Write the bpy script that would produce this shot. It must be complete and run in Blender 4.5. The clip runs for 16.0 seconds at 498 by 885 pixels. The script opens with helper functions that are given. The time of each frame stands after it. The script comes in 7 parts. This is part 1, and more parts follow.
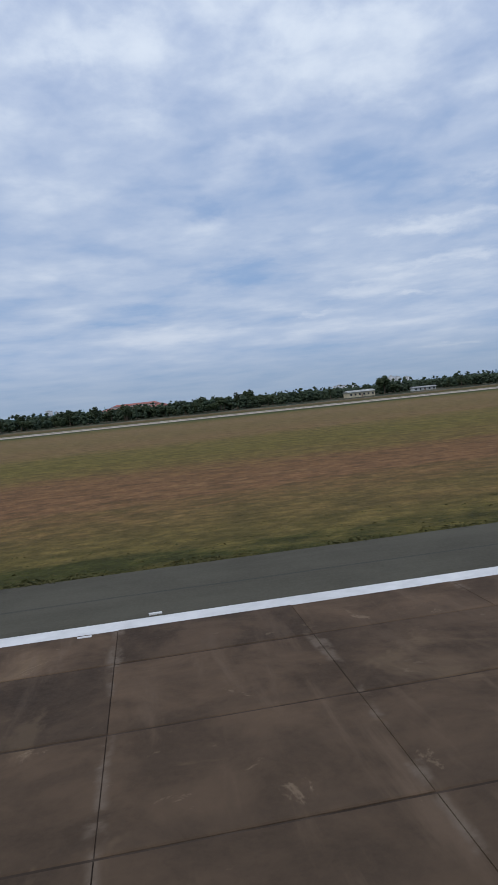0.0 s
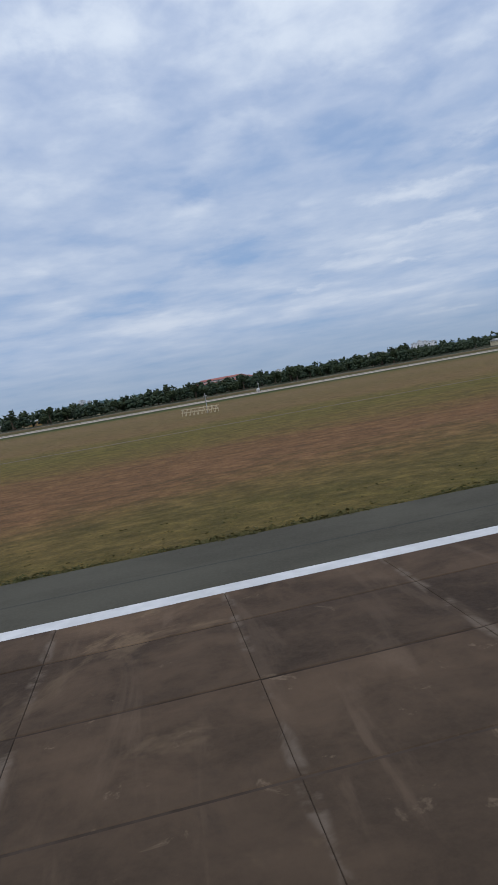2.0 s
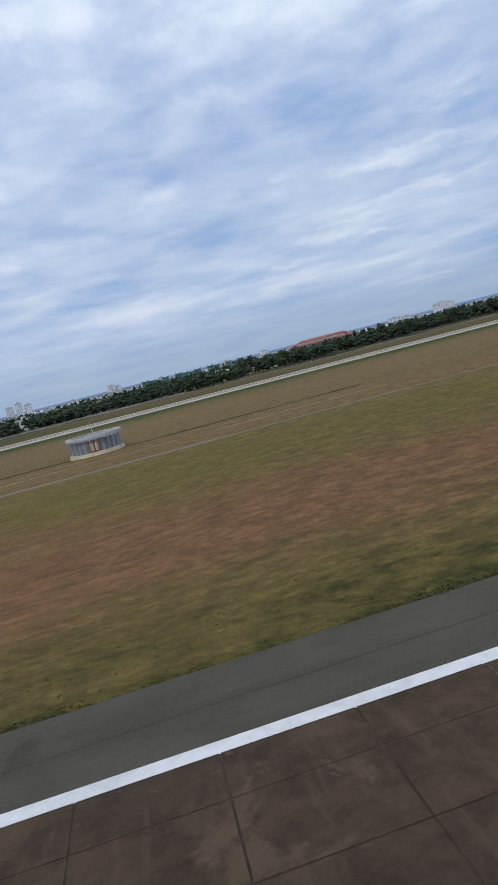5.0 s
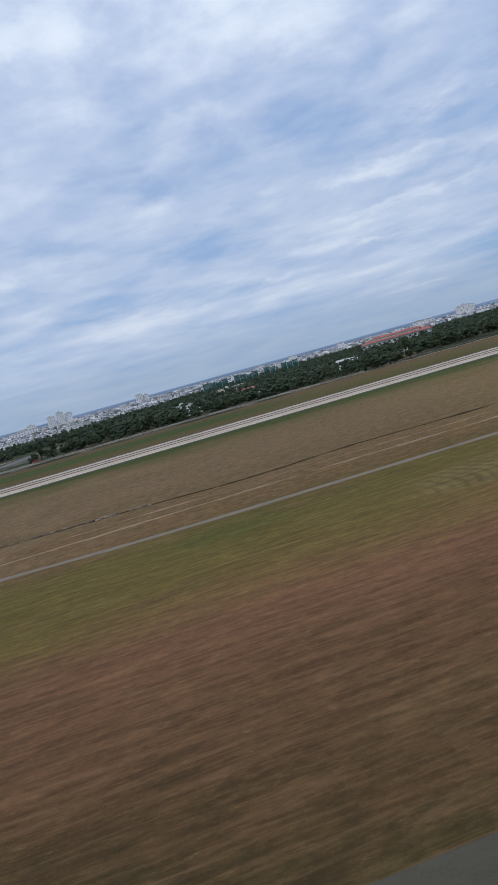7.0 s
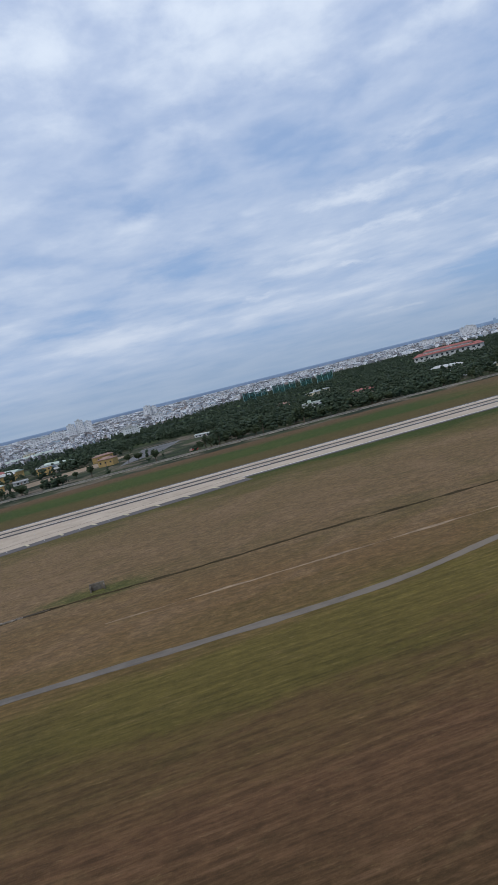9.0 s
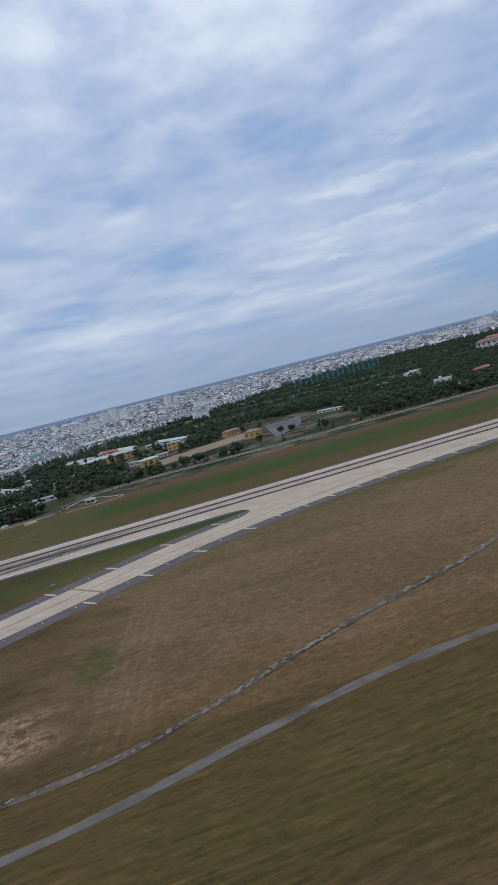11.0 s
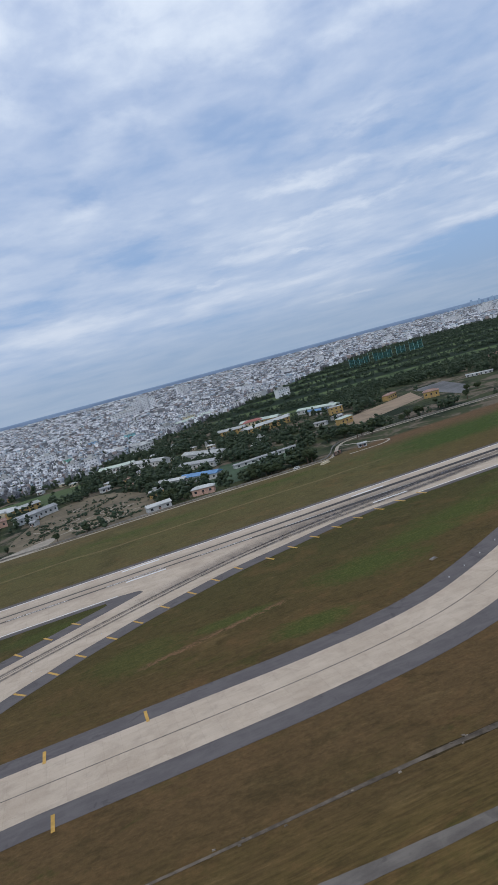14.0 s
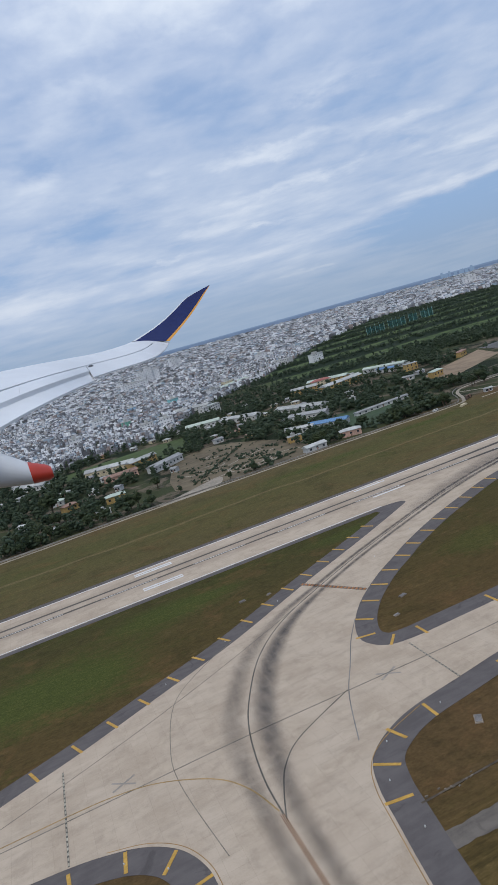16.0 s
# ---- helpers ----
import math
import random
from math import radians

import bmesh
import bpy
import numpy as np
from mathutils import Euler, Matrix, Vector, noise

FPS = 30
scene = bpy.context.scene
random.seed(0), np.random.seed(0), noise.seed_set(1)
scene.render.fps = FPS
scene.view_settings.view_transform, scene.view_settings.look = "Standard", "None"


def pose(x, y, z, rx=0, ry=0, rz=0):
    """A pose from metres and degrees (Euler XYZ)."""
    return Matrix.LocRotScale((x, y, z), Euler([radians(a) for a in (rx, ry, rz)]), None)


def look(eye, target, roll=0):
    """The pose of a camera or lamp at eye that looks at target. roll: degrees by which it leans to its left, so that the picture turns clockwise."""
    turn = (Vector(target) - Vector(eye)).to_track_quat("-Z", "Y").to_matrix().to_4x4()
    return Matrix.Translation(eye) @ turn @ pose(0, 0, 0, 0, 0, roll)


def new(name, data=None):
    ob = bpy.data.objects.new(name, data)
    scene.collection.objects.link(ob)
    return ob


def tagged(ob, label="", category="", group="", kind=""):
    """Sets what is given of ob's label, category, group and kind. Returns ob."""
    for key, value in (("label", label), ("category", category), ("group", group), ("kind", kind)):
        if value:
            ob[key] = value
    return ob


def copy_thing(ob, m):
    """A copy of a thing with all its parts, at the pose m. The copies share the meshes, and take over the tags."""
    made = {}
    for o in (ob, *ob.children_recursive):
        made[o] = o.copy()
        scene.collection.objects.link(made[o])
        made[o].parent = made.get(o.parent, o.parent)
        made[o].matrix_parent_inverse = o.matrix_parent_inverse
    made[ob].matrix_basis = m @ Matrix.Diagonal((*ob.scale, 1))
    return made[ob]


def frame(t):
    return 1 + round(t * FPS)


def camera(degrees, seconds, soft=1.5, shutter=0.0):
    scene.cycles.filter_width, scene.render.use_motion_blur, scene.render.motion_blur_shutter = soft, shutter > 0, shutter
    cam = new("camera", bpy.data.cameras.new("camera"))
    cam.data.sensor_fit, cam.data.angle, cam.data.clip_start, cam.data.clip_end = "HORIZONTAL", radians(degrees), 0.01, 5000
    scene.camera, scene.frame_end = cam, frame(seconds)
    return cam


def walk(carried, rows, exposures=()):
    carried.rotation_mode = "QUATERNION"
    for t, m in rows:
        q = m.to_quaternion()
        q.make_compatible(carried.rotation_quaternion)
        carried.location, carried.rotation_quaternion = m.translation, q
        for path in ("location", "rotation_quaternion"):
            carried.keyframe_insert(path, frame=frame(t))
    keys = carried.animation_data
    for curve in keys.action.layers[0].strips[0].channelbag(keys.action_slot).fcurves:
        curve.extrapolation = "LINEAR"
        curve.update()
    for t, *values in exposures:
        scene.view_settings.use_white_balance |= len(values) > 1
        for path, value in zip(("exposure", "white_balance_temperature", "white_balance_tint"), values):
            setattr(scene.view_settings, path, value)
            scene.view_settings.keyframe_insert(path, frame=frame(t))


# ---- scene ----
# The airfield is laid out at 0.485 of full size (the eye may go 40 m a second at most); x runs along the runway, y away from it.

# the path: seconds, x, y, z, degrees aft of abeam, degrees down, degrees of lean
PATH = (
    (0, -0.08, 0.05, 3.08, 8.69, 3.47, -5.75),
    (0.5, -18.17, 0.02, 3.03, 8.62, 3.90, -6.73),
    (1, -36.17, -0.01, 3.03, 8.37, 4.22, -8.03),
    (1.5, -54.03, -0.06, 3.04, 8.70, 4.33, -8.62),
    (2, -71.71, -0.14, 3.05, 8.09, 5.04, -9.92),
    (2.5, -89.35, -0.25, 3.20, 7.78, 5.67, -10.47),
    (3, -107.00, -0.41, 3.51, 7.48, 5.87, -11.34),
    (3.5, -124.68, -0.61, 3.97, 7.43, 6.12, -12.04),
    (4, -142.39, -0.83, 4.57, 8.66, 6.74, -12.64),
    (6.3, -225.92, -1.98, 10.32, 8.38, 6.29, -15.63),
    (6.5, -233.27, -1.97, 11.04, 8.64, 6.20, -15.77),
    (7, -251.65, -1.92, 12.88, 9.22, 5.88, -15.44),
    (7.5, -270.00, -1.80, 14.85, 9.63, 5.03, -15.17),
    (8, -288.25, -1.63, 16.93, 10.95, 4.40, -14.69),
    (8.2, -295.55, -1.56, 17.78, 11.11, 4.39, -14.52),
    (10.3, -373.21, 0.14, 28.45, 11.81, 5.95, -13.55),
    (10.5, -380.84, 0.33, 29.22, 11.79, 5.81, -13.71),
    (11, -399.95, 0.79, 31.15, 12.27, 5.65, -13.96),
    (11.5, -419.10, 1.28, 33.17, 13.12, 5.64, -14.01),
    (12, -438.37, 1.79, 35.26, 13.83, 5.09, -14.27),
    (12.5, -457.79, 2.30, 37.41, 13.66, 4.98, -14.06),
    (13, -477.32, 2.81, 39.67, 13.81, 5.25, -14.43),
    (13.5, -496.93, 3.33, 42.00, 14.06, 5.86, -14.77),
    (14, -516.42, 3.85, 44.41, 14.99, 6.76, -15.04),
    (14.5, -535.73, 4.35, 46.86, 15.89, 7.80, -15.03),
    (15, -554.94, 4.81, 49.26, 17.33, 8.88, -15.31),
    (15.5, -573.98, 5.28, 51.75, 17.80, 9.66, -15.44),
    (16, -592.87, 5.75, 54.30, 17.48, 9.51, -15.57),
)
rows = []
for t, x, y, z, aft, down, lean in PATH:
    a, u = radians(aft), radians(-down)
    way = Vector((math.sin(a) * math.cos(u), math.cos(a) * math.cos(u), math.sin(u)))
    rows.append((t, look((x, y, z), Vector((x, y, z)) + way * 10, lean)))
cam = camera(40.27, 16.0, soft=1.5, shutter=0.003)
walk(cam, rows, exposures=((0, -0.05, 6490, 10), (2.5, -0.04, 6500, 10), (3.0, 0.04, 6500, 10), (4.0, 0.10, 6500, 10), (6.5, 0.09, 6510, 10), (8.0, 0.02, 6450, 10), (10.5, -0.01, 6440, 10), (11.5, -0.08, 6430, 10),
                           (12.0, -0.10, 6430, 10), (13.5, -0.11, 6440, 10), (14.0, 0.04, 6500, 10), (16.0, 0.06, 6610, 10)))

# ---- light: a bright sky of broken layered cloud, the sun behind it ----
SUN_UP, SUN_TURN = 52, 215


def nodes_of(tree):
    """Short hands for building a node tree."""
    N, L = tree.nodes, tree.links

    def put(sock, v):
        if hasattr(v, "is_output"):
            L.new(v, sock)
        elif isinstance(v, tuple) and len(v) == 3 and sock.type == "RGBA":
            sock.default_value = (*v, 1)
        else:
            sock.default_value = v

    def math_(op, a, b=0.0, c=None, clamp=False):
        n = N.new("ShaderNodeMath")
        n.operation, n.use_clamp = op, clamp
        put(n.inputs[0], a), put(n.inputs[1], b)
        if c is not None:
            put(n.inputs[2], c)
        return n.outputs[0]

    def mix(f, a, b, kind="MIX"):
        n = N.new("ShaderNodeMix")
        n.data_type, n.blend_type, n.clamp_factor = "RGBA", kind, True
        put(n.inputs[0], f), put(n.inputs[6], a), put(n.inputs[7], b)
        return n.outputs[2]

    def ramp(v, lo, hi, a=0.0, b=1.0, smooth=True):
        n = N.new("ShaderNodeMapRange")
        n.interpolation_type = "SMOOTHSTEP" if smooth else "LINEAR"
        for i, w in enumerate((v, lo, hi, a, b)):
            put(n.inputs[i], w)
        return n.outputs[0]

    def noise_(vec, scale, detail=4.0, rough=0.55, warp=0.0, out=0):
        n = N.new("ShaderNodeTexNoise")
        put(n.inputs["Vector"], vec)
        n.inputs["Scale"].default_value, n.inputs["Detail"].default_value = scale, detail
        n.inputs["Roughness"].default_value, n.inputs["Distortion"].default_value = rough, warp
        return n.outputs[out]

    def mapped(vec, scale=(1, 1, 1), turn=(0, 0, 0), at=(0, 0, 0)):
        n = N.new("ShaderNodeMapping")
        put(n.inputs[0], vec)
        n.inputs["Location"].default_value, n.inputs["Rotation"].default_value, n.inputs["Scale"].default_value = at, turn, scale
        return n.outputs[0]

    return put, math_, mix, ramp, noise_, mapped


world = bpy.data.worlds.new("sky")
scene.world = world
world.use_nodes = True
wt = world.node_tree
put, math_, mix, ramp, noise_, mapped = nodes_of(wt)
bg = wt.nodes["Background"]
clear = wt.nodes.new("ShaderNodeTexSky")
clear.sky_type, clear.sun_disc = "NISHITA", False
clear.sun_elevation, clear.sun_rotation = radians(SUN_UP), radians(SUN_TURN)
clear.dust_density, clear.ozone_density = 2.0, 2.0
co = wt.nodes.new("ShaderNodeTexCoord").outputs["Generated"]
xyz = wt.nodes.new("ShaderNodeSeparateXYZ")
wt.links.new(co, xyz.inputs[0])
up = math_("MAXIMUM", xyz.outputs[2], 0.0)
# degrees aft of abeam and degrees up; the layers flatten towards the horizon
aft_ = math_("MULTIPLY", math_("ARCTAN2", xyz.outputs[0], xyz.outputs[1]), 57.2958)
rise_ = math_("MULTIPLY", math_("ARCSINE", xyz.outputs[2]), 57.2958)
height = ramp(up, 0.02, 0.46, 0.0, 1.0, False)
flat = wt.nodes.new("ShaderNodeCombineXYZ")
put(flat.inputs[0], math_("MULTIPLY", aft_, 0.1))
put(flat.inputs[1], math_("MULTIPLY", math_("LOGARITHM", math_("ADD", math_("MAXIMUM", rise_, 0.0), 9.0), math.e), 2.6))
plane = flat.outputs[0]
broad = noise_(mapped(plane, (0.45, 0.8, 1), (0, 0, 0.1), (3.1, 1.7, 0)), 1.0, 3, 0.5, 0.3)
billow = noise_(mapped(plane, (0.60, 1.55, 1), (0, 0, 0.08), (7.3, 2.2, 0)), 2.2, 5, 0.50, 0.25)
curl = noise_(mapped(plane, (0.65, 1.55, 1), (0, 0, 0.05), (2.3, 8.2, 0)), 4.6, 5, 0.52, 0.3)
thread = noise_(mapped(plane, (0.55, 2.0, 1), (0, 0, 0.06), (1.3, 9.2, 0)), 4.2, 6, 0.58, 0.2)
# ragged edges: the banks' outlines are pulled about by the same eddies
tear = noise_(mapped(plane, (0.8, 1.5, 1), at=(11, 4, 0)), 2.6, 6, 0.6, 0.2, 1)
pull = wt.nodes.new("ShaderNodeSeparateXYZ")
put(pull.inputs[0], tear)
aft_ = math_("ADD", aft_, math_("MULTIPLY", math_("SUBTRACT", pull.outputs[0], 0.5), 9.0))
rise_ = math_("ADD", rise_, math_("MULTIPLY", math_("SUBTRACT", pull.outputs[1], 0.5), math_("ADD", math_("MULTIPLY", height, 5.0), 1.6)))
# cloud banks and blue gaps: degrees aft, degrees up, reach along and up, how much more or less cloud
BANKS = ((18, 25.5, 9, 3.0, 0.20), (24, 23.0, 5, 1.6, 0.10), (34, 21.8, 4, 1.3, 0.16), (0, 27.5, 6, 2.4, 0.16), (11, 20.2, 3.2, 1.2, 0.15), (2.5, 22.3, 4, 1.7, 0.12), (15, 22.4, 4, 1.1, 0.08), (-6, 18, 5, 2.2, 0.14), (4.5, 14.0, 4.5, 1.2, 0.13),
         (9, 17.4, 3, 0.8, 0.08), (-4, 12.0, 5, 1.0, 0.10), (26.5, 12.2, 6.0, 0.65, 0.24), (35, 11.3, 4.0, 0.5, 0.16), (27, 9.6, 6, 0.45, 0.19), (19.6, 8.3, 3.6, 0.5, 0.15), (24, 7.3, 1.7, 0.24, 0.22), (26, 3.0, 1.8, 0.22, 0.20), (15.3, 6.9, 1.3, 0.25, 0.16),
         (3, 6.0, 6.5, 1.0, 0.19), (12, 5.0, 5, 1.3, 0.10), (22, 5.2, 5, 0.5, 0.08), (40, 6.2, 5, 0.45, 0.24), (39, 8.8, 6, 0.5, 0.15), (33, 15.8, 7, 0.8, 0.10), (44, 14, 6, 1.2, 0.12),
         (10, 10.3, 5.5, 1.1, -0.20), (0.8, 8.0, 5.0, 0.7, -0.16), (7, 15.4, 2.4, 0.8, -0.12), (21, 16.8, 8, 2.4, -0.07), (38, 4.2, 8, 2.0, -0.32), (34, 10.1, 6, 0.5, -0.14), (28.5, 14.5, 5, 0.8, -0.13), (27, 20.0, 5, 1.3, -0.10), (-4.6, 25, 4, 1.5, -0.09), (15, 12.6, 5, 0.9, -0.05))
cover = math_("ADD", math_("MULTIPLY", billow, 0.55), math_("ADD", math_("MULTIPLY", broad, 0.40), math_("MULTIPLY", curl, math_("ADD", math_("MULTIPLY", height, 0.22), 0.10))))
cover = math_("ADD", cover, math_("MULTIPLY", thread, ramp(up, 0.34, 0.10, 0.05, 0.36)))
cover = math_("ADD", cover, math_("SUBTRACT", math_("MULTIPLY", height, 0.16), 0.235))
for a, e, along_, upward, more in BANKS:
    da, de = math_("DIVIDE", math_("SUBTRACT", aft_, a), along_), math_("DIVIDE", math_("SUBTRACT", rise_, e), upward)
    d = math_("SQRT", math_("ADD", math_("MULTIPLY", da, da), math_("MULTIPLY", de, de)))
    cover = math_("ADD", cover, ramp(d, 0.10, 1.45, more * 0.78, 0.0))
thin = ramp(cover, 0.28, 0.54)
thick = ramp(cover, 0.46, 0.86)
blue = mix(height, (0.255, 0.405, 0.660), (0.32, 0.445, 0.70))
blue = mix(0.88, mix(1.0, clear.outputs[0], (0.10, 0.10, 0.10), "MULTIPLY"), blue)
veil = mix(height, (0.390, 0.497, 0.680), (0.435, 0.540, 0.755))
lit = mix(height, (0.60, 0.67, 0.79), (0.72, 0.81, 0.945))
tone = mix(thin, blue, veil)
tone = mix(thick, tone, lit)
# the haze along the horizon
tone = mix(ramp(up, 0.0, 0.10, 0.70, 0.0), tone, (0.295, 0.385, 0.515))
put(bg.inputs[0], tone)
bg.inputs[1].default_value = 1.0

sun = new("sun", bpy.data.lights.new("sun", "SUN"))
sun.data.energy, sun.data.angle, sun.data.color = 1.1, radians(14), (1.0, 0.96, 0.90)
el, az = radians(SUN_UP), radians(SUN_TURN)
toward = Vector((math.sin(az) * math.cos(el), math.cos(az) * math.cos(el), math.sin(el)))
sun.matrix_world = look(toward * 100, (0, 0, 0))

# ---- materials ----
def material(name, build, rough=0.85, bump=None, metal=0.0, spec=0.3):
    """A node material. build(tools, place, chance, island) gives the colour; bump(tools, place) a height and its strength."""
    m = bpy.data.materials.new(name)
    m.use_nodes = True
    t = m.node_tree
    tools = nodes_of(t)
    bsdf = t.nodes["Principled BSDF"]
    geo = t.nodes.new("ShaderNodeNewGeometry")
    info = t.nodes.new("ShaderNodeObjectInfo")
    place = geo.outputs["Position"]
    tools[0](bsdf.inputs["Base Color"], build(tools, place, info.outputs["Random"], geo.outputs["Random Per Island"]))
    bsdf.inputs["Roughness"].default_value, bsdf.inputs["Metallic"].default_value = rough, metal
    bsdf.inputs["Specular IOR Level"].default_value = spec
    if bump:
        value, strength, depth = bump(tools, place)
        b = t.nodes.new("ShaderNodeBump")
        b.inputs["Strength"].default_value, b.inputs["Distance"].default_value = strength, depth
        t.links.new(value, b.inputs["Height"])
        t.links.new(b.outputs[0], bsdf.inputs["Normal"])
    return m


def axes_of(t, place):
    n = t.nodes.new("ShaderNodeSeparateXYZ")
    t.links.new(place, n.inputs[0])
    return n.outputs


def plain(name, col, rough=0.7, spread=0.25, grain=4.0, metal=0.0, by_piece=0.0, spec=0.3):
    """One paint or stone with blotches and grain round its colour."""
    def build(tools, place, chance, island):
        put, math_, mix, ramp, noise_, mapped = tools
        dark, light = tuple(c * (1 - spread) for c in col), tuple(min(1, c * (1 + spread)) for c in col)
        a = noise_(place, grain, 6, 0.6)
        b = noise_(place, grain * 0.13, 3, 0.5)
        c = mix(ramp(math_("ADD", math_("MULTIPLY", a, 0.5), math_("MULTIPLY", b, 0.5)), 0.35, 0.65), dark, light)
        if by_piece:
            c = mix(1.0, c, mix(chance, (1 - by_piece,) * 3, (1 + by_piece,) * 3), "MULTIPLY")
        return c
    return material(name, build, rough, None, metal, spec)


def palette(name, cols, rough=0.8, grime=0.25, grain=1.5):
    """Each joined piece takes one colour of the row, with grime on it."""
    m = bpy.data.materials.new(name)
    m.use_nodes = True
    t = m.node_tree
    put, math_, mix, ramp, noise_, mapped = nodes_of(t)
    geo = t.nodes.new("ShaderNodeNewGeometry")
    r = t.nodes.new("ShaderNodeValToRGB")
    r.color_ramp.interpolation = "CONSTANT"
    els = r.color_ramp.elements
    while len(els) < len(cols):
        els.new(0.5)
    for i, c in enumerate(cols):
        els[i].position, els[i].color = i / len(cols), (*c, 1)
    t.links.new(geo.outputs["Random Per Island"], r.inputs[0])
    dirt = ramp(noise_(geo.outputs["Position"], grain, 5, 0.6), 0.3, 0.7, 1 - grime, 1 + grime * 0.3)
    put(t.nodes["Principled BSDF"].inputs["Base Color"], mix(1.0, r.outputs[0], dirt, "MULTIPLY"))
    t.nodes["Principled BSDF"].inputs["Roughness"].default_value = rough
    return m


# what grows at each distance from the near runway: y, then the grass's colour
GROWTH = {
    "east": ((13, 0.052, 0.055, 0.016), (15, 0.107, 0.089, 0.029), (20, 0.137, 0.099, 0.038), (25, 0.174, 0.097, 0.050), (32, 0.169, 0.095, 0.047), (38, 0.142, 0.104, 0.037), (47, 0.128, 0.107, 0.031), (58, 0.142, 0.112, 0.038),
             (65, 0.174, 0.116, 0.056), (85, 0.157, 0.116, 0.051), (115, 0.180, 0.125, 0.063), (138, 0.140, 0.109, 0.045), (148, 0.056, 0.074, 0.019), (160, 0.046, 0.066, 0.016), (188, 0.076, 0.074, 0.024), (205, 0.092, 0.080, 0.027), (230, 0.117, 0.085, 0.041), (250, 0.122, 0.082, 0.047)),
    "middle": ((13, 0.062, 0.047, 0.020), (18, 0.092, 0.057, 0.027), (25, 0.124, 0.069, 0.036), (33, 0.158, 0.083, 0.046), (41, 0.146, 0.090, 0.040), (47, 0.118, 0.092, 0.028), (57, 0.106, 0.086, 0.026), (62, 0.116, 0.081, 0.034), (70, 0.148, 0.094, 0.046),
               (85, 0.138, 0.096, 0.050), (105, 0.156, 0.107, 0.060), (130, 0.146, 0.104, 0.055), (145, 0.087, 0.078, 0.027), (152, 0.047, 0.064, 0.016), (160, 0.041, 0.058, 0.014), (188, 0.092, 0.070, 0.029), (201, 0.087, 0.071, 0.027), (209, 0.045, 0.070, 0.017), (227, 0.047, 0.070, 0.018), (238, 0.102, 0.070, 0.037), (250, 0.122, 0.076, 0.044)),
    "west": ((13, 0.055, 0.044, 0.020), (25, 0.076, 0.055, 0.026), (34, 0.096, 0.063, 0.032), (42, 0.077, 0.060, 0.022), (50, 0.087, 0.068, 0.025), (57, 0.089, 0.064, 0.026), (66, 0.092, 0.062, 0.029), (78, 0.100, 0.066, 0.032), (95, 0.094, 0.064, 0.029),
             (112, 0.083, 0.060, 0.025), (128, 0.075, 0.058, 0.023), (150, 0.059, 0.055, 0.020), (160, 0.052, 0.055, 0.017), (188, 0.098, 0.083, 0.037), (205, 0.092, 0.083, 0.034), (225, 0.081, 0.081, 0.031), (250, 0.114, 0.087, 0.046)),
}
# patches of fresh grass: x, y, reach along x and y, how full
FRESH = ((-122, 42, 10, 3.5, 0.5), (-136, 44, 12, 4, 0.5), (-114, 70, 14, 1.8, 0.85), (-246, 56, 9, 4, 0.45), (-212, 47, 8, 3, 0.4), (-268, 35, 5, 1.6, 0.7), (-288, 216, 60, 8, 0.7), (-338, 225, 34, 8, 0.8), (-437, 135, 16, 7, 0.8), (-418, 143, 14, 6, 0.7),
         (-330, 90, 9, 4.5, 0.7), (-407, 88, 4, 8, 0.55), (-486, 107, 9, 4, 0.85), (-468, 123, 14, 7, 0.85), (-452, 130, 14, 6, 0.8), (-496, 121, 9, 3, 0.7), (-530, 151, 12, 4, 0.5), (-604, 131, 24, 14, 0.85), (-576, 146, 18, 7, 0.75), (-640, 128, 26, 18, 0.7),
         (-515, 120, 10, 7, 0.5), (-450, 232, 24, 4, 0.7), (-500, 226, 26, 3, 0.55), (-452, 59, 5, 2, 0.7))
# bare pinkish earth near the drain: x, y, reach along x and y, how full
BARE = ((-454, 73.5, 7, 4.0, 0.9), (-447, 77, 6, 3.0, 0.75), (-461, 69.5, 6, 2.6, 0.75), (-434, 79, 7, 2.6, 0.7), (-434, 73.5, 8, 3.2, 0.8), (-427, 76.0, 6, 2.8, 0.75), (-417, 72, 7, 4.4, 0.9), (-416, 78, 5, 2.4, 0.7), (-443, 69.5, 8, 2.2, 0.7), (-450, 83, 6, 2.2, 0.5), (-467, 73, 4, 2.0, 0.6))


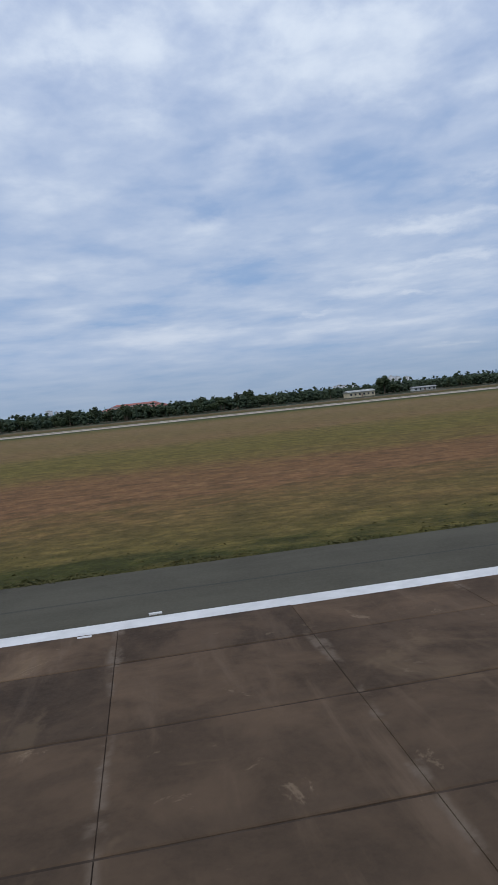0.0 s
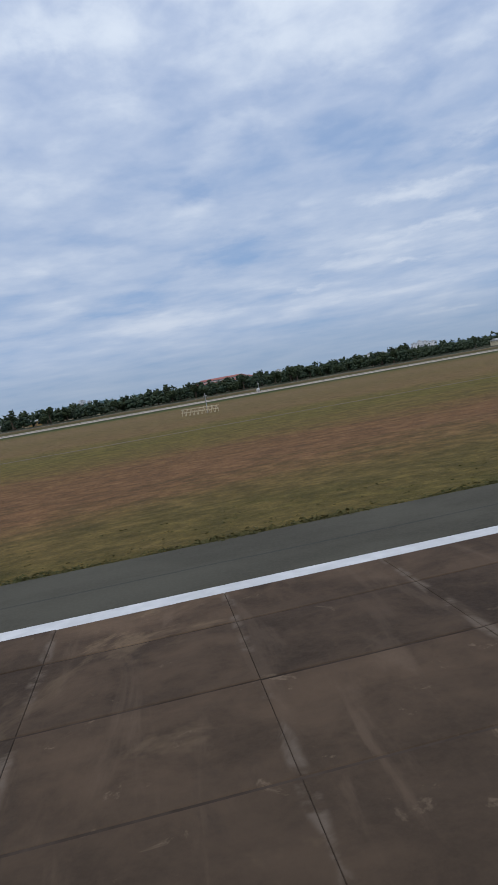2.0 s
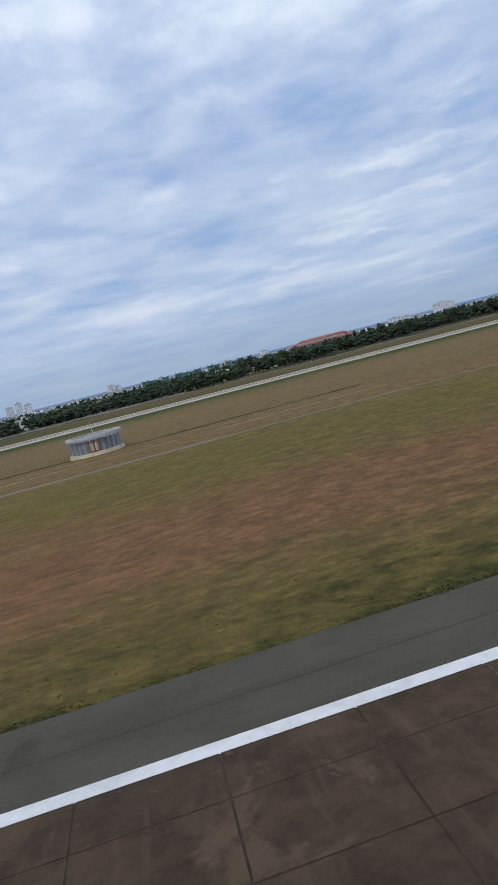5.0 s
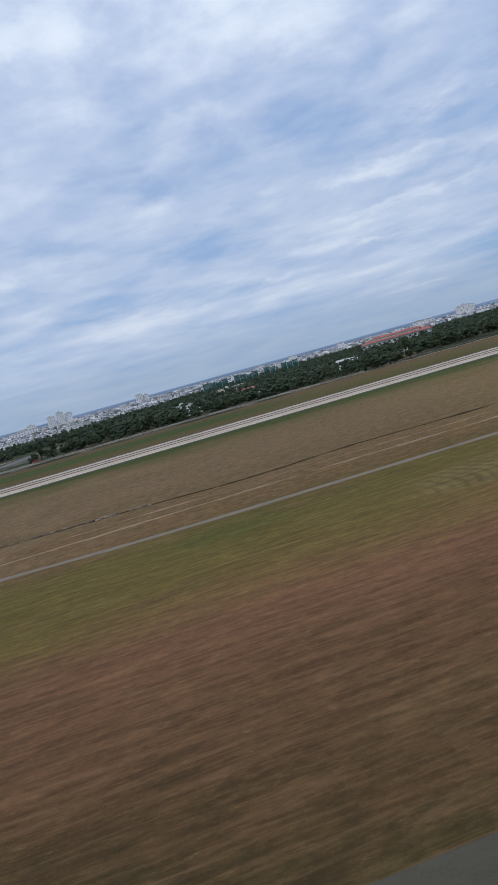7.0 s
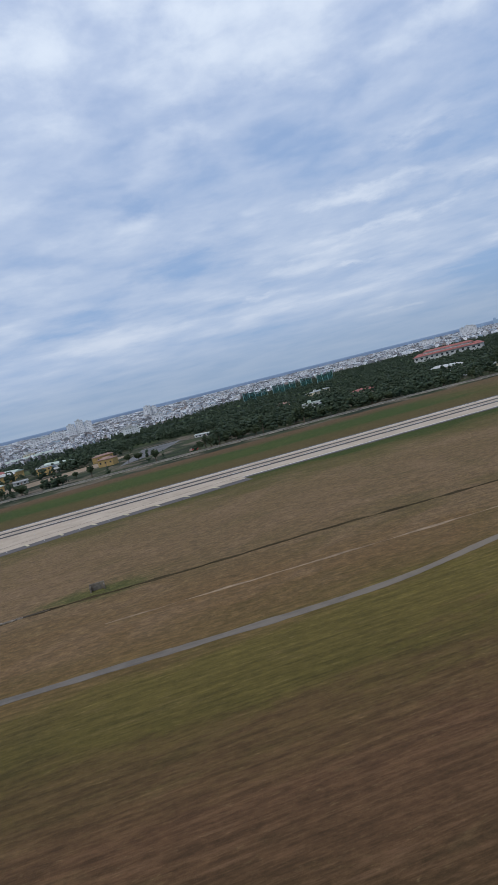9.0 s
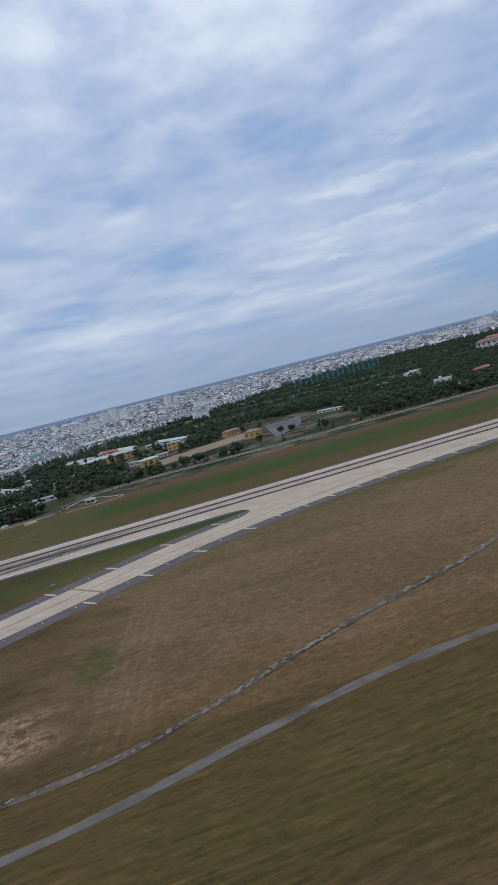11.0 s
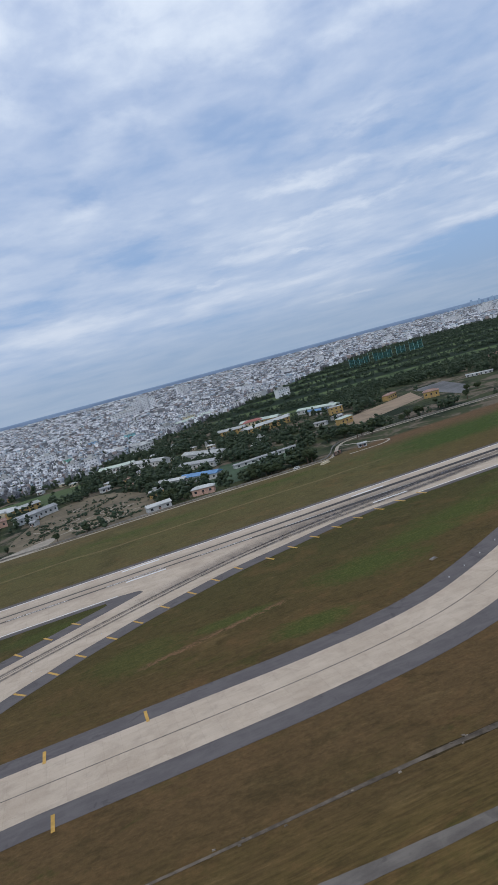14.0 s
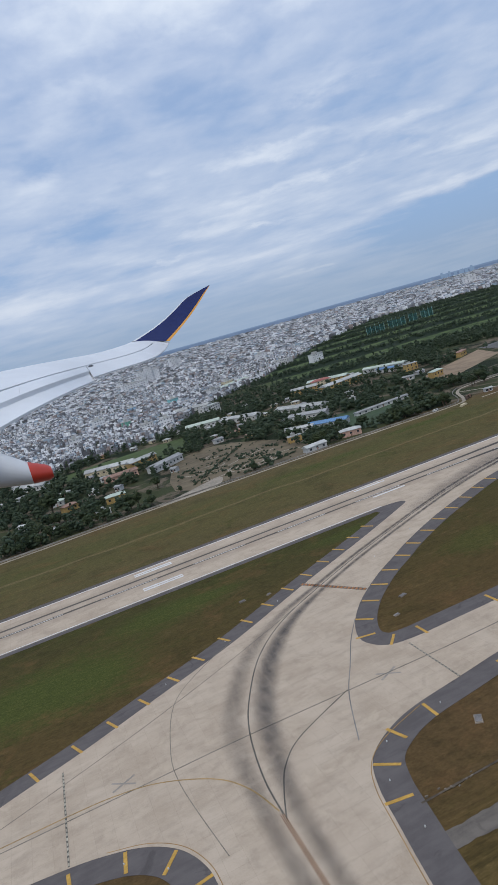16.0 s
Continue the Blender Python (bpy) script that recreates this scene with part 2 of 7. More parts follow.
def make_ground():
    m = bpy.data.materials.new("dry_airfield_grass")
    m.use_nodes = True
    t = m.node_tree
    put, math_, mix, ramp, noise_, mapped = nodes_of(t)
    place = t.nodes.new("ShaderNodeNewGeometry").outputs["Position"]
    x, y, z = axes_of(t, place)
    long_ = mapped(place, (0.35, 1, 1))
    big = noise_(long_, 0.035, 5, 0.6, 0.6)
    mid = noise_(long_, 0.16, 6, 0.62, 0.4)
    fine = noise_(place, 2.6, 8, 0.68)
    tuft = noise_(place, 9.0, 5, 0.7)
    clod = noise_(mapped(place, (0.75, 1, 1)), 0.8, 7, 0.74, 0.3)
    wisp = noise_(mapped(place, (0.60, 1, 1), (0, 0, 0.03)), 1.7, 7, 0.74, 0.3)
    far_ = math_("MULTIPLY", ramp(y, 20, 120, 0.55, 1.0, False), ramp(y, 165, 188, 1.0, 0.38))
    shift = math_("MULTIPLY", math_("ADD", math_("MULTIPLY", math_("SUBTRACT", mid, 0.5), 26.0), math_("MULTIPLY", math_("SUBTRACT", big, 0.5), 34.0)), far_)
    shift = math_("ADD", shift, math_("MULTIPLY", math_("SUBTRACT", clod, 0.5), math_("MULTIPLY", far_, 16.0)))
    u = math_("DIVIDE", math_("SUBTRACT", math_("ADD", y, shift), 12.0), 240.0)

    def growth(rows):
        n = t.nodes.new("ShaderNodeValToRGB")
        els = n.color_ramp.elements
        while len(els) < len(rows):
            els.new(0.5)
        for e, (a, *c) in zip(els, rows):
            e.position, e.color = (a - 12) / 240, (*c, 1)
        put(n.inputs[0], u)
        return n.outputs[0]

    along = math_("ADD", x, math_("MULTIPLY", math_("SUBTRACT", mid, 0.5), 70.0))
    c = mix(ramp(along, -180, -225), growth(GROWTH["east"]), growth(GROWTH["middle"]))
    c = mix(ramp(math_("SUBTRACT", along, ramp(y, 58, 66, -345.0, -410.0)), 15, -15), c, growth(GROWTH["west"]))
    # a poorer, darker stretch of grass beside the runway
    poor = math_("MULTIPLY", math_("MULTIPLY", ramp(along, -245, -290), ramp(x, -365, -335)), ramp(y, 58, 40))
    c = mix(poor, c, mix(1.0, c, (0.64, 0.69, 0.68), "MULTIPLY"))
    # straw and rusty blotches
    c = mix(ramp(noise_(long_, 0.30, 6, 0.7, 0.7), 0.55, 0.70, 0.0, 0.5), c, mix(0.5, c, (0.205, 0.145, 0.070)))
    c = mix(ramp(noise_(mapped(place, (0.3, 1, 1), at=(9, 4, 0)), 0.22, 6, 0.7, 0.7), 0.55, 0.72, 0.0, 0.55), c, mix(0.5, c, (0.055, 0.055, 0.016)))
    # olive and tan blotches and torn mower swaths on the wide middle field
    field = math_("MULTIPLY", math_("MULTIPLY", ramp(x, -215, -260), ramp(x, -432, -400)), math_("MULTIPLY", ramp(y, 62, 70), ramp(y, 150, 138)))
    c = mix(math_("MULTIPLY", field, ramp(noise_(mapped(place, (0.6, 1, 1), at=(14, 33, 0)), 0.055, 6, 0.65, 0.5), 0.50, 0.64, 0.0, 0.5)), c, mix(0.7, c, (0.082, 0.074, 0.030)))
    c = mix(math_("MULTIPLY", field, ramp(noise_(mapped(place, (0.6, 1, 1), at=(51, 7, 0)), 0.075, 6, 0.65, 0.5), 0.46, 0.60, 0.0, 0.75)), c, mix(0.7, c, (0.190, 0.128, 0.078)))
    torn_ = noise_(mapped(place, (0.26, 1, 1), (0, 0, 0.35), (2, 9, 0)), 0.85, 7, 0.75, 0.4)
    c = mix(math_("MULTIPLY", field, ramp(torn_, 0.58, 0.68, 0.0, 0.75)), c, mix(0.7, c, (0.035, 0.030, 0.013)))
    c = mix(math_("MULTIPLY", field, ramp(torn_, 0.42, 0.32, 0.0, 0.6)), c, mix(0.6, c, (0.23, 0.175, 0.105)))
    # dark, rusty and fresh blotches in the west
    west = ramp(x, -385, -430)
    c = mix(math_("MULTIPLY", west, ramp(noise_(mapped(place, (0.8, 1, 1), at=(5, 70, 0)), 0.13, 7, 0.7, 0.5), 0.48, 0.66, 0.0, 0.6)), c, mix(0.6, c, (0.034, 0.029, 0.012)))
    c = mix(math_("MULTIPLY", west, ramp(noise_(mapped(place, (0.7, 1, 1), at=(31, 12, 0)), 0.10, 7, 0.72, 0.5), 0.50, 0.66, 0.0, 0.7)), c, mix(0.5, c, (0.150, 0.085, 0.040)))
    c = mix(math_("MULTIPLY", west, ramp(noise_(mapped(place, (0.6, 1, 1), at=(77, 3, 0)), 0.11, 7, 0.72, 0.6), 0.56, 0.68, 0.0, 0.6)), c, mix(0.6, c, (0.040, 0.058, 0.012)))
    # fresh patches
    torn = math_("ADD", math_("MULTIPLY", math_("SUBTRACT", clod, 0.5), 1.5), math_("MULTIPLY", math_("SUBTRACT", mid, 0.5), 1.4))
    full = 0.0
    for px, py, rx, ry, how in FRESH:
        dx, dy = math_("DIVIDE", math_("SUBTRACT", x, px), rx), math_("DIVIDE", math_("SUBTRACT", y, py), ry)
        d = math_("ADD", math_("SQRT", math_("ADD", math_("MULTIPLY", dx, dx), math_("MULTIPLY", dy, dy))), torn)
        full = math_("MAXIMUM", full, ramp(d, 0.35, 1.15, how, 0.0))
    c = mix(full, c, mix(ramp(fine, 0.3, 0.7), (0.042, 0.062, 0.014), (0.074, 0.093, 0.025)))
    # rows left by the mower: arcs beside the service road, and a worn strip further on
    ax, ay = math_("SUBTRACT", x, -221.0), math_("SUBTRACT", y, 49.0)
    inside_ = ramp(math_("ADD", math_("ADD", math_("MULTIPLY", math_("MULTIPLY", ax, ax), 0.007), math_("MULTIPLY", math_("MULTIPLY", ay, ay), 0.030)), torn), 0.5, 1.1, 1.0, 0.0)
    arcs = math_("SINE", math_("MULTIPLY", math_("ADD", math_("ADD", ax, math_("MULTIPLY", math_("MULTIPLY", ay, ay), 0.055)), math_("MULTIPLY", mid, 2.5)), 5.2))
    c = mix(math_("MULTIPLY", inside_, 0.55), c, (0.180, 0.134, 0.064))
    c = mix(math_("MULTIPLY", inside_, ramp(arcs, -0.3, 0.9, 0.0, 0.42)), c, (0.072, 0.062, 0.020))
    off = math_("SUBTRACT", math_("ADD", x, math_("MULTIPLY", math_("SUBTRACT", mid, 0.5), 1.5)), math_("ADD", math_("MULTIPLY", math_("SUBTRACT", y, 66.0), 0.19), -406.0))
    strip = math_("MULTIPLY", ramp(math_("ABSOLUTE", off), 2.6, 4.2, 1.0, 0.0), math_("MULTIPLY", ramp(y, 63, 67), ramp(y, 104, 110, 1.0, 0.0)))
    rows_ = ramp(math_("SINE", math_("MULTIPLY", off, 4.2)), 0.1, 0.95, 0.12, 0.42)
    c = mix(math_("MULTIPLY", strip, math_("MULTIPLY", rows_, ramp(mid, 0.35, 0.62, 0.1, 1.0))), c, (0.215, 0.160, 0.095))
    # bare earth by the drain
    full = 0.0
    for px, py, rx, ry, how in BARE:
        dx, dy = math_("DIVIDE", math_("SUBTRACT", x, px), rx), math_("DIVIDE", math_("SUBTRACT", y, py), ry)
        d = math_("ADD", math_("SQRT", math_("ADD", math_("MULTIPLY", dx, dx), math_("MULTIPLY", dy, dy))), torn)
        full = math_("MAXIMUM", full, ramp(d, 0.25, 1.3, how, 0.0))
    bare = ramp(math_("ADD", math_("MULTIPLY", noise_(place, 0.32, 7, 0.72, 0.9), 0.65), math_("MULTIPLY", fine, 0.35)), 0.44, 0.54, 0.1, 1.0)
    c = mix(math_("MULTIPLY", full, bare), c, mix(ramp(clod, 0.35, 0.65), (0.245, 0.170, 0.115), (0.36, 0.26, 0.185)))
    # a mower's straw-coloured track beyond the far runway
    lane = math_("ABSOLUTE", math_("ADD", math_("SUBTRACT", y, 213.8), math_("MULTIPLY", math_("SUBTRACT", noise_(mapped(place, (0.03, 0.03, 1)), 1.0, 2), 0.5), 7.0)))
    c = mix(math_("MULTIPLY", ramp(lane, 0.5, 1.3, 0.6, 0.0), ramp(x, -400, -440)), c, (0.175, 0.135, 0.075))
    # a broken earth ridge between the taxiways
    ridge = math_("ABSOLUTE", math_("ADD", math_("SUBTRACT", y, math_("ADD", math_("MULTIPLY", math_("ADD", x, 513.0), 0.22), 115.2)), math_("ADD", math_("MULTIPLY", math_("SUBTRACT", clod, 0.5), 7.0), math_("MULTIPLY", math_("SUBTRACT", fine, 0.5), 1.5))))
    ridge = math_("MULTIPLY", ramp(ridge, 0.3, 1.0, 1.0, 0.0), math_("MULTIPLY", ramp(x, -517, -512), ramp(x, -488, -484, 1.0, 0.0)))
    c = mix(math_("MULTIPLY", ridge, ramp(clod, 0.40, 0.55)), c, (0.155, 0.095, 0.055))
    calm = ramp(x, -380, -430, 1.0, 0.35)
    # long straw strands lying along the mower's rows
    strand = noise_(mapped(place, (0.32, 1, 1), (0, 0, 0.05)), 2.8, 7, 0.75, 0.3)
    c = mix(math_("MULTIPLY", ramp(strand, 0.56, 0.70), math_("MULTIPLY", calm, ramp(clod, 0.42, 0.60, 0.15, 0.7))), c, mix(0.55, c, (0.26, 0.19, 0.10)))
    c = mix(math_("MULTIPLY", ramp(strand, 0.44, 0.32), math_("MULTIPLY", calm, ramp(clod, 0.40, 0.58, 0.6, 0.15))), c, mix(0.5, c, (0.035, 0.030, 0.012)))
    # clumps, blades and seed heads; shorter mown and more even towards the west
    whole, even_ = c, ramp(x, -380, -430, 0.0, 0.3)
    c = mix(1.0, c, mix(ramp(clod, 0.30, 0.70), (0.72, 0.74, 0.75), (1.27, 1.25, 1.21)), "MULTIPLY")
    c = mix(1.0, c, mix(ramp(wisp, 0.32, 0.70), (0.76, 0.77, 0.78), (1.24, 1.22, 1.20)), "MULTIPLY")
    c = mix(1.0, c, mix(ramp(math_("ADD", math_("MULTIPLY", fine, 0.55), math_("MULTIPLY", tuft, 0.45)), 0.32, 0.68), (0.70, 0.71, 0.70), (1.30, 1.28, 1.26)), "MULTIPLY")
    c = mix(even_, c, whole)
    mown = noise_(mapped(place, (0.11, 1, 1), (0, 0, -0.03), (5, 2, 0)), 1.7, 8, 0.76, 0.2)
    swath = math_("MULTIPLY", ramp(math_("SUBTRACT", x, math_("MULTIPLY", mid, 40.0)), -185, -225), ramp(y, 60, 66, 1.0, 0.35))
    c = mix(math_("MULTIPLY", swath, 0.55), c, whole)
    c = mix(swath, c, mix(1.0, c, mix(ramp(mown, 0.36, 0.64), (0.82, 0.82, 0.82), (1.36, 1.33, 1.28)), "MULTIPLY"))
    c = mix(math_("MULTIPLY", swath, ramp(mown, 0.60, 0.70, 0.0, 0.35)), c, (0.24, 0.175, 0.09))
    c = mix(ramp(tuft, 0.62, 0.76, 0.0, 0.35), c, (0.22, 0.165, 0.080))
    c = mix(1.0, c, (1.045, 1.0, 0.93), "MULTIPLY")
    c = mix(math_("MULTIPLY", math_("MULTIPLY", swath, ramp(y, 44, 26)), ramp(mown, 0.50, 0.64, 0.0, 0.5)), c, (0.165, 0.088, 0.048))
    # the land behind the fence: park, golf course and gardens
    back = ramp(math_("ADD", y, math_("MULTIPLY", shift, 0.2)), 246, 252)
    lawn = mix(ramp(noise_(place, 0.035, 5, 0.6, 0.5), 0.42, 0.58), (0.018, 0.026, 0.013), (0.052, 0.060, 0.028))
    lawn = mix(ramp(noise_(place, 0.06, 5, 0.65, 0.7), 0.50, 0.62), lawn, (0.145, 0.115, 0.083))
    fairway = mix(ramp(noise_(place, 0.05, 5, 0.6, 0.4), 0.4, 0.6), (0.045, 0.070, 0.028), (0.095, 0.125, 0.050))
    belt = math_("SINE", math_("ADD", math_("ADD", math_("MULTIPLY", y, 0.062), math_("MULTIPLY", x, 0.012)), math_("MULTIPLY", math_("SUBTRACT", big, 0.5), 1.5)))
    fairway = mix(ramp(belt, -0.35, 0.1), fairway, (0.016, 0.027, 0.014))
    lawn = mix(math_("MULTIPLY", ramp(y, 400, 450), ramp(x, -430, -350)), lawn, fairway)
    c = mix(back, c, lawn)
    put(t.nodes["Principled BSDF"].inputs["Base Color"], c)
    t.nodes["Principled BSDF"].inputs["Roughness"].default_value = 0.95
    t.nodes["Principled BSDF"].inputs["Specular IOR Level"].default_value = 0.1
    b = t.nodes.new("ShaderNodeBump")
    b.inputs["Strength"].default_value, b.inputs["Distance"].default_value = 0.7, 0.12
    put(b.inputs["Height"], math_("ADD", fine, math_("MULTIPLY", tuft, 0.5)))
    t.links.new(b.outputs[0], t.nodes["Principled BSDF"].inputs["Normal"])
    return m


def make_slab():
    """Old runway concrete, brown with rubber and age; each slab has its own tone."""
    m = bpy.data.materials.new("old_brown_concrete")
    m.use_nodes = True
    t = m.node_tree
    put, math_, mix, ramp, noise_, mapped = nodes_of(t)
    place = t.nodes.new("ShaderNodeNewGeometry").outputs["Position"]
    info = t.nodes.new("ShaderNodeObjectInfo")
    x, y, z = axes_of(t, place)
    streak = noise_(mapped(place, (0.12, 1, 1)), 1.6, 5, 0.6)
    cloud = noise_(place, 0.9, 6, 0.65, 0.4)
    fine = noise_(place, 14, 6, 0.7)
    c = mix(ramp(cloud, 0.33, 0.68), (0.046, 0.030, 0.0185), (0.110, 0.073, 0.046))
    c = mix(ramp(streak, 0.45, 0.72, 0.0, 0.6), c, (0.053, 0.036, 0.024))
    c = mix(ramp(noise_(place, 0.45, 5, 0.7, 0.9), 0.58, 0.68, 0.0, 0.7), c, (0.150, 0.105, 0.064))
    c = mix(ramp(noise_(mapped(place, (1.0, 0.25, 1)), 1.3, 5, 0.65, 0.6), 0.60, 0.74, 0.0, 0.6), c, (0.034, 0.026, 0.020))
    c = mix(ramp(y, 9.0, 3.0, 0.0, 0.55), c, (0.046, 0.034, 0.024))
    # water stains running across the slabs, and worn pale spots
    c = mix(ramp(noise_(mapped(place, (1.0, 0.16, 1), at=(3, 8, 0)), 2.2, 6, 0.62, 0.4), 0.52, 0.70, 0.0, 0.55), c, (0.125, 0.088, 0.060))
    c = mix(ramp(noise_(mapped(place, at=(6, 1, 0)), 1.7, 6, 0.7, 0.6), 0.63, 0.70, 0.0, 0.6), c, (0.175, 0.130, 0.088))
    c = mix(1.0, c, mix(info.outputs["Random"], (0.78, 0.76, 0.75), (1.40, 1.33, 1.26)), "MULTIPLY")
    # crumbled and patched edges along the cross joints
    own = axes_of(t, t.nodes.new("ShaderNodeTexCoord").outputs["Object"])
    rim = math_("SUBTRACT", 1.26, math_("ABSOLUTE", own[0]))
    rim = math_("MULTIPLY", ramp(math_("ADD", rim, math_("MULTIPLY", math_("SUBTRACT", cloud, 0.5), 0.25)), 0.03, 0.10, 1.0, 0.0), ramp(rim, -0.02, -0.01))
    c = mix(math_("MULTIPLY", rim, ramp(noise_(place, 1.1, 5, 0.65, 0.4), 0.47, 0.60, 0.0, 0.75)), c, (0.165, 0.125, 0.092))
    c = mix(ramp(fine, 0.3, 0.7, 0.0, 0.3), c, (0.098, 0.066, 0.042))
    put(t.nodes["Principled BSDF"].inputs["Base Color"], c)
    t.nodes["Principled BSDF"].inputs["Roughness"].default_value = 0.85
    b = t.nodes.new("ShaderNodeBump")
    b.inputs["Strength"].default_value, b.inputs["Distance"].default_value = 0.4, 0.01
    put(b.inputs["Height"], fine)
    t.links.new(b.outputs[0], t.nodes["Principled BSDF"].inputs["Normal"])
    t.nodes["Principled BSDF"].inputs["Specular IOR Level"].default_value = 0.15
    return m


def make_asphalt(name, dark, light, joint=0.0, dusty=None):
    m = bpy.data.materials.new(name)
    m.use_nodes = True
    t = m.node_tree
    put, math_, mix, ramp, noise_, mapped = nodes_of(t)
    place = t.nodes.new("ShaderNodeNewGeometry").outputs["Position"]
    x, y, z = axes_of(t, place)
    a = noise_(mapped(place, (0.15, 1, 1)), 0.9, 6, 0.62, 0.3)
    b_ = noise_(place, 0.35, 5, 0.6, 0.5)
    fine = noise_(place, 20, 5, 0.7)
    c = mix(ramp(math_("ADD", math_("MULTIPLY", a, 0.5), math_("MULTIPLY", b_, 0.5)), 0.36, 0.64), dark, light)
    c = mix(ramp(noise_(place, 0.22, 4, 0.6, 1.0), 0.60, 0.68, 0.0, 0.5), c, tuple(v * 0.55 for v in dark))
    if joint:
        w = math_("ABSOLUTE", math_("SUBTRACT", math_("ADD", y, math_("MULTIPLY", math_("SUBTRACT", noise_(place, 0.5, 3), 0.5), 0.12)), joint))
        c = mix(ramp(w, 0.02, 0.06, 0.6, 0.0), c, (0.035, 0.034, 0.032))
    if dusty:
        c = mix(math_("MULTIPLY", ramp(x, -350, -280), ramp(b_, 0.25, 0.6, 0.55, 0.95)), c, dusty)
    c = mix(ramp(fine, 0.35, 0.7, 0.0, 0.25), c, tuple(v * 1.5 for v in light))
    put(t.nodes["Principled BSDF"].inputs["Base Color"], c)
    t.nodes["Principled BSDF"].inputs["Roughness"].default_value = 0.88
    t.nodes["Principled BSDF"].inputs["Specular IOR Level"].default_value = 0.15
    return m


def make_pale(name, centre):
    """Pale taxiway or runway concrete with slab joints; rubber along the line y = centre, where there is one."""
    m = bpy.data.materials.new(name)
    m.use_nodes = True
    t = m.node_tree
    put, math_, mix, ramp, noise_, mapped = nodes_of(t)
    place = t.nodes.new("ShaderNodeNewGeometry").outputs["Position"]
    x, y, z = axes_of(t, place)
    a = noise_(place, 0.12, 6, 0.62, 0.4)
    b_ = noise_(mapped(place, (0.25, 1, 1)), 0.7, 6, 0.6)
    fine = noise_(place, 6, 6, 0.7)
    c = mix(ramp(a, 0.32, 0.68), (0.425, 0.352, 0.275), (0.515, 0.438, 0.353))
    c = mix(ramp(b_, 0.42, 0.74, 0.0, 0.35), c, (0.28, 0.235, 0.185))
    c = mix(ramp(fine, 0.35, 0.75, 0.0, 0.35), c, (0.56, 0.50, 0.41))
    c = mix(ramp(noise_(place, 0.30, 6, 0.7, 0.6), 0.50, 0.66, 0.0, 0.26), c, (0.29, 0.24, 0.19))
    c = mix(ramp(noise_(mapped(place, at=(40, 8, 0)), 0.26, 7, 0.7, 0.5), 0.52, 0.66, 0.0, 0.5), c, (0.545, 0.47, 0.375))
    brick = t.nodes.new("ShaderNodeTexBrick")
    put(brick.inputs["Vector"], place)
    brick.offset = 0.0
    for k, v in (("Scale", 1.0), ("Mortar Size", 0.022), ("Brick Width", 2.5), ("Row Height", 2.2), ("Mortar Smooth", 0.3)):
        brick.inputs[k].default_value = v
    brick.inputs["Color1"].default_value, brick.inputs["Color2"].default_value = (1, 1, 1, 1), (0.955, 0.95, 0.945, 1)
    brick.inputs["Mortar"].default_value = (0.84, 0.83, 0.82, 1)
    c = mix(1.0, c, brick.outputs[0], "MULTIPLY")
    c = mix(1.0, c, (1.035, 0.98, 0.925), "MULTIPLY")
    if centre:
        off = math_("SUBTRACT", y, centre + 1.95)
        wob = math_("MULTIPLY", math_("SUBTRACT", noise_(mapped(place, (0.02, 0.2, 1)), 1.0, 3), 0.5), 0.5)
        off = math_("ABSOLUTE", math_("ADD", off, wob))
        tracks = math_("MULTIPLY", ramp(math_("SUBTRACT", math_("ABSOLUTE", math_("SUBTRACT", off, ramp(x, -500, -430, 2.0, 3.3))), ramp(x, -500, -430, 0.25, 0.9)), 0.0, 0.6, 1.0, 0.0), ramp(noise_(mapped(place, (0.03, 1.5, 1)), 2.0, 5, 0.7), 0.05, 0.42, 0.5, 1.0))
        smear = ramp(off, 3.0, 7.0, 0.45, 0.0)
        fade = ramp(x, -520, -430, 0.88, 1.0)
        c = mix(math_("MULTIPLY", math_("MAXIMUM", math_("MULTIPLY", tracks, 0.97), math_("MULTIPLY", smear, 0.3)), fade), c, (0.045, 0.041, 0.040))
    put(t.nodes["Principled BSDF"].inputs["Base Color"], c)
    t.nodes["Principled BSDF"].inputs["Roughness"].default_value = 0.8
    t.nodes["Principled BSDF"].inputs["Specular IOR Level"].default_value = 0.15
    return m


def make_leaf(name, a, b, c_):
    m = bpy.data.materials.new(name)
    m.use_nodes = True
    t = m.node_tree
    put, math_, mix, ramp, noise_, mapped = nodes_of(t)
    geo = t.nodes.new("ShaderNodeNewGeometry")
    info = t.nodes.new("ShaderNodeObjectInfo")
    c = mix(ramp(noise_(geo.outputs["Position"], 0.10, 4, 0.6), 0.36, 0.64), a, b)
    c = mix(math_("MULTIPLY", geo.outputs["Random Per Island"], 0.6), c, c_)
    c = mix(math_("MULTIPLY", info.outputs["Random"], 0.35), c, (0.050, 0.062, 0.022))
    put(t.nodes["Principled BSDF"].inputs["Base Color"], c)
    t.nodes["Principled BSDF"].inputs["Roughness"].default_value = 0.75
    t.nodes["Principled BSDF"].inputs["Specular IOR Level"].default_value = 0.2
    return m


GROUND = make_ground()
SLAB = make_slab()
ASPHALT = make_asphalt("grey_shoulder_asphalt", (0.062, 0.055, 0.039), (0.088, 0.080, 0.058), 11.55)
DARK_ASPHALT = make_asphalt("dark_taxiway_shoulder_asphalt", (0.099, 0.087, 0.084), (0.134, 0.119, 0.113))
ROAD = make_asphalt("service_road_asphalt", (0.098, 0.084, 0.072), (0.170, 0.147, 0.124), dusty=(0.205, 0.165, 0.120))
PALE = make_pale("pale_taxiway_concrete", 0)
PALE_RUNWAY = make_pale("pale_runway_concrete", 170.8)
WHITE_PAINT = plain("white_line_paint", (0.66, 0.645, 0.62), 0.6, 0.12, 3.0)
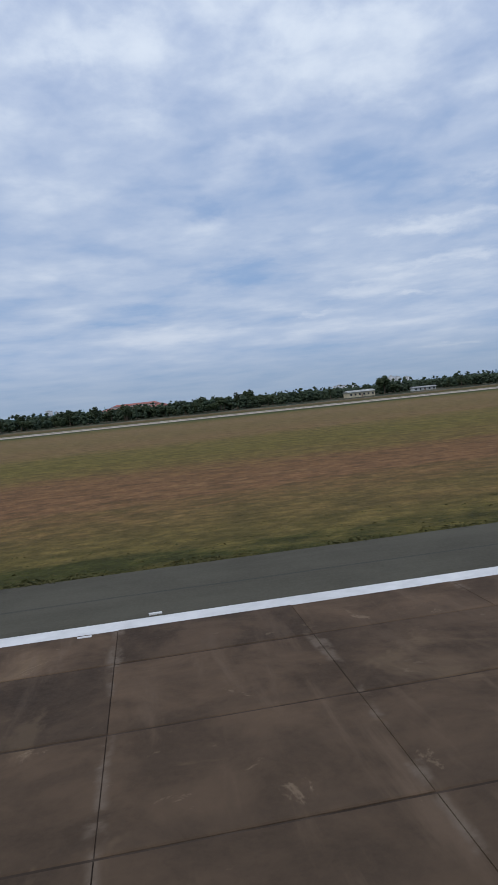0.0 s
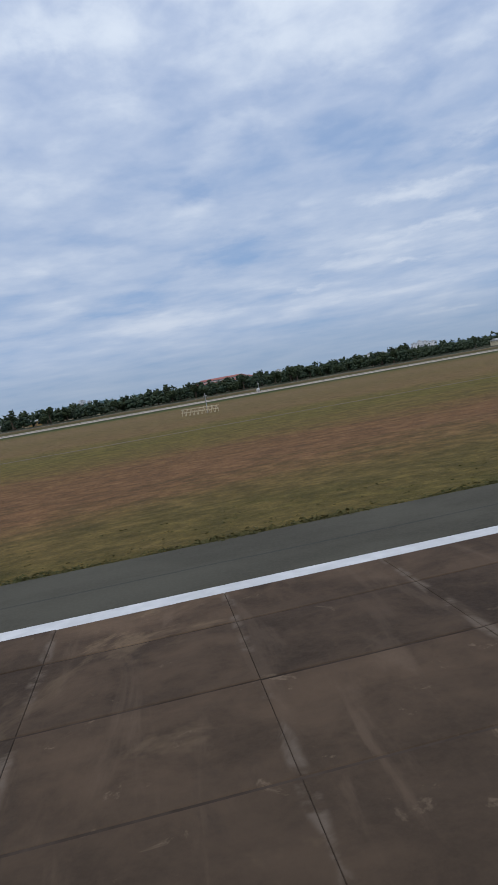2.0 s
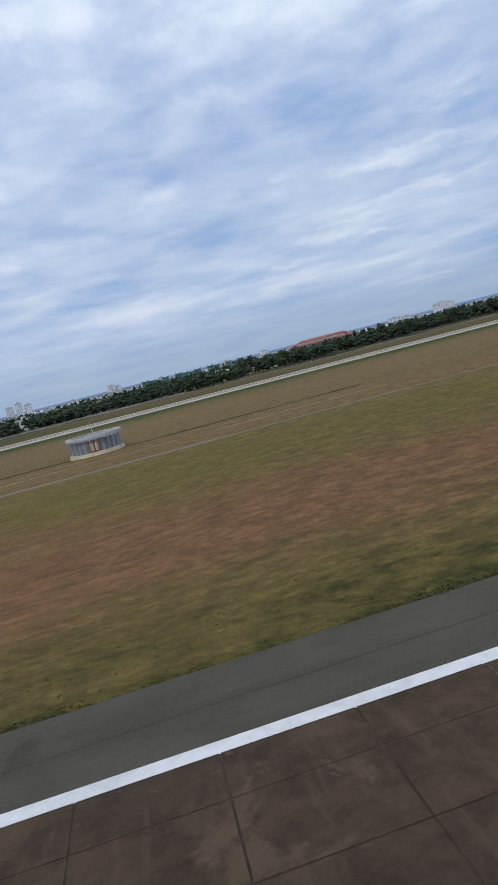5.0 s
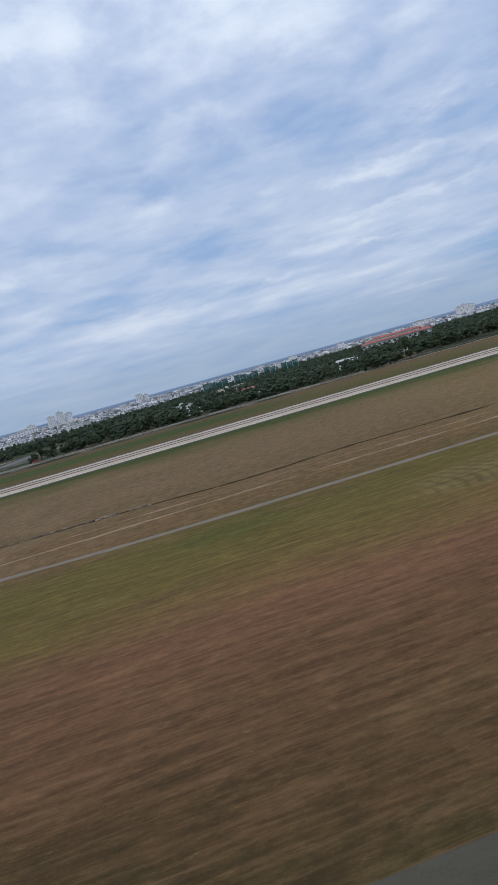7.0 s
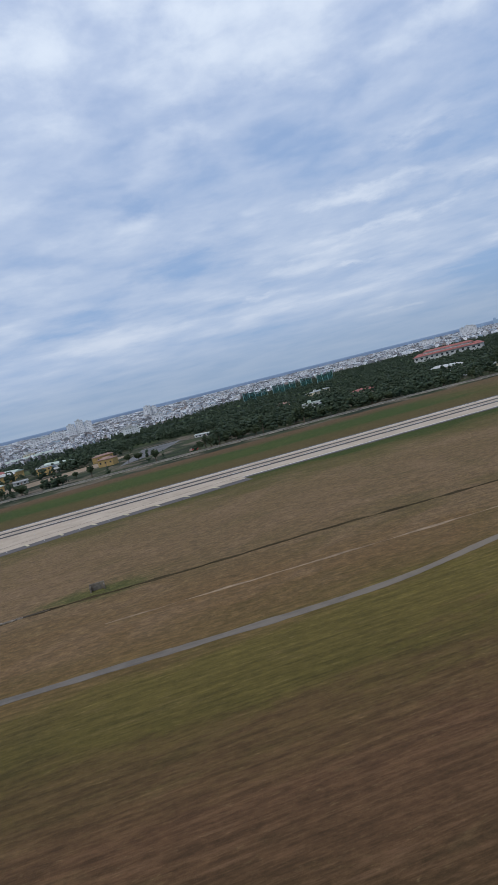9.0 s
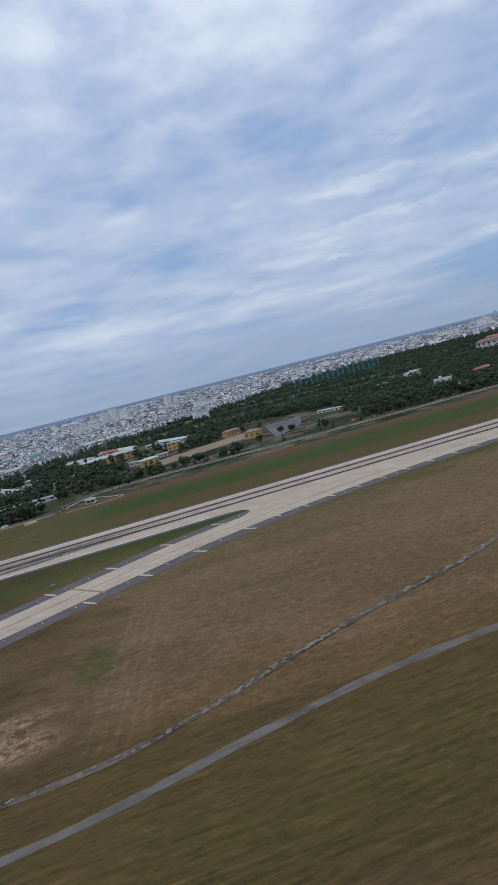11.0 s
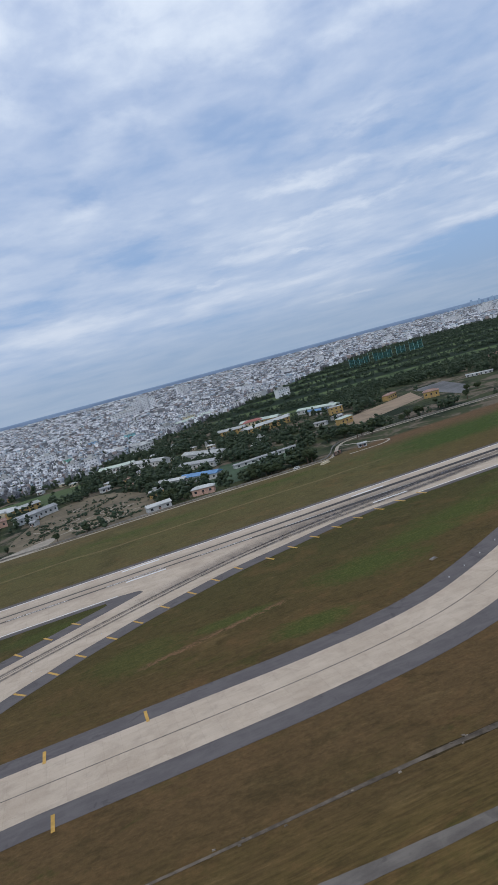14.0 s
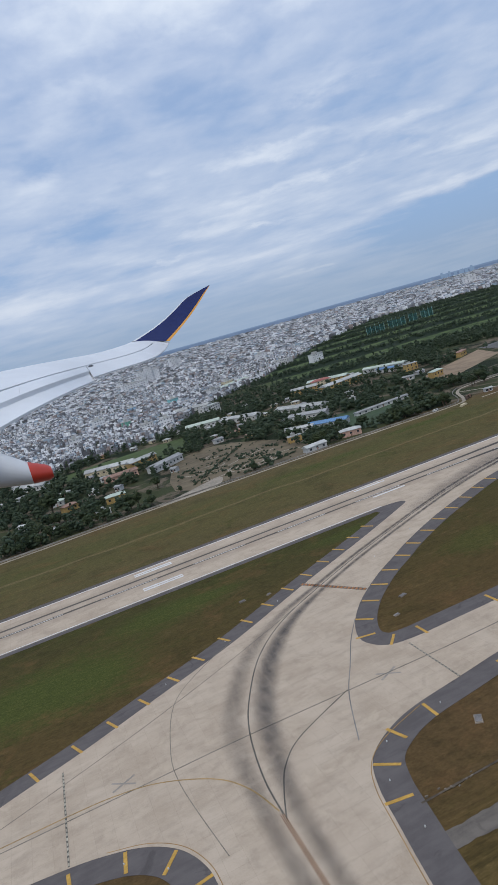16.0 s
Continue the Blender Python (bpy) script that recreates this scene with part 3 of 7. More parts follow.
YELLOW_PAINT = plain("yellow_line_paint", (0.50, 0.29, 0.06), 0.6, 0.2, 2.0)
LINE_DARK = plain("worn_dark_guide_line", (0.13, 0.115, 0.095), 0.8, 0.3, 2.0)
RUBBER = plain("rubber_smear", (0.20, 0.185, 0.17), 0.85, 0.3, 1.0)
STONE = plain("pale_drain_stone", (0.19, 0.16, 0.125), 0.9, 0.35, 3.0, by_piece=0.35, spec=0.05)
EARTH = plain("bare_earth", (0.28, 0.20, 0.13), 0.95, 0.3, 0.8, spec=0.05)
GRAVEL = plain("grey_gravel", (0.20, 0.185, 0.175), 0.95, 0.35, 6.0)
SAND = plain("sandy_track", (0.33, 0.285, 0.225), 0.95, 0.22, 0.8)
WALL_WHITE = plain("white_render_wall", (0.50, 0.50, 0.48), 0.8, 0.15, 2.0, by_piece=0.1)
WALL_YELLOW = plain("ochre_render_wall", (0.40, 0.27, 0.105), 0.8, 0.2, 2.0)
WALL_CREAM = plain("cream_render_wall", (0.56, 0.48, 0.33), 0.8, 0.2, 2.0)
WALL_PINK = plain("pink_render_wall", (0.50, 0.32, 0.25), 0.8, 0.2, 2.0)
ROOF_WHITE = plain("pale_sheet_roof", (0.42, 0.42, 0.395), 0.6, 0.28, 0.5)
ROOF_GREY = plain("grey_sheet_roof", (0.30, 0.30, 0.295), 0.7, 0.25, 1.2)
ROOF_GREEN = plain("pale_green_sheet_roof", (0.46, 0.52, 0.44), 0.65, 0.15, 1.2)
ROOF_RED = plain("red_tile_roof", (0.33, 0.125, 0.105), 0.8, 0.25, 1.5)
ROOF_BLUE = plain("blue_sheet_roof", (0.13, 0.25, 0.42), 0.6, 0.2, 1.2)
ROOF_RUST = plain("rusty_tile_roof", (0.27, 0.17, 0.13), 0.8, 0.3, 1.5)
GLASS_DARK = plain("dark_window_glass", (0.035, 0.042, 0.05), 0.15, 0.2, 1.0, spec=0.6)
METAL = plain("galvanised_metal", (0.42, 0.43, 0.44), 0.45, 0.15, 6.0, metal=0.5)
NET_GREEN = plain("green_netting", (0.035, 0.115, 0.105), 0.9, 0.2, 2.0)
NET_GREEN.node_tree.nodes["Principled BSDF"].inputs["Alpha"].default_value = 0.6
BARK = plain("tree_bark", (0.10, 0.075, 0.052), 0.95, 0.3, 5.0)
LEAF = make_leaf("dark_tree_leaves", (0.022, 0.039, 0.021), (0.040, 0.058, 0.028), (0.068, 0.082, 0.036))
# bluer and paler than LEAF: distance haze mixed into the leaf colour
LEAF_FAR = make_leaf("hazed_wood_leaves", (0.024, 0.045, 0.031), (0.042, 0.064, 0.039), (0.068, 0.088, 0.048))
BLADE = make_leaf("grass_blades", (0.048, 0.058, 0.017), (0.080, 0.076, 0.025), (0.135, 0.105, 0.042))
TOWN = palette("town_house_render", ((0.62, 0.64, 0.66), (0.085, 0.088, 0.095), (0.74, 0.76, 0.78), (0.20, 0.21, 0.225), (0.36, 0.37, 0.39), (0.68, 0.70, 0.72), (0.14, 0.145, 0.16), (0.28, 0.31, 0.35),
                                     (0.50, 0.515, 0.54), (0.11, 0.11, 0.115), (0.27, 0.22, 0.20), (0.80, 0.81, 0.82), (0.30, 0.38, 0.44), (0.18, 0.185, 0.195), (0.44, 0.45, 0.465), (0.46, 0.45, 0.43)), grime=0.4, grain=0.7)
TOWN_WINDOW = palette("town_windows", ((0.05, 0.055, 0.06), (0.09, 0.09, 0.095), (0.03, 0.03, 0.035), (0.14, 0.135, 0.13)), 0.4)

# ---- mesh helpers ----
from mathutils.geometry import delaunay_2d_cdt

def mesh_np(name, verts, faces, mat):
    """A mesh from arrays of corners and of faces with three or four corners each."""
    me = bpy.data.meshes.new(name)
    verts, faces = np.asarray(verts, np.float32), np.asarray(faces, np.int32)
    n, k = faces.shape
    me.vertices.add(len(verts))
    me.vertices.foreach_set("co", verts.ravel())
    me.loops.add(n * k)
    me.loops.foreach_set("vertex_index", faces.ravel())
    me.polygons.add(n)
    me.polygons.foreach_set("loop_start", np.arange(0, n * k, k, dtype=np.int32))
    me.update(calc_edges=True)
    me.materials.append(mat)
    return me


class Shape:
    """Corners and faces gathered piece by piece."""

    def __init__(self):
        self.v, self.f = [], []

    def add(self, verts, faces):
        n = len(self.v)
        self.v += [tuple(p) for p in verts]
        self.f += [tuple(i + n for i in q) for q in faces]
        return self

    def box(self, x0, x1, y0, y1, z0, z1, turn=0.0, at=(0, 0)):
        c, s = math.cos(turn), math.sin(turn)
        pts = [(x, y, z) for z in (z0, z1) for y in (y0, y1) for x in (x0, x1)]
        pts = [(at[0] + x * c - y * s, at[1] + x * s + y * c, z) for x, y, z in pts]
        return self.add(pts, [(0, 2, 3, 1), (4, 5, 7, 6), (0, 1, 5, 4), (2, 6, 7, 3), (0, 4, 6, 2), (1, 3, 7, 5)])

    def tube(self, a, b, ra, rb, sides=8):
        a, b = Vector(a), Vector(b)
        q = (b - a).to_track_quat("Z", "Y")
        ring = [Vector((math.cos(i * math.tau / sides), math.sin(i * math.tau / sides), 0)) for i in range(sides)]
        pts = [a + q @ (r * ra) for r in ring] + [b + q @ (r * rb) for r in ring]
        faces = [(i, (i + 1) % sides, sides + (i + 1) % sides, sides + i) for i in range(sides)]
        return self.add(pts, faces + [tuple(range(sides, 2 * sides)), tuple(range(sides - 1, -1, -1))])

    def mesh(self, name, mat):
        me = bpy.data.meshes.new(name)
        me.from_pydata(self.v, [], self.f)
        me.materials.append(mat)
        return me


def part(name, shape, mat, parent, label=""):
    ob = new(name, shape.mesh(name, mat) if isinstance(shape, Shape) else shape)
    ob.parent = parent
    return tagged(ob, label)


def spline(points, steps=8, closed=False):
    """A smooth line through plan points (and any further values that ride along)."""
    p = [np.array(q, float) for q in points]
    n, out = len(p), []
    for i in range(n if closed else n - 1):
        a, b, c, d = (p[(i + k) % n] if closed else p[min(max(i + k, 0), n - 1)] for k in (-1, 0, 1, 2))
        for s in range(steps):
            u = s / steps
            out.append(0.5 * (2 * b + (c - a) * u + (2 * a - 5 * b + 4 * c - d) * u * u + (3 * b - a - 3 * c + d) * u ** 3))
    return out if closed else out + [p[-1]]


def band(name, line, z, mat, left=None, right=None, deep=0.3):
    """A strip along a line of (x, y, half width), or from left to right of it, with an edge down into the ground."""
    top = []
    for i, q in enumerate(line):
        d = line[min(i + 1, len(line) - 1)][:2] - line[max(i - 1, 0)][:2]
        n = np.array((-d[1], d[0])) / max(np.linalg.norm(d), 1e-6)
        h = q[2] if len(q) > 2 else 0
        a, b = (h if left is None else left), (-h if right is None else right)
        top.append((q[:2] + n * b, q[:2] + n * a))
    s = Shape()
    v = []
    for a, b in top:
        v += [(*a, z - deep), (*a, z), (*b, z), (*b, z - deep)]
    f = []
    for i in range(len(top) - 1):
        for k in range(3):
            f.append((4 * i + k, 4 * i + 4 + k, 4 * i + 5 + k, 4 * i + 1 + k))
    return new(name, s.add(v, f).mesh(name, mat))


def sheet(name, outline, z, mat, deep=0.3):
    """A flat area with a smooth outline and an edge down into the ground."""
    p = [(q[0], q[1]) for q in outline]
    n = len(p)
    if sum(p[i - 1][0] * p[i][1] - p[i][0] * p[i - 1][1] for i in range(n)) < 0:
        p = p[::-1]
    made, _, tris, *_ = delaunay_2d_cdt([Vector(q) for q in p], [(i - 1 if i else n - 1, i) for i in range(n)], [], 1, 1e-4)
    v = [(q.x, q.y, z) for q in made] + [(*q, z) for q in p] + [(*q, z - deep) for q in p]
    m = len(made)
    f = [t if (made[t[1]] - made[t[0]]).cross(made[t[2]] - made[t[0]]) > 0 else t[::-1] for t in tris]
    f += [(m + n + (i + 1) % n, m + (i + 1) % n, m + i, m + n + i) for i in range(n)]
    me = bpy.data.meshes.new(name)
    me.from_pydata(v, [], [tuple(t) for t in f])
    me.materials.append(mat)
    return new(name, me)


def grown(outline, by):
    """A closed outline moved outwards by so much; where it would fold over itself the fold is left out."""
    p = np.array([q[:2] for q in outline], float)
    area = np.sum(np.roll(p[:, 0], 1) * p[:, 1] - p[:, 0] * np.roll(p[:, 1], 1))
    d = np.roll(p, -1, 0) - np.roll(p, 1, 0)
    d /= np.maximum(np.linalg.norm(d, axis=1, keepdims=True), 1e-6)
    out = p + by * math.copysign(1, area) * np.stack([d[:, 1], -d[:, 0]], -1)
    a, e = p, np.roll(p, -1, 0) - p
    keep = []
    for q in out:
        k = np.clip(((q - a) * e).sum(1) / np.maximum((e * e).sum(1), 1e-9), 0, 1)
        if np.linalg.norm(q - a - e * k[:, None], axis=1).min() > by * 0.985:
            keep.append(q)
    return keep


# ---- ground, runways, taxiways ----
ground_shape = Shape()
ground_shape.add([(-5200, -900, 0), (5200, -900, 0), (5200, 5200, 0), (-5200, 5200, 0)], [(0, 1, 2, 3)])
tagged(new("ground", ground_shape.mesh("ground", GROUND)), "dry brown and olive mown grass of the airfield", "ground", kind="structure")

EDGE, GRASS_EDGE = 9.93, 13.34
runway = new("runway")
tagged(runway, "old brown concrete runway slabs with dark joints", "runway", kind="structure")
part("runway_bed", Shape().box(-1400, 500, -12, 9.80, -0.4, 0.025), plain("dark_joint_filler", (0.060, 0.044, 0.033), 0.95, 0.35, 3.0, spec=0.05), runway)
shoulder = band("runway_shoulder", [np.array((-1400.0, 11.5)), np.array((500.0, 11.5))], 0.020, ASPHALT, 1.78, -1.72)
tagged(shoulder, "grey asphalt runway shoulder with a seam along it", "runway shoulder", kind="structure")
stripe = band("runway_edge_line", [np.array((-1400.0, EDGE)), np.array((500.0, EDGE))], 0.034, WHITE_PAINT, 0.21, -0.21, 0.03)
tagged(stripe, "broad white painted line along the runway edge", "line marking", kind="structure")

# the second runway
far = new("runway_far")
tagged(far, "pale concrete runway with black rubber tracks", "runway", kind="structure")
part("runway_surface", Shape().box(-1600, 900, 159.5, 182.1, -0.4, 0.060), PALE_RUNWAY, far)
part("shoulder", Shape().box(-1600, 900, 157.6, 159.5, -0.4, 0.050), DARK_ASPHALT, far)
part("shoulder", Shape().box(-1600, 900, 182.1, 184.2, -0.4, 0.050), DARK_ASPHALT, far)
for y in (159.95, 181.7):
    for x0, x1 in ((-1600, -510), (-434, -379), (-300, 900)) if y < 170 else ((-1600, 900),):
        part("edge_line", Shape().box(x0, x1, y - 0.2, y + 0.2, 0.0, 0.066), WHITE_PAINT, far)
for x in np.arange(-900, 500, 24.0):
    part("centre_line", Shape().box(x, x + 14.5, 170.7, 170.95, 0.0, 0.066), WHITE_PAINT, far)
for x0, rows_ in ((-578.2, (164.8, 166.1, 177.6, 178.9)), (-511.2, (168.6, 179.6)), (-445.2, (164.0, 177.4)), (-644.5, (164.8, 166.1, 177.6, 178.9))):
    for y in rows_:
        part("touchdown_bar", Shape().box(x0, x0 + 10.2, y, y + 0.75, 0.0, 0.108), WHITE_PAINT, far)

# taxiways: a rapid exit, the parallel taxiway and a wide junction with a second rapid exit
EXIT = spline(((-296, 161.4, 5.2), (-317, 158.4, 5.2), (-334, 155.8, 5.2), (-354, 150.9, 5.2), (-371, 145.6, 5.2), (-388, 138.6, 5.2), (-398, 132.8, 5.2), (-409, 126.3, 5.2), (-423, 117.8, 5.2), (-439, 108.4, 5.2),
               (-454, 100.2, 5.2), (-466, 94.9, 5.3), (-478, 92.0, 5.4), (-492, 90.7, 5.6), (-508, 90.4, 5.9), (-545, 90.4, 6.0)))
WEST = spline(((-600, 90.4, 5.8), (-700, 90.4, 5.8), (-900, 90.4, 5.8)), 4)
JUNCTION = (spline(((-430, 163.6), (-448, 161.6), (-461, 158.6), (-474, 154.9), (-488.1, 150.9), (-500.5, 145.4), (-513.1, 139.2), (-525, 132.0), (-530.2, 128.2), (-536, 124.1), (-541, 119.9), (-545.9, 115.1), (-550.2, 109.4), (-552.6, 104.2), (-552.6, 100.6),
                    (-550.5, 97.6), (-546, 96.5), (-538, 96.3), (-531, 96.4)), 6)
            + spline(((-531, 84.4), (-540, 83.8), (-548, 82.6), (-557, 81.2), (-562.5, 79.0), (-566.4, 75.8), (-568.4, 71.0), (-569.6, 65.0), (-571.2, 56.0), (-572.4, 46.0), (-573.0, 14.0)), 6)
            + spline(((-589.0, 14.0), (-588.8, 60), (-588.8, 69.0), (-589.3, 73.2), (-591.2, 77.2), (-594.6, 80.2), (-599, 82.0), (-605, 83.2), (-618, 84.4)), 6)
            + spline(((-620, 97.6), (-611, 101.8), (-599, 106.6), (-588, 111.8), (-573, 118.9), (-564, 123.9), (-550, 132.4), (-530.6, 143.2), (-518, 150.6), (-510.5, 155.2), (-508.6, 156.9), (-509.8, 158.6), (-514, 159.6)), 6)
            + [np.array((-516.0, 163.0)), np.array((-432.0, 165.5))])


def paved(name, ob, label):
    return tagged(ob, label, "taxiway", kind="structure")


paved("", band("taxiway_shoulder", [np.array((q[0], q[1], q[2] + 4.2 - 0.375 * (q[2] - 5.2))) for q in EXIT], 0.044, DARK_ASPHALT), "dark asphalt shoulders of the curving taxiway")
paved("", band("taxiway_shoulder", [np.array((q[0], q[1], q[2] + 3.9)) for q in WEST], 0.040, DARK_ASPHALT), "dark asphalt shoulders of the straight taxiway")
paved("", sheet("taxiway_junction_shoulder", grown(JUNCTION, 3.9), 0.048, DARK_ASPHALT), "dark asphalt shoulders round the taxiway junction")
paved("", band("taxiway", EXIT, 0.066, PALE), "pale concrete taxiway curving away from the runway")
paved("", band("taxiway", WEST, 0.064, PALE), "pale concrete taxiway running parallel to the runway")
paved("", sheet("taxiway_fillet", [q[:2] for q in EXIT[:38:3]] + spline(((-378, 147.6), (-373.0, 150.8), (-370.4, 154.2), (-370.8, 157.4), (-374.0, 159.3), (-380, 160.4)), 5) + [np.array((-298.0, 162.4))], 0.070, PALE), "pale concrete fan where the taxiway leaves the runway")
paved("", sheet("taxiway_junction", JUNCTION, 0.072, PALE), "wide pale concrete taxiway junction with guide lines")

# paint on the taxiways
def line_on(name, pts, half, mat, label, z=0.084, steps=10):
    ob = band(name, spline(pts, steps), z, mat, half, -half, 0.02)
    return tagged(ob, label, "line marking", kind="structure")


GUIDE = "thin dark worn guide line on the concrete"
WORN = plain("faded_brown_guide_line", (0.215, 0.185, 0.145), 0.8, 0.3, 2.0)
line_on("guide_line", [(q[0], q[1]) for q in EXIT[::4]], 0.08, LINE_DARK, GUIDE)
line_on("guide_line", ((-545, 90.4), (-560, 91.0), (-580, 91.7), (-604, 91.6), (-760, 91.0)), 0.10, WORN, GUIDE)
line_on("guide_line", ((-470, 161.5), (-500, 152.5), (-530, 138.5), (-548, 128.5), (-559.7, 120.7), (-568, 111.6), (-574, 100.4), (-577, 92), (-578.8, 82), (-579.2, 74.4)), 0.11, LINE_DARK, GUIDE)
line_on("guide_line", ((-561.6, 91.3), (-571.5, 86.3), (-575.5, 82.3), (-577.6, 78.0), (-579.2, 73.5)), 0.09, LINE_DARK, GUIDE)
line_on("guide_line", ((-630, 92.4), (-604, 92.6), (-595.6, 92.0), (-590, 90.2), (-584, 85.9), (-581, 81.1), (-579.4, 75.2)), 0.09, plain("browned_yellow_paint", (0.33, 0.215, 0.085), 0.75, 0.3, 2.0), "thin browned yellow curved guide line on the concrete", 0.0885)
line_on("guide_line", ((-548, 128.5), (-566, 117.8), (-590, 105.5), (-620, 93.0)), 0.07, WORN, GUIDE)
line_on("guide_line", ((-570, 121), (-577, 116.3), (-584, 108.8), (-587.6, 97.0), (-588.3, 88.0), (-586.6, 72.5)), 0.055, WORN, "faint grey guide line on the concrete", 0.087)
line_on("guide_line", ((-550, 109.8), (-554, 104), (-558, 97), (-562, 90), (-566, 80)), 0.08, RUBBER, "faint grey guide line on the concrete")
for k in (-0.20, 0.0, 0.20):
    line_on("guide_line", ((-579.35 + k, 74.5), (-579.5 + k, 46)), 0.055, plain("brown_guide_line", (0.20, 0.10, 0.05), 0.7), "dark brown triple guide line on the concrete")
# rubber left by turning wheels: soft edged smears
def make_smear():
    m = bpy.data.materials.new("soft_rubber_smear")
    m.use_nodes = True
    t = m.node_tree
    put, math_, mix, ramp, noise_, mapped = nodes_of(t)
    bsdf = t.nodes["Principled BSDF"]
    place = t.nodes.new("ShaderNodeNewGeometry").outputs["Position"]
    across = t.nodes.new("ShaderNodeAttribute")
    across.attribute_name = "across"
    strong = t.nodes.new("ShaderNodeAttribute")
    strong.attribute_name = "strong"
    fade = math_("MULTIPLY", ramp(math_("ABSOLUTE", across.outputs["Fac"]), 0.0, 1.0, 1.0, 0.0), strong.outputs["Fac"])
    rough = ramp(noise_(mapped(place, (1.0, 0.35, 1)), 0.55, 6, 0.65, 0.4), 0.3, 0.7, 0.55, 1.0)
    put(bsdf.inputs["Base Color"], (0.095, 0.085, 0.08))
    put(bsdf.inputs["Alpha"], math_("MULTIPLY", fade, rough))
    bsdf.inputs["Roughness"].default_value = 0.85
    return m


SMEAR = make_smear()


def smear(points, z):
    """A soft dark band through points of (x, y, half width, strength)."""
    line = spline(points, 10)
    v, a, g, f = [], [], [], []
    for i, q in enumerate(line):
        d = line[min(i + 1, len(line) - 1)][:2] - line[max(i - 1, 0)][:2]
        n = np.array((-d[1], d[0])) / max(np.linalg.norm(d), 1e-6)
        for k in range(7):
            c = -1 + k / 3
            v.append((*(q[:2] + n * q[2] * c), z))
            a.append(c)
            g.append(max(0.0, q[3]))
    for i in range(len(line) - 1):
        f += [(7 * i + k, 7 * i + k + 1, 7 * i + 8 + k, 7 * i + 7 + k) for k in range(6)]
    me = mesh_np("rubber_smear", v, f, SMEAR)
    me.attributes.new("across", "FLOAT", "POINT").data.foreach_set("value", np.array(a, np.float32))
    me.attributes.new("strong", "FLOAT", "POINT").data.foreach_set("value", np.array(g, np.float32))
    tagged(new("rubber_smear", me), "dark rubber smear of turning wheels on pale concrete", "rubber mark", kind="structure")


TURN = ((-455, 165.2, 0.75, 0.6), (-478, 160.0, 0.75, 0.75), (-500, 152.3, 0.75, 0.82), (-530, 138.3, 0.8, 0.82), (-548, 128.3, 1.0, 0.75), (-559.7, 120.5, 1.7, 0.8), (-568, 111.4, 2.3, 0.82), (-574, 100.4, 2.5, 0.74), (-577, 91, 2.5, 0.65),
        (-579, 76, 1.8, 0.45), (-579.4, 60, 1.6, 0.45), (-579.5, 30, 1.6, 0.4))
for side, z in ((-1, 0.088), (1, 0.092)):
    pts = []
    for p, q, r in zip((TURN[0],) + TURN[:-1], TURN, TURN[1:] + (TURN[-1],)):
        d = Vector((r[0] - p[0], r[1] - p[1])).normalized()
        off = side * (0.45 + 0.80 * q[2])
        bend = q[2] > 1.5 and q[1] > 80
        pts.append((q[0] - d.y * off, q[1] + d.x * off, q[2] * (1.1 if side > 0 and bend else 1.0), q[3] * (0.9 if side > 0 else 0.5 if bend else 0.95)))
    smear(pts, z)
smear(((-372, 170.5, 5.0, 0.0), (-402, 170.4, 6.5, 0.16), (-430, 169.8, 7.5, 0.42), (-452, 168.0, 7.5, 0.50), (-470, 164.5, 6.5, 0.45), (-490, 158.5, 5.0, 0.4), (-512, 149.0, 4.0, 0.15)), 0.096)
for off in (-2.4, 2.4):
    smear(((-385, 171.6 + off, 1.8, 0.0), (-408, 169.9 + off, 2.2, 0.5), (-425, 167.4 + off, 2.4, 0.85), (-445, 165.2 + off * 0.8, 1.9, 0.75), (-462, 163.2 + off * 0.6, 1.2, 0.6), (-482, 158.6 + off * 0.5, 0.9, 0.3)), 0.100)


def dashes(a, b, count, half, mat, name, label):
    """A dashed bar across a taxiway: one object with its dashes as parts."""
    top = new(name)
    tagged(top, label, "line marking", kind="structure")
    a, b = Vector((*a, 0)), Vector((*b, 0))
    turn = math.atan2(b.y - a.y, b.x - a.x)
    step = (b - a).length / count
    me = Shape().box(-step * 0.3, step * 0.3, -half, half, 0.05, 0.088).mesh("dash", mat)
    base = part("backing", Shape().box(-(b - a).length / 2, (b - a).length / 2, -half * 1.3, half * 1.3, 0.05, 0.085, turn, ((a + b) / 2).xy), LINE_DARK, top)
    for i in range(count):
        p = a + (b - a) * ((i + 0.5) / count)
        part("dash", me, mat, top).matrix_basis = Matrix.Translation((p.x, p.y, 0)) @ pose(0, 0, 0, 0, 0, math.degrees(turn))


dashes((-550.2, 133.0), (-542.4, 118.9), 18, 0.36, plain("rusty_line_paint", (0.36, 0.15, 0.05), 0.7), "holding_line", "yellow and black dashed holding line")
CREAM_PAINT = plain("worn_cream_paint", (0.40, 0.36, 0.28), 0.7, 0.25, 2.0)
dashes((-548.0, 95.6), (-548.2, 82.6), 16, 0.10, CREAM_PAINT, "holding_line", "thin white and dark dashed holding line")
dashes((-602.6, 103.2), (-603.4, 83.2), 22, 0.10, CREAM_PAINT, "holding_line", "thin white and dark dashed holding line")
dashes((-411.8, 131.6), (-405.2, 121.4), 14, 0.22, YELLOW_PAINT, "holding_line", "yellow and black dashed holding line")

bar_mesh = Shape().box(-0.23, 0.23, -1.7, 1.7, 0.02, 0.082).mesh("shoulder_bar", YELLOW_PAINT)
bar_pale = Shape().box(-0.26, 0.26, -1.9, 1.9, 0.02, 0.082).mesh("shoulder_bar", plain("faded_cream_paint", (0.52, 0.44, 0.28), 0.7, 0.2, 2.0))


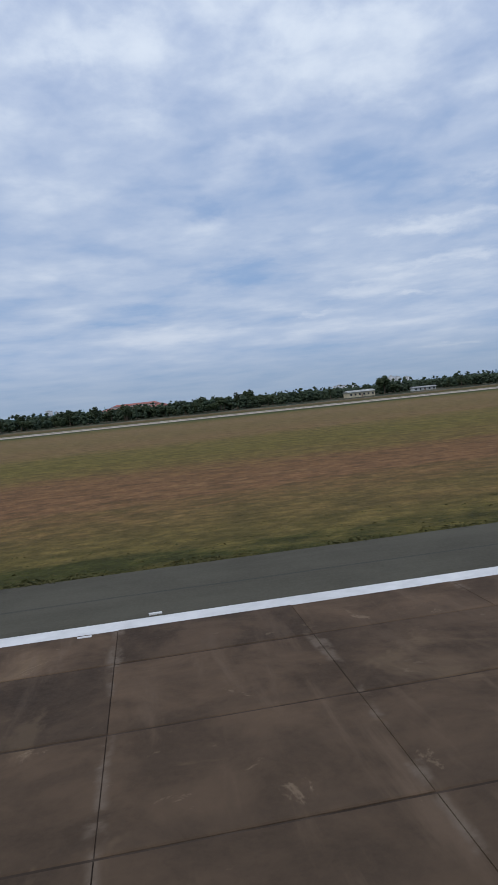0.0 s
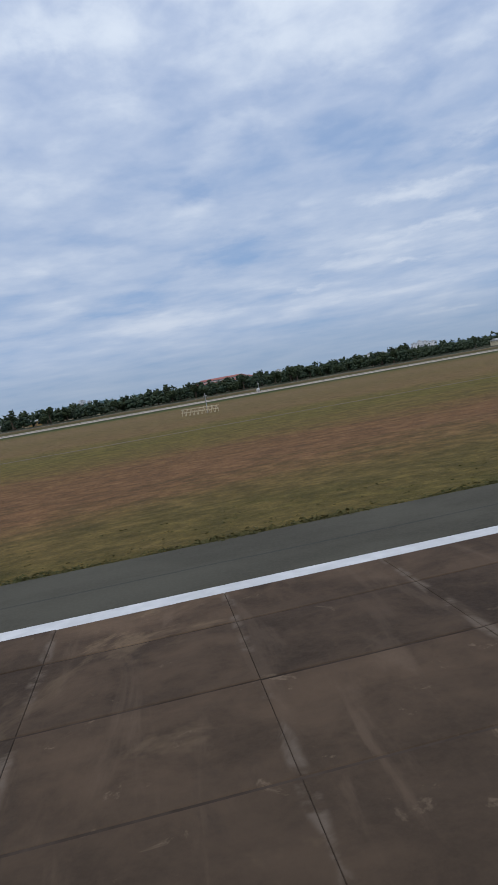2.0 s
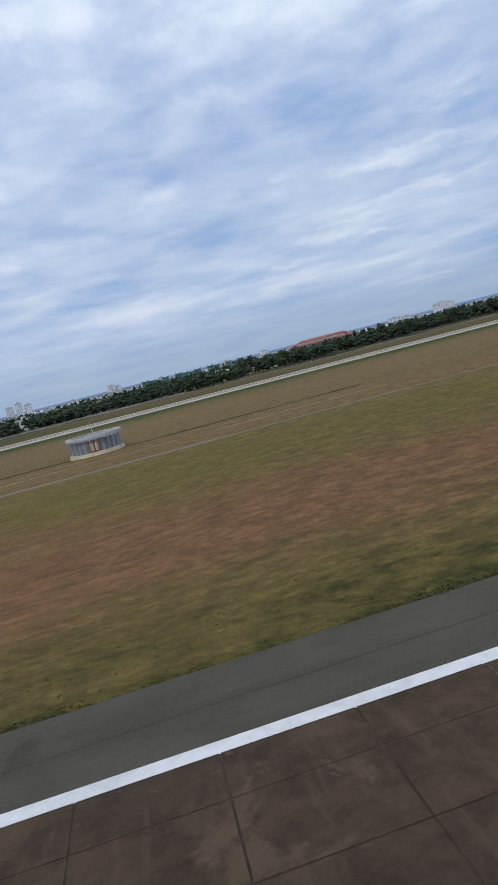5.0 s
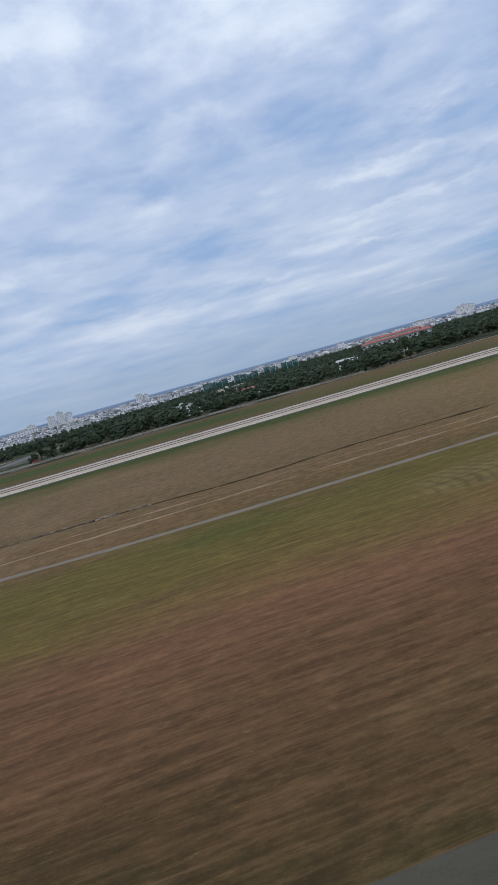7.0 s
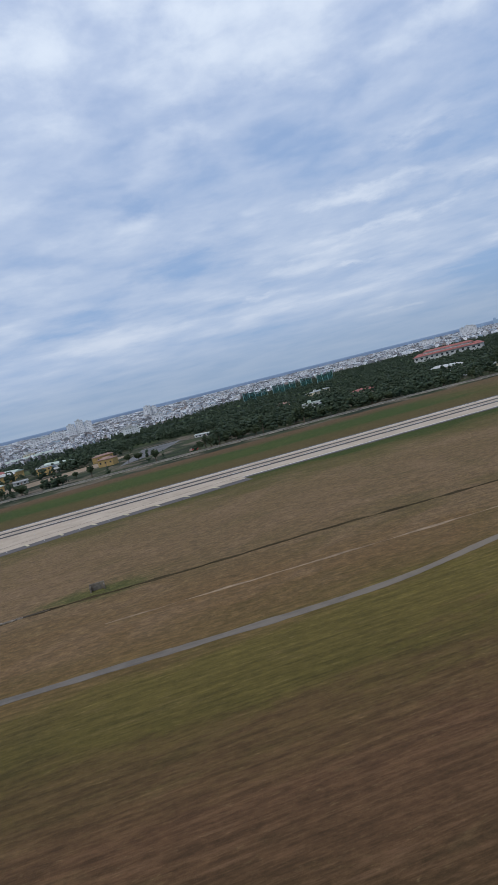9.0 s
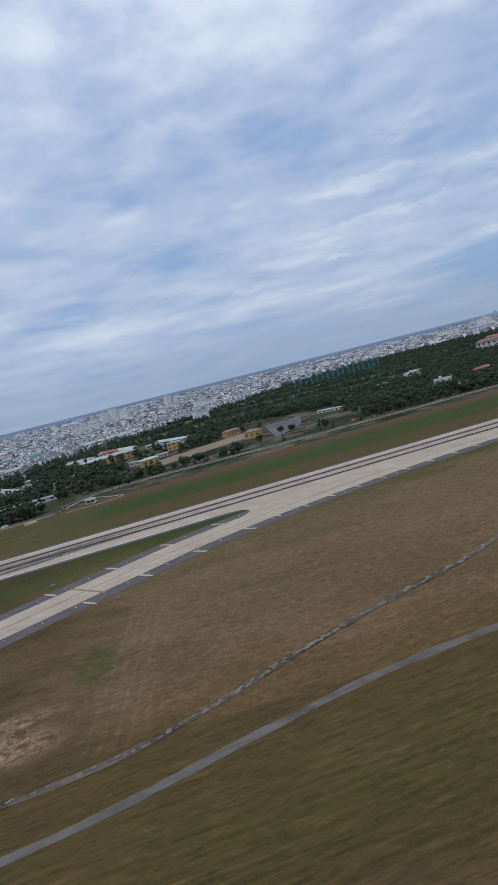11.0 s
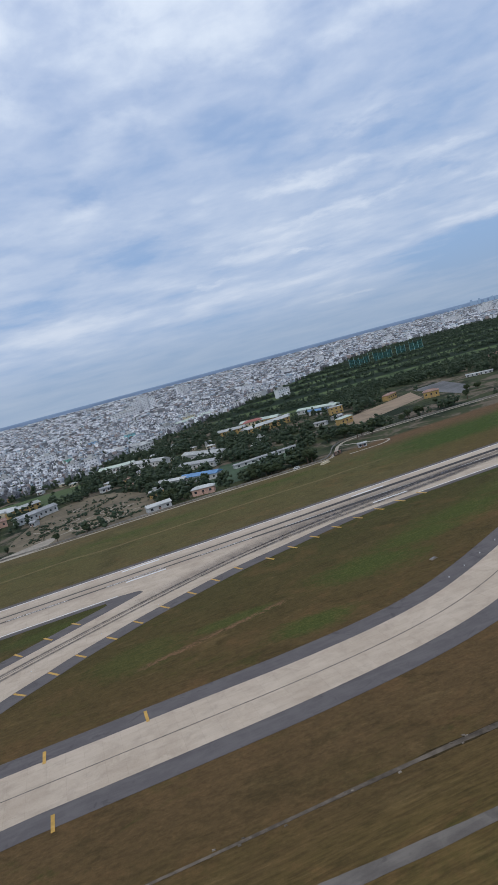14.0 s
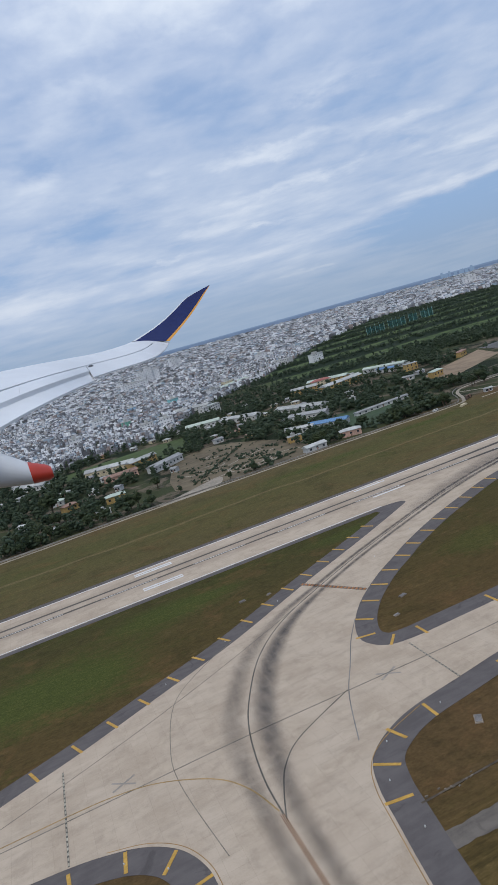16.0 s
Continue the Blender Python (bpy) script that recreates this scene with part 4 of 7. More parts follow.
def bar(x, y, turn, me=bar_mesh):
    ob = new("shoulder_bar", me)
    ob.matrix_basis = pose(x, y, 0, 0, 0, turn)
    tagged(ob, "slanted yellow bar painted on the dark shoulder" if me is bar_mesh else "faded cream bar painted on the dark shoulder", "line marking", "bars on the taxiway shoulders", "structure")


LEFT = ((-606.7, 105.4, 20), (-600.1, 107.8, 22), (-594.2, 110.4, 22), (-588.4, 113.1, 22), (-582.5, 116.5, 24), (-576.9, 119.9, 26), (-570.9, 123.1, 25), (-565, 126.6, 24), (-559.2, 130, 23), (-553.2, 133.4, 24), (-547.3, 136.6, 24),
        (-541.5, 140, 27), (-535.9, 143.2, 29), (-530, 146.8, 30), (-524.1, 150.3, 31))
RIGHT = ((-487.4, 149.4, 18), (-493.5, 146.8, 18), (-499.6, 143.7, 20), (-506, 140.8, 24), (-512.1, 137.5, 26), (-517.8, 133.9, 29), (-523.9, 130.4, 31), (-529, 126.7, 32), (-534.7, 122.7, 38), (-539.6, 118.6, 40), (-544.4, 113.9, 41),
         (-548.9, 108.5, 43))
for x, y, turn in LEFT + RIGHT:
    bar(x, y, turn)
for x, y, turn in ((-551.7, 103.1, 74), (-549.2, 98.6, -40), (-544.2, 97.6, 0), (-530.3, 97.4, 0), (-516, 97.6, 0), (-529.2, 81.4, 0), (-542.2, 80.4, 0), (-555.6, 79.2, 0), (-561.6, 78.0, 18),
                   (-565.6, 73.8, 51), (-567.6, 68.0, 79), (-597.2, 79.4, -8), (-603.6, 80.4, 0), (-592.6, 76.0, -38), (-590.6, 71, -80), (-618, 81.6, 0), (-630, 82.4, 0), (-630, 98.6, 0), (-644, 98.4, 0)):
    bar(x, y, turn)
for i in range(8):
    bar(-434.2 - 6.55 * i, 158.5 - 0.35 * i - 0.155 * i * i, 18)
for i in range(10):
    bar(-303.5 - 7.1 * i, 154.6 - 0.75 * i - 0.075 * i * i, 18, bar_pale)
for x, y in ((-374.6, 137.0), (-386.4, 130.4), (-397.6, 124.6), (-408, 117.6), (-379, 150.2), (-391.6, 144.6), (-403.6, 138.0), (-415.4, 131.4)):
    bar(x, y, 35, bar_pale)

# thin yellow edge lines where the concrete meets the dark shoulder
for pts in (((-556, 80.9), (-562.9, 78.4), (-566.8, 75.4), (-568.8, 71.0), (-570.0, 65.0), (-571.6, 56.0)), ((-588.4, 60), (-588.4, 69.0), (-588.9, 73.4), (-590.8, 77.5), (-594.3, 80.6), (-599, 82.4))):
    line_on("edge_line", pts, 0.05, plain("dull_ochre_line_paint", (0.32, 0.19, 0.07), 0.7, 0.25, 2.0), "thin yellow line along the edge of the concrete")
# faint crosses left by old paint
for x, y in ((-555, 90.6), (-595, 94.0)):
    for turn in (28, -38):
        c, n = math.cos(radians(turn)) * 1.9, math.sin(radians(turn)) * 1.9
        line_on("faint_cross", ((x - c, y - n), (x + c, y + n)), 0.17 if turn > 0 else 0.165, plain("faded_grey_paint", (0.33, 0.29, 0.245), 0.8, 0.2, 2.0), "faint grey cross of old paint on the concrete", 0.078 + 0.0001 * turn, 3)

# drain, tracks and service road in the grass
service = spline(((-40, 52.0, 0.35), (-75, 54.6, 0.4), (-105, 58.6, 0.5), (-140, 61.4, 0.75), (-200, 61.4, 0.75), (-216, 61.6, 0.75), (-250, 62.6, 0.8), (-272, 64.9, 0.85), (-288, 62.4, 0.85), (-304, 59.2, 0.85), (-330, 60.2, 0.9), (-355, 61.6, 0.9), (-376, 61.4, 0.95),
                  (-392, 58.4, 0.95), (-412, 53.9, 1.0), (-440, 52.6, 1.05), (-470, 53.7, 1.0), (-500, 54.6, 1.05), (-530, 57.2, 1.1), (-548, 59.2, 1.4), (-566, 60.0, 1.6), (-571, 60.2, 2.0)), 24)
service = [np.array((q[0], q[1], q[2] * (0.45 if q[0] > -170 else 0.80 if q[0] > -330 else 0.72 if q[0] > -480 else 0.85) * (1 + 0.30 * noise.noise(Vector((q[0] * 0.21, q[1] * 0.21, 0))) + 0.22 * noise.noise(Vector((q[0] * 0.8, 3, 0)))))) for q in service]
tagged(band("service_road", service, 0.030, ROAD), "narrow grey asphalt service road winding through the grass", "road", kind="structure")
DRAIN = spline(((-150, 81), (-205, 80.6), (-225, 82.2), (-240, 81.0), (-255, 83.4), (-285, 85.8), (-300, 87.0), (-318, 87.0), (-336, 88.0), (-347, 87.2), (-358, 82.2), (-372, 77.2), (-384, 72.0), (-398, 65.4),
                (-410, 62.0), (-430, 62.4), (-455, 63.4), (-485, 65.0), (-520, 65.2), (-548, 66.0), (-566, 66.0)), 14)
tagged(band("drain_bed", [np.array((q[0], q[1] + 0.3 * noise.noise(Vector((q[0] * 0.3, 6, 0))), max(0.03, (0.42 if q[0] > -340 else 0.6 if q[0] > -490 else 0.14) * (1 + (1.5 if q[0] > -340 else 0.5) * noise.noise(Vector((q[0] * 0.33, 2, 0))))))) for q in DRAIN], 0.014, plain("dark_drain_bed", (0.050, 0.037, 0.019), 0.95, 0.4, 1.0, spec=0.03)), "shallow dark earth drain across the grass", "drain", kind="structure")
channel = [np.array((q[0], q[1], np.interp(q[0], (-530, -480, -470, -345, -336), (0.14, 0.40, 0.62, 0.62, 0.1)) * (1 + 0.35 * noise.noise(Vector((q[0] * 0.5, 9, 0)))))) for q in DRAIN if q[0] < -336]
tagged(band("drain_channel", channel, 0.05, plain("brown_channel_stone", (0.120, 0.097, 0.074), 0.95, 0.55, 0.6, spec=0.05)), "weathered brown stone channel across the grass", "drain", kind="structure")
track = spline(((-150, 71.6), (-200, 70.6), (-232, 72.0), (-262, 72.4), (-290, 73.0), (-330, 74.5)), 60)
track = [np.array((q[0], q[1] + 0.25 * noise.noise(Vector((q[0] * 0.35, 1, 0))), max(0.015, (0.36 - 0.0014 * abs(q[0] + 230)) * (0.75 + 1.5 * noise.noise(Vector((q[0] * 0.16, 5, 0))))))) for q in track]
tagged(band("bare_earth_track", track, 0.022, EARTH),
       "thin line of bare reddish earth in the grass", "track", kind="structure")
second = [np.array((q[0], q[1] + 4.6 + 0.5 * noise.noise(Vector((q[0] * 0.08, 8, 0))), max(0.01, 0.20 * (0.4 + 2.2 * noise.noise(Vector((q[0] * 0.11, 15, 0))))))) for q in track if q[0] > -262]
tagged(band("bare_earth_track", second, 0.022, EARTH), "broken streak of bare pinkish earth in the grass", "track", kind="structure")
PERIM = spline(((330, 246), (120, 247), (-20, 248), (-126, 249), (-200, 262), (-232, 262.5), (-304, 265.5), (-340, 268), (-372, 272), (-398, 273.0), (-409, 266), (-418, 250), (-426, 243), (-450, 243.4), (-485, 245), (-520, 245.4),
                (-556, 246), (-620, 244), (-760, 244)), 8)
tagged(band("perimeter_road", PERIM, 0.03, SAND, 0.75, -0.75), "pale sandy perimeter road along the fence", "road", kind="structure")
tagged(band("perimeter_wall", [q for q in PERIM if q[0] < -150], 0.55, plain("weathered_fence_wall", (0.24, 0.22, 0.19), 0.9, 0.35, 0.7), -2.0, -2.2, 0.6), "low weathered wall beside the perimeter road", "wall", kind="structure")
tagged(band("earth_track", spline(((-409, 266), (-400, 252), (-396, 246), (-402, 241), (-416, 240.5)), 8), 0.024, SAND, 0.5, -0.5), "sandy loop track beside a small hut", "track", kind="structure")
tagged(sheet("sandy_yard", spline(((-548, 252), (-556, 247.4), (-534, 247.2), (-528, 262)), 4, True), 0.022, SAND), "sandy triangular yard by the fence", "yard", kind="structure")

# ---- plants ----
TUFT_V = np.array(((1, 0, 0), (-1, 0, 0), (0, 1, 0), (0, -1, 0), (0, 0, 1), (0, 0, -1)), float)
TUFT_F = np.array(((0, 2, 4), (2, 1, 4), (1, 3, 4), (3, 0, 4), (2, 0, 5), (1, 2, 5), (3, 1, 5), (0, 3, 5)))


def clumps(rng, centres, sizes, leaves=0):
    """Ragged leaf clumps, each turned its own way, and loose leaf sprays round them, as corners and triangles."""
    n = len(centres)
    q = rng.normal(size=(n, 3, 3))
    q[:, 0] /= np.linalg.norm(q[:, 0], axis=1, keepdims=True)
    q[:, 1] -= q[:, 0] * (q[:, 0] * q[:, 1]).sum(1, keepdims=True)
    q[:, 1] /= np.linalg.norm(q[:, 1], axis=1, keepdims=True)
    q[:, 2] = np.cross(q[:, 0], q[:, 1])
    jag = 1 + rng.uniform(-0.45, 0.45, (n, len(TUFT_V), 1))
    squash = np.stack([sizes * rng.uniform(0.8, 1.35, n), sizes * rng.uniform(0.8, 1.35, n), sizes * rng.uniform(0.6, 1.0, n)], -1)
    v = centres[:, None] + np.einsum("vk,nkj->nvj", TUFT_V, q) * jag * squash[:, None]
    f = TUFT_F[None] + (np.arange(n) * len(TUFT_V))[:, None, None]
    v, f = v.reshape(-1, 3), f.reshape(-1, 3)
    if leaves:
        m = n * leaves
        c = np.repeat(centres, leaves, 0)
        s = np.repeat(sizes, leaves)[:, None]
        d = rng.normal(size=(m, 3))
        d /= np.linalg.norm(d, axis=1, keepdims=True)
        root = c + d * s * rng.uniform(0.75, 1.3, (m, 1))
        t = np.stack([root + rng.normal(size=(m, 3)) * s * 0.30 for _ in range(3)], 1).reshape(-1, 3)
        f = np.concatenate([f, np.arange(m * 3).reshape(-1, 3) + len(v)])
        v = np.concatenate([v, t])
    return v, f


def make_tree(seed, tall, wide, base, count):
    """A broad tree: a tapered trunk with limbs, and a crown of clumps with gaps."""
    rng = np.random.default_rng(seed)
    top = new("tree")
    s = Shape().tube((0, 0, -0.1), (0.05 * tall, 0.02, tall * 0.42), 0.045 * tall, 0.028 * tall, 7)
    tips = []
    for i in range(6):
        a = i * math.tau / 6 + rng.uniform(-0.4, 0.4)
        tip = (math.cos(a) * wide * 0.30, math.sin(a) * wide * 0.30, tall * rng.uniform(0.6, 0.82))
        s.tube((0.04 * tall, 0.01, tall * rng.uniform(0.26, 0.40)), tip, 0.018 * tall, 0.006 * tall, 5)
        tips.append(tip)
    part("trunk", s, BARK, top)
    ctr = []
    for _ in range(count):
        tip = np.array(tips[rng.integers(6)])
        u = rng.normal(size=3)
        u /= np.linalg.norm(u)
        p = np.array((0, 0, tall * (base + 1) / 2)) + u * np.array((wide / 2, wide / 2, tall * (1 - base) / 2)) * rng.uniform(0.45, 0.95)
        ctr.append(p * 0.75 + tip * 0.25)
    v, f = clumps(rng, np.array(ctr), rng.uniform(0.065, 0.135, count) * wide, 5)
    part("crown", mesh_np("crown", v, f, LEAF), LEAF, top)
    return top


rng = np.random.default_rng(5)
KINDS = [make_tree(1, 4.6, 4.4, 0.28, 100), make_tree(2, 5.8, 4.0, 0.26, 105), make_tree(3, 3.8, 4.0, 0.22, 90), make_tree(4, 6.6, 2.9, 0.22, 95), make_tree(5, 4.2, 5.2, 0.30, 110), make_tree(6, 2.8, 2.8, 0.12, 70)]
KIND_LABEL = ("broad dark green tree in the belt behind the fence", "tall rounded dark green tree behind the fence", "low bushy green tree behind the fence", "slender tall dark tree behind the fence", "wide spreading dark green tree behind the fence", "small round green tree or bush behind the fence")

# buildings: ends of the front wall, depth, height, walls, roof, roof form, words
HOUSES = (
    ((-571, 362), (-547, 352), 6, 3.2, "WALL_CREAM", "ROOF_WHITE", "gable", "long cream barrack with a pale sheet roof"),
    ((-549, 346), (-534, 353), 5, 3.4, "WALL_YELLOW", "ROOF_WHITE", "gable", "ochre walled hall with a white sheet roof"),
    ((-565, 326), (-549, 327), 5, 2.8, "WALL_PINK", "ROOF_RUST", "gable", "long barrack with a rusty tile roof"),
    ((-543, 316), (-526, 328), 5, 2.8, "WALL_WHITE", "ROOF_GREY", "gable", "long low hall with a grey sheet roof"),
    ((-482, 531), (-458, 511), 9, 4.0, "WALL_WHITE", "ROOF_WHITE", "gable", "large white roofed hall at the edge of the town"),
    ((-411, 622), (-371, 652), 8, 4.0, "WALL_WHITE", "ROOF_GREEN", "gable", "long pale green roofed hall"),
    ((-482, 403), (-467, 380), 6, 2.8, "WALL_WHITE", "ROOF_WHITE", "gable", "white roofed workshop between trees"),
    ((-500, 420), (-480, 412), 6, 2.6, "WALL_WHITE", "ROOF_GREEN", "gable", "pale green roofed shed between trees"),
    ((-571, 281), (-563, 280.5), 4, 2.6, "WALL_YELLOW", "ROOF_GREEN", "hip", "small ochre house with a pale green roof"),
    ((-587, 293), (-581, 296), 4, 2.4, "WALL_YELLOW", "ROOF_RUST", "hip", "small ochre house among trees"),
    ((-608, 392), (-592, 378), 6, 2.6, "WALL_WHITE", "ROOF_WHITE", "gable", "long white roofed shed among trees"),
    ((-592, 315), (-586, 314), 3.5, 2.2, "WALL_WHITE", "ROOF_GREEN", "hip", "small house with a pale green roof"),
    ((-421, 430), (-405, 422), 6, 3.4, "WALL_YELLOW", "ROOF_WHITE", "gable", "long ochre hall with a pale sheet roof"),
    ((-411, 396), (-379, 406), 7, 3.6, "WALL_YELLOW", "ROOF_WHITE", "gable", "very long ochre hall with a white sheet roof"),
    ((-401, 437), (-388, 434), 6, 4.0, "WALL_CREAM", "ROOF_RED", "hip", "cream house with a red tile roof"),
    ((-365, 430), (-349, 402), 5, 2.8, "WALL_WHITE", "ROOF_GREEN", "gable", "long green roofed shed beside the golf course"),
    ((-364, 376), (-356, 375), 4, 4.2, "WALL_YELLOW", "ROOF_WHITE", "flat", "ochre two storey house with a flat roof"),
    ((-457, 372), (-443, 338), 6, 2.8, "WALL_WHITE", "ROOF_WHITE", "gable", "long white roofed barrack behind the sports field"),
    ((-466, 332), (-452, 316), 5, 2.6, "WALL_WHITE", "ROOF_GREY", "gable", "grey roofed shed behind the sports field"),
    ((-449, 288.6), (-418, 292.4), 2.6, 1.4, "WALL_WHITE", "ROOF_GREY", "gable", "long low grandstand with a grey roof beside a sports field"),
    ((-473, 293), (-460, 279), 5, 2.4, "WALL_WHITE", "ROOF_BLUE", "gable", "workshop with a blue sheet roof"),
    ((-482, 300), (-472, 290), 4, 2.3, "WALL_WHITE", "ROOF_WHITE", "gable", "workshop with a white sheet roof"),
    ((-476, 254), (-468, 251), 4, 2.4, "WALL_PINK", "ROOF_WHITE", "hip", "small pink house beside the perimeter road"),
    ((-494, 248.6), (-485, 249.4), 4, 1.9, "WALL_WHITE", "ROOF_WHITE", "gable", "low white shed beside the perimeter road"),
    ((-489, 279), (-483, 278), 3, 2.6, "WALL_YELLOW", "ROOF_WHITE", "flat", "small ochre house with a flat white roof"),
    ((-409.0, 246.6), (-405.8, 245.7), 2.0, 1.4, "WALL_WHITE", "ROOF_WHITE", "gable", "small white hut beside the loop track"),
    ((-309, 738), (-297, 719), 9, 6.5, "WALL_WHITE", "ROOF_WHITE", "flat", "white club building at the edge of the golf course"),
    ((-470, 480), (-455, 488), 6, 5.5, "WALL_WHITE", "ROOF_WHITE", "flat", "white three storey block with rows of windows"),
    ((-279, 362), (-268, 351), 2.4, 1.2, "WALL_WHITE", "ROOF_WHITE", "gable", "small white shed beside a paved lot"),
    ((-331, 325), (-324, 321), 5, 3.2, "WALL_YELLOW", "ROOF_RUST", "hip", "ochre house with a hipped roof beside the perimeter road"),
    ((-366, 410), (-359, 396), 4, 2.4, "WALL_WHITE", "ROOF_BLUE", "gable", "shed with a pale blue roof"),
    ((-401, 447), (-381, 425), 6, 3.6, "WALL_YELLOW", "ROOF_GREEN", "gable", "ochre hall with a pale green roof among trees"),
    ((-382, 321), (-374, 324), 4, 3.2, "WALL_YELLOW", "ROOF_GREEN", "hip", "ochre house with a pale green hipped roof"),
    ((-332, 363), (-323, 369), 4, 3.0, "WALL_YELLOW", "ROOF_RUST", "hip", "ochre house with a brown roof beside the golf course"),
    ((-196.5, 328.8), (-184.5, 333.8), 5, 3.6, "WALL_PINK", "ROOF_RED", "hip", "reddish house with a red tile roof"),
    ((-230, 317), (-222, 312.6), 3, 5.0, "WALL_WHITE", "ROOF_GREEN", "flat", "pale green two storey block with open floors"),
    ((-136, 364), (-130, 343), 6, 3.4, "WALL_CREAM", "ROOF_WHITE", "hip", "cream house with a pale roof behind trees"),
    ((-190, 418), (-172, 438), 6, 5.5, "WALL_CREAM", "ROOF_WHITE", "flat", "cream two storey house standing above trees"),
    ((-225, 309), (-219, 306.5), 3, 2.0, "WALL_WHITE", "ROOF_WHITE", "gable", "small white house at the fence"),
    ((-197, 290), (-187, 297), 3, 1.8, "WALL_WHITE", "ROOF_GREEN", "gable", "low shed with a pale green roof"),
    ((-147, 320), (-138, 315), 3, 2.4, "WALL_CREAM", "ROOF_WHITE", "hip", "cream house at the fence"),
    ((-112, 324), (-104, 320), 3, 2.2, "WALL_CREAM", "ROOF_RUST", "hip", "cream house with a brown roof at the fence"),
    ((92, 294), (106, 299), 4, 2.2, "WALL_CREAM", "ROOF_WHITE", "gable", "long cream building with a pale sheet roof before trees"),
    ((126, 302), (138, 304), 3, 1.3, "WALL_WHITE", "ROOF_GREY", "gable", "low building with a grey roof before trees"),
    ((-214, 424), (-206, 423), 4, 3.0, "WALL_PINK", "ROOF_RUST", "hip", "small brick red house on the golf course"),
    ((-154.3, 295.7), (-149.3, 296.7), 3, 2.0, "WALL_WHITE", "ROOF_GREEN", "gable", "low pale green roofed house behind the fence"),
    ((-135.8, 295.0), (-131.8, 296.0), 3, 2.0, "WALL_CREAM", "ROOF_WHITE", "gable", "small cream house behind the fence"),
    ((-123.4, 301.3), (-118.4, 302.3), 3, 2.0, "WALL_CREAM", "ROOF_RUST", "gable", "cream house with a brown roof before trees"),
    ((-120.3, 297.2), (-115.3, 298.2), 3, 2.0, "WALL_YELLOW", "ROOF_WHITE", "gable", "small ochre house with a pale roof before trees"),
    ((-93.8, 319.7), (-88.8, 320.7), 3, 2.0, "WALL_CREAM", "ROOF_GREY", "gable", "small cream house with a grey roof before trees"),
)
# small houses and sheds strewn behind the fence
strewn = random.Random(11)
SHEDS = (("WALL_WHITE", "ROOF_WHITE", "gable", "low shed with a pale sheet roof among trees"), ("WALL_WHITE", "ROOF_GREY", "gable", "small house with a grey roof among trees"), ("WALL_CREAM", "ROOF_WHITE", "hip", "small cream house with a pale roof among trees"),
         ("WALL_YELLOW", "ROOF_RUST", "hip", "small ochre house with a brown roof among trees"), ("WALL_WHITE", "ROOF_WHITE", "flat", "white house with a flat roof among trees"))
for x0, x1, y0, y1, many in ((-640, -540, 262, 345, 26), (-560, -490, 300, 345, 10), (-640, -470, 350, 425, 34), (-500, -428, 300, 470, 26), (-428, -340, 300, 440, 10)):
    for _ in range(many):
        x, y, turn, long_ = strewn.uniform(x0, x1), strewn.uniform(y0, y1), strewn.choice((-0.7, -0.5, 0.35, 0.5)) + strewn.uniform(-0.1, 0.1), strewn.choice((3, 3.5, 4, 5, 7))
        if all(math.hypot(x - (a[0] + b[0]) / 2, y - (a[1] + b[1]) / 2) > 11 for a, b, *_ in HOUSES):
            HOUSES += (((x, y), (x + long_ * math.cos(turn), y + long_ * math.sin(turn)), strewn.uniform(2.4, 3.4), strewn.uniform(1.3, 2.0), *SHEDS[strewn.choice((0, 0, 1, 1, 2, 3, 4))]),)
FIELDS = (((-450, 311), (-468, 268), (-451, 258), (-424, 288)), ((-581, 402), (-580, 376), (-519, 350), (-506, 403)), ((-546, 264), (-530, 326), (-507, 338), (-488, 300), (-489, 253), (-523, 250)),
          ((-307, 378), (-284, 380), (-300, 329), (-322, 299)), ((-380, 336), (-312, 372), (-327, 334), (-382, 306)), ((-556, 247), (-548, 256), (-530, 262), (-534, 247)),
          ((-345, 272), (-330, 330), (-300, 385), (-262, 385), (-275, 330), (-285, 270)), ((-395, 290), (-385, 336), (-312, 372), (-330, 300), (-340, 276)))


def inside(x, y, poly, pad=0.0):
    hit = False
    for (x0, y0), (x1, y1) in zip(poly, poly[1:] + poly[:1]):
        if (y0 > y) != (y1 > y) and x < (x1 - x0) * (y - y0) / (y1 - y0) + x0:
            hit = not hit
    return hit


def near_house(x, y, gap=2.6):
    for (x0, y0), (x1, y1), deep, *_ in HOUSES:
        d = Vector((x1 - x0, y1 - y0))
        n = d.length
        d /= n
        u, w = (x - x0) * d.x + (y - y0) * d.y, -(x - x0) * d.y + (y - y0) * d.x
        if -gap < u < n + gap and -gap - 3.0 < w < deep + gap:
            return True
    return False


road_y = sorted((q[0], q[1]) for q in PERIM)
road_x = [q[0] for q in road_y]
road_h = [q[1] for q in road_y]
TOWN_X, TOWN_Y = (-760, -620, -585, -545, -505, -475, -440, -362, -300, -200, -100, 0, 90, 160, 215, 330, 900), (430, 428, 428, 432, 436, 505, 560, 640, 730, 860, 980, 1090, 1190, 1180, 1120, 1060, 1060)


def free(x, y, gap=1.8):
    r = np.interp(x, road_x, road_h)
    if y < r + 2.6 or (-424 < x < -394 and y < 280):
        return False
    return y < np.interp(x, TOWN_X, TOWN_Y) - 4 and not any(inside(x, y, p) for p in FIELDS) and not near_house(x, y)


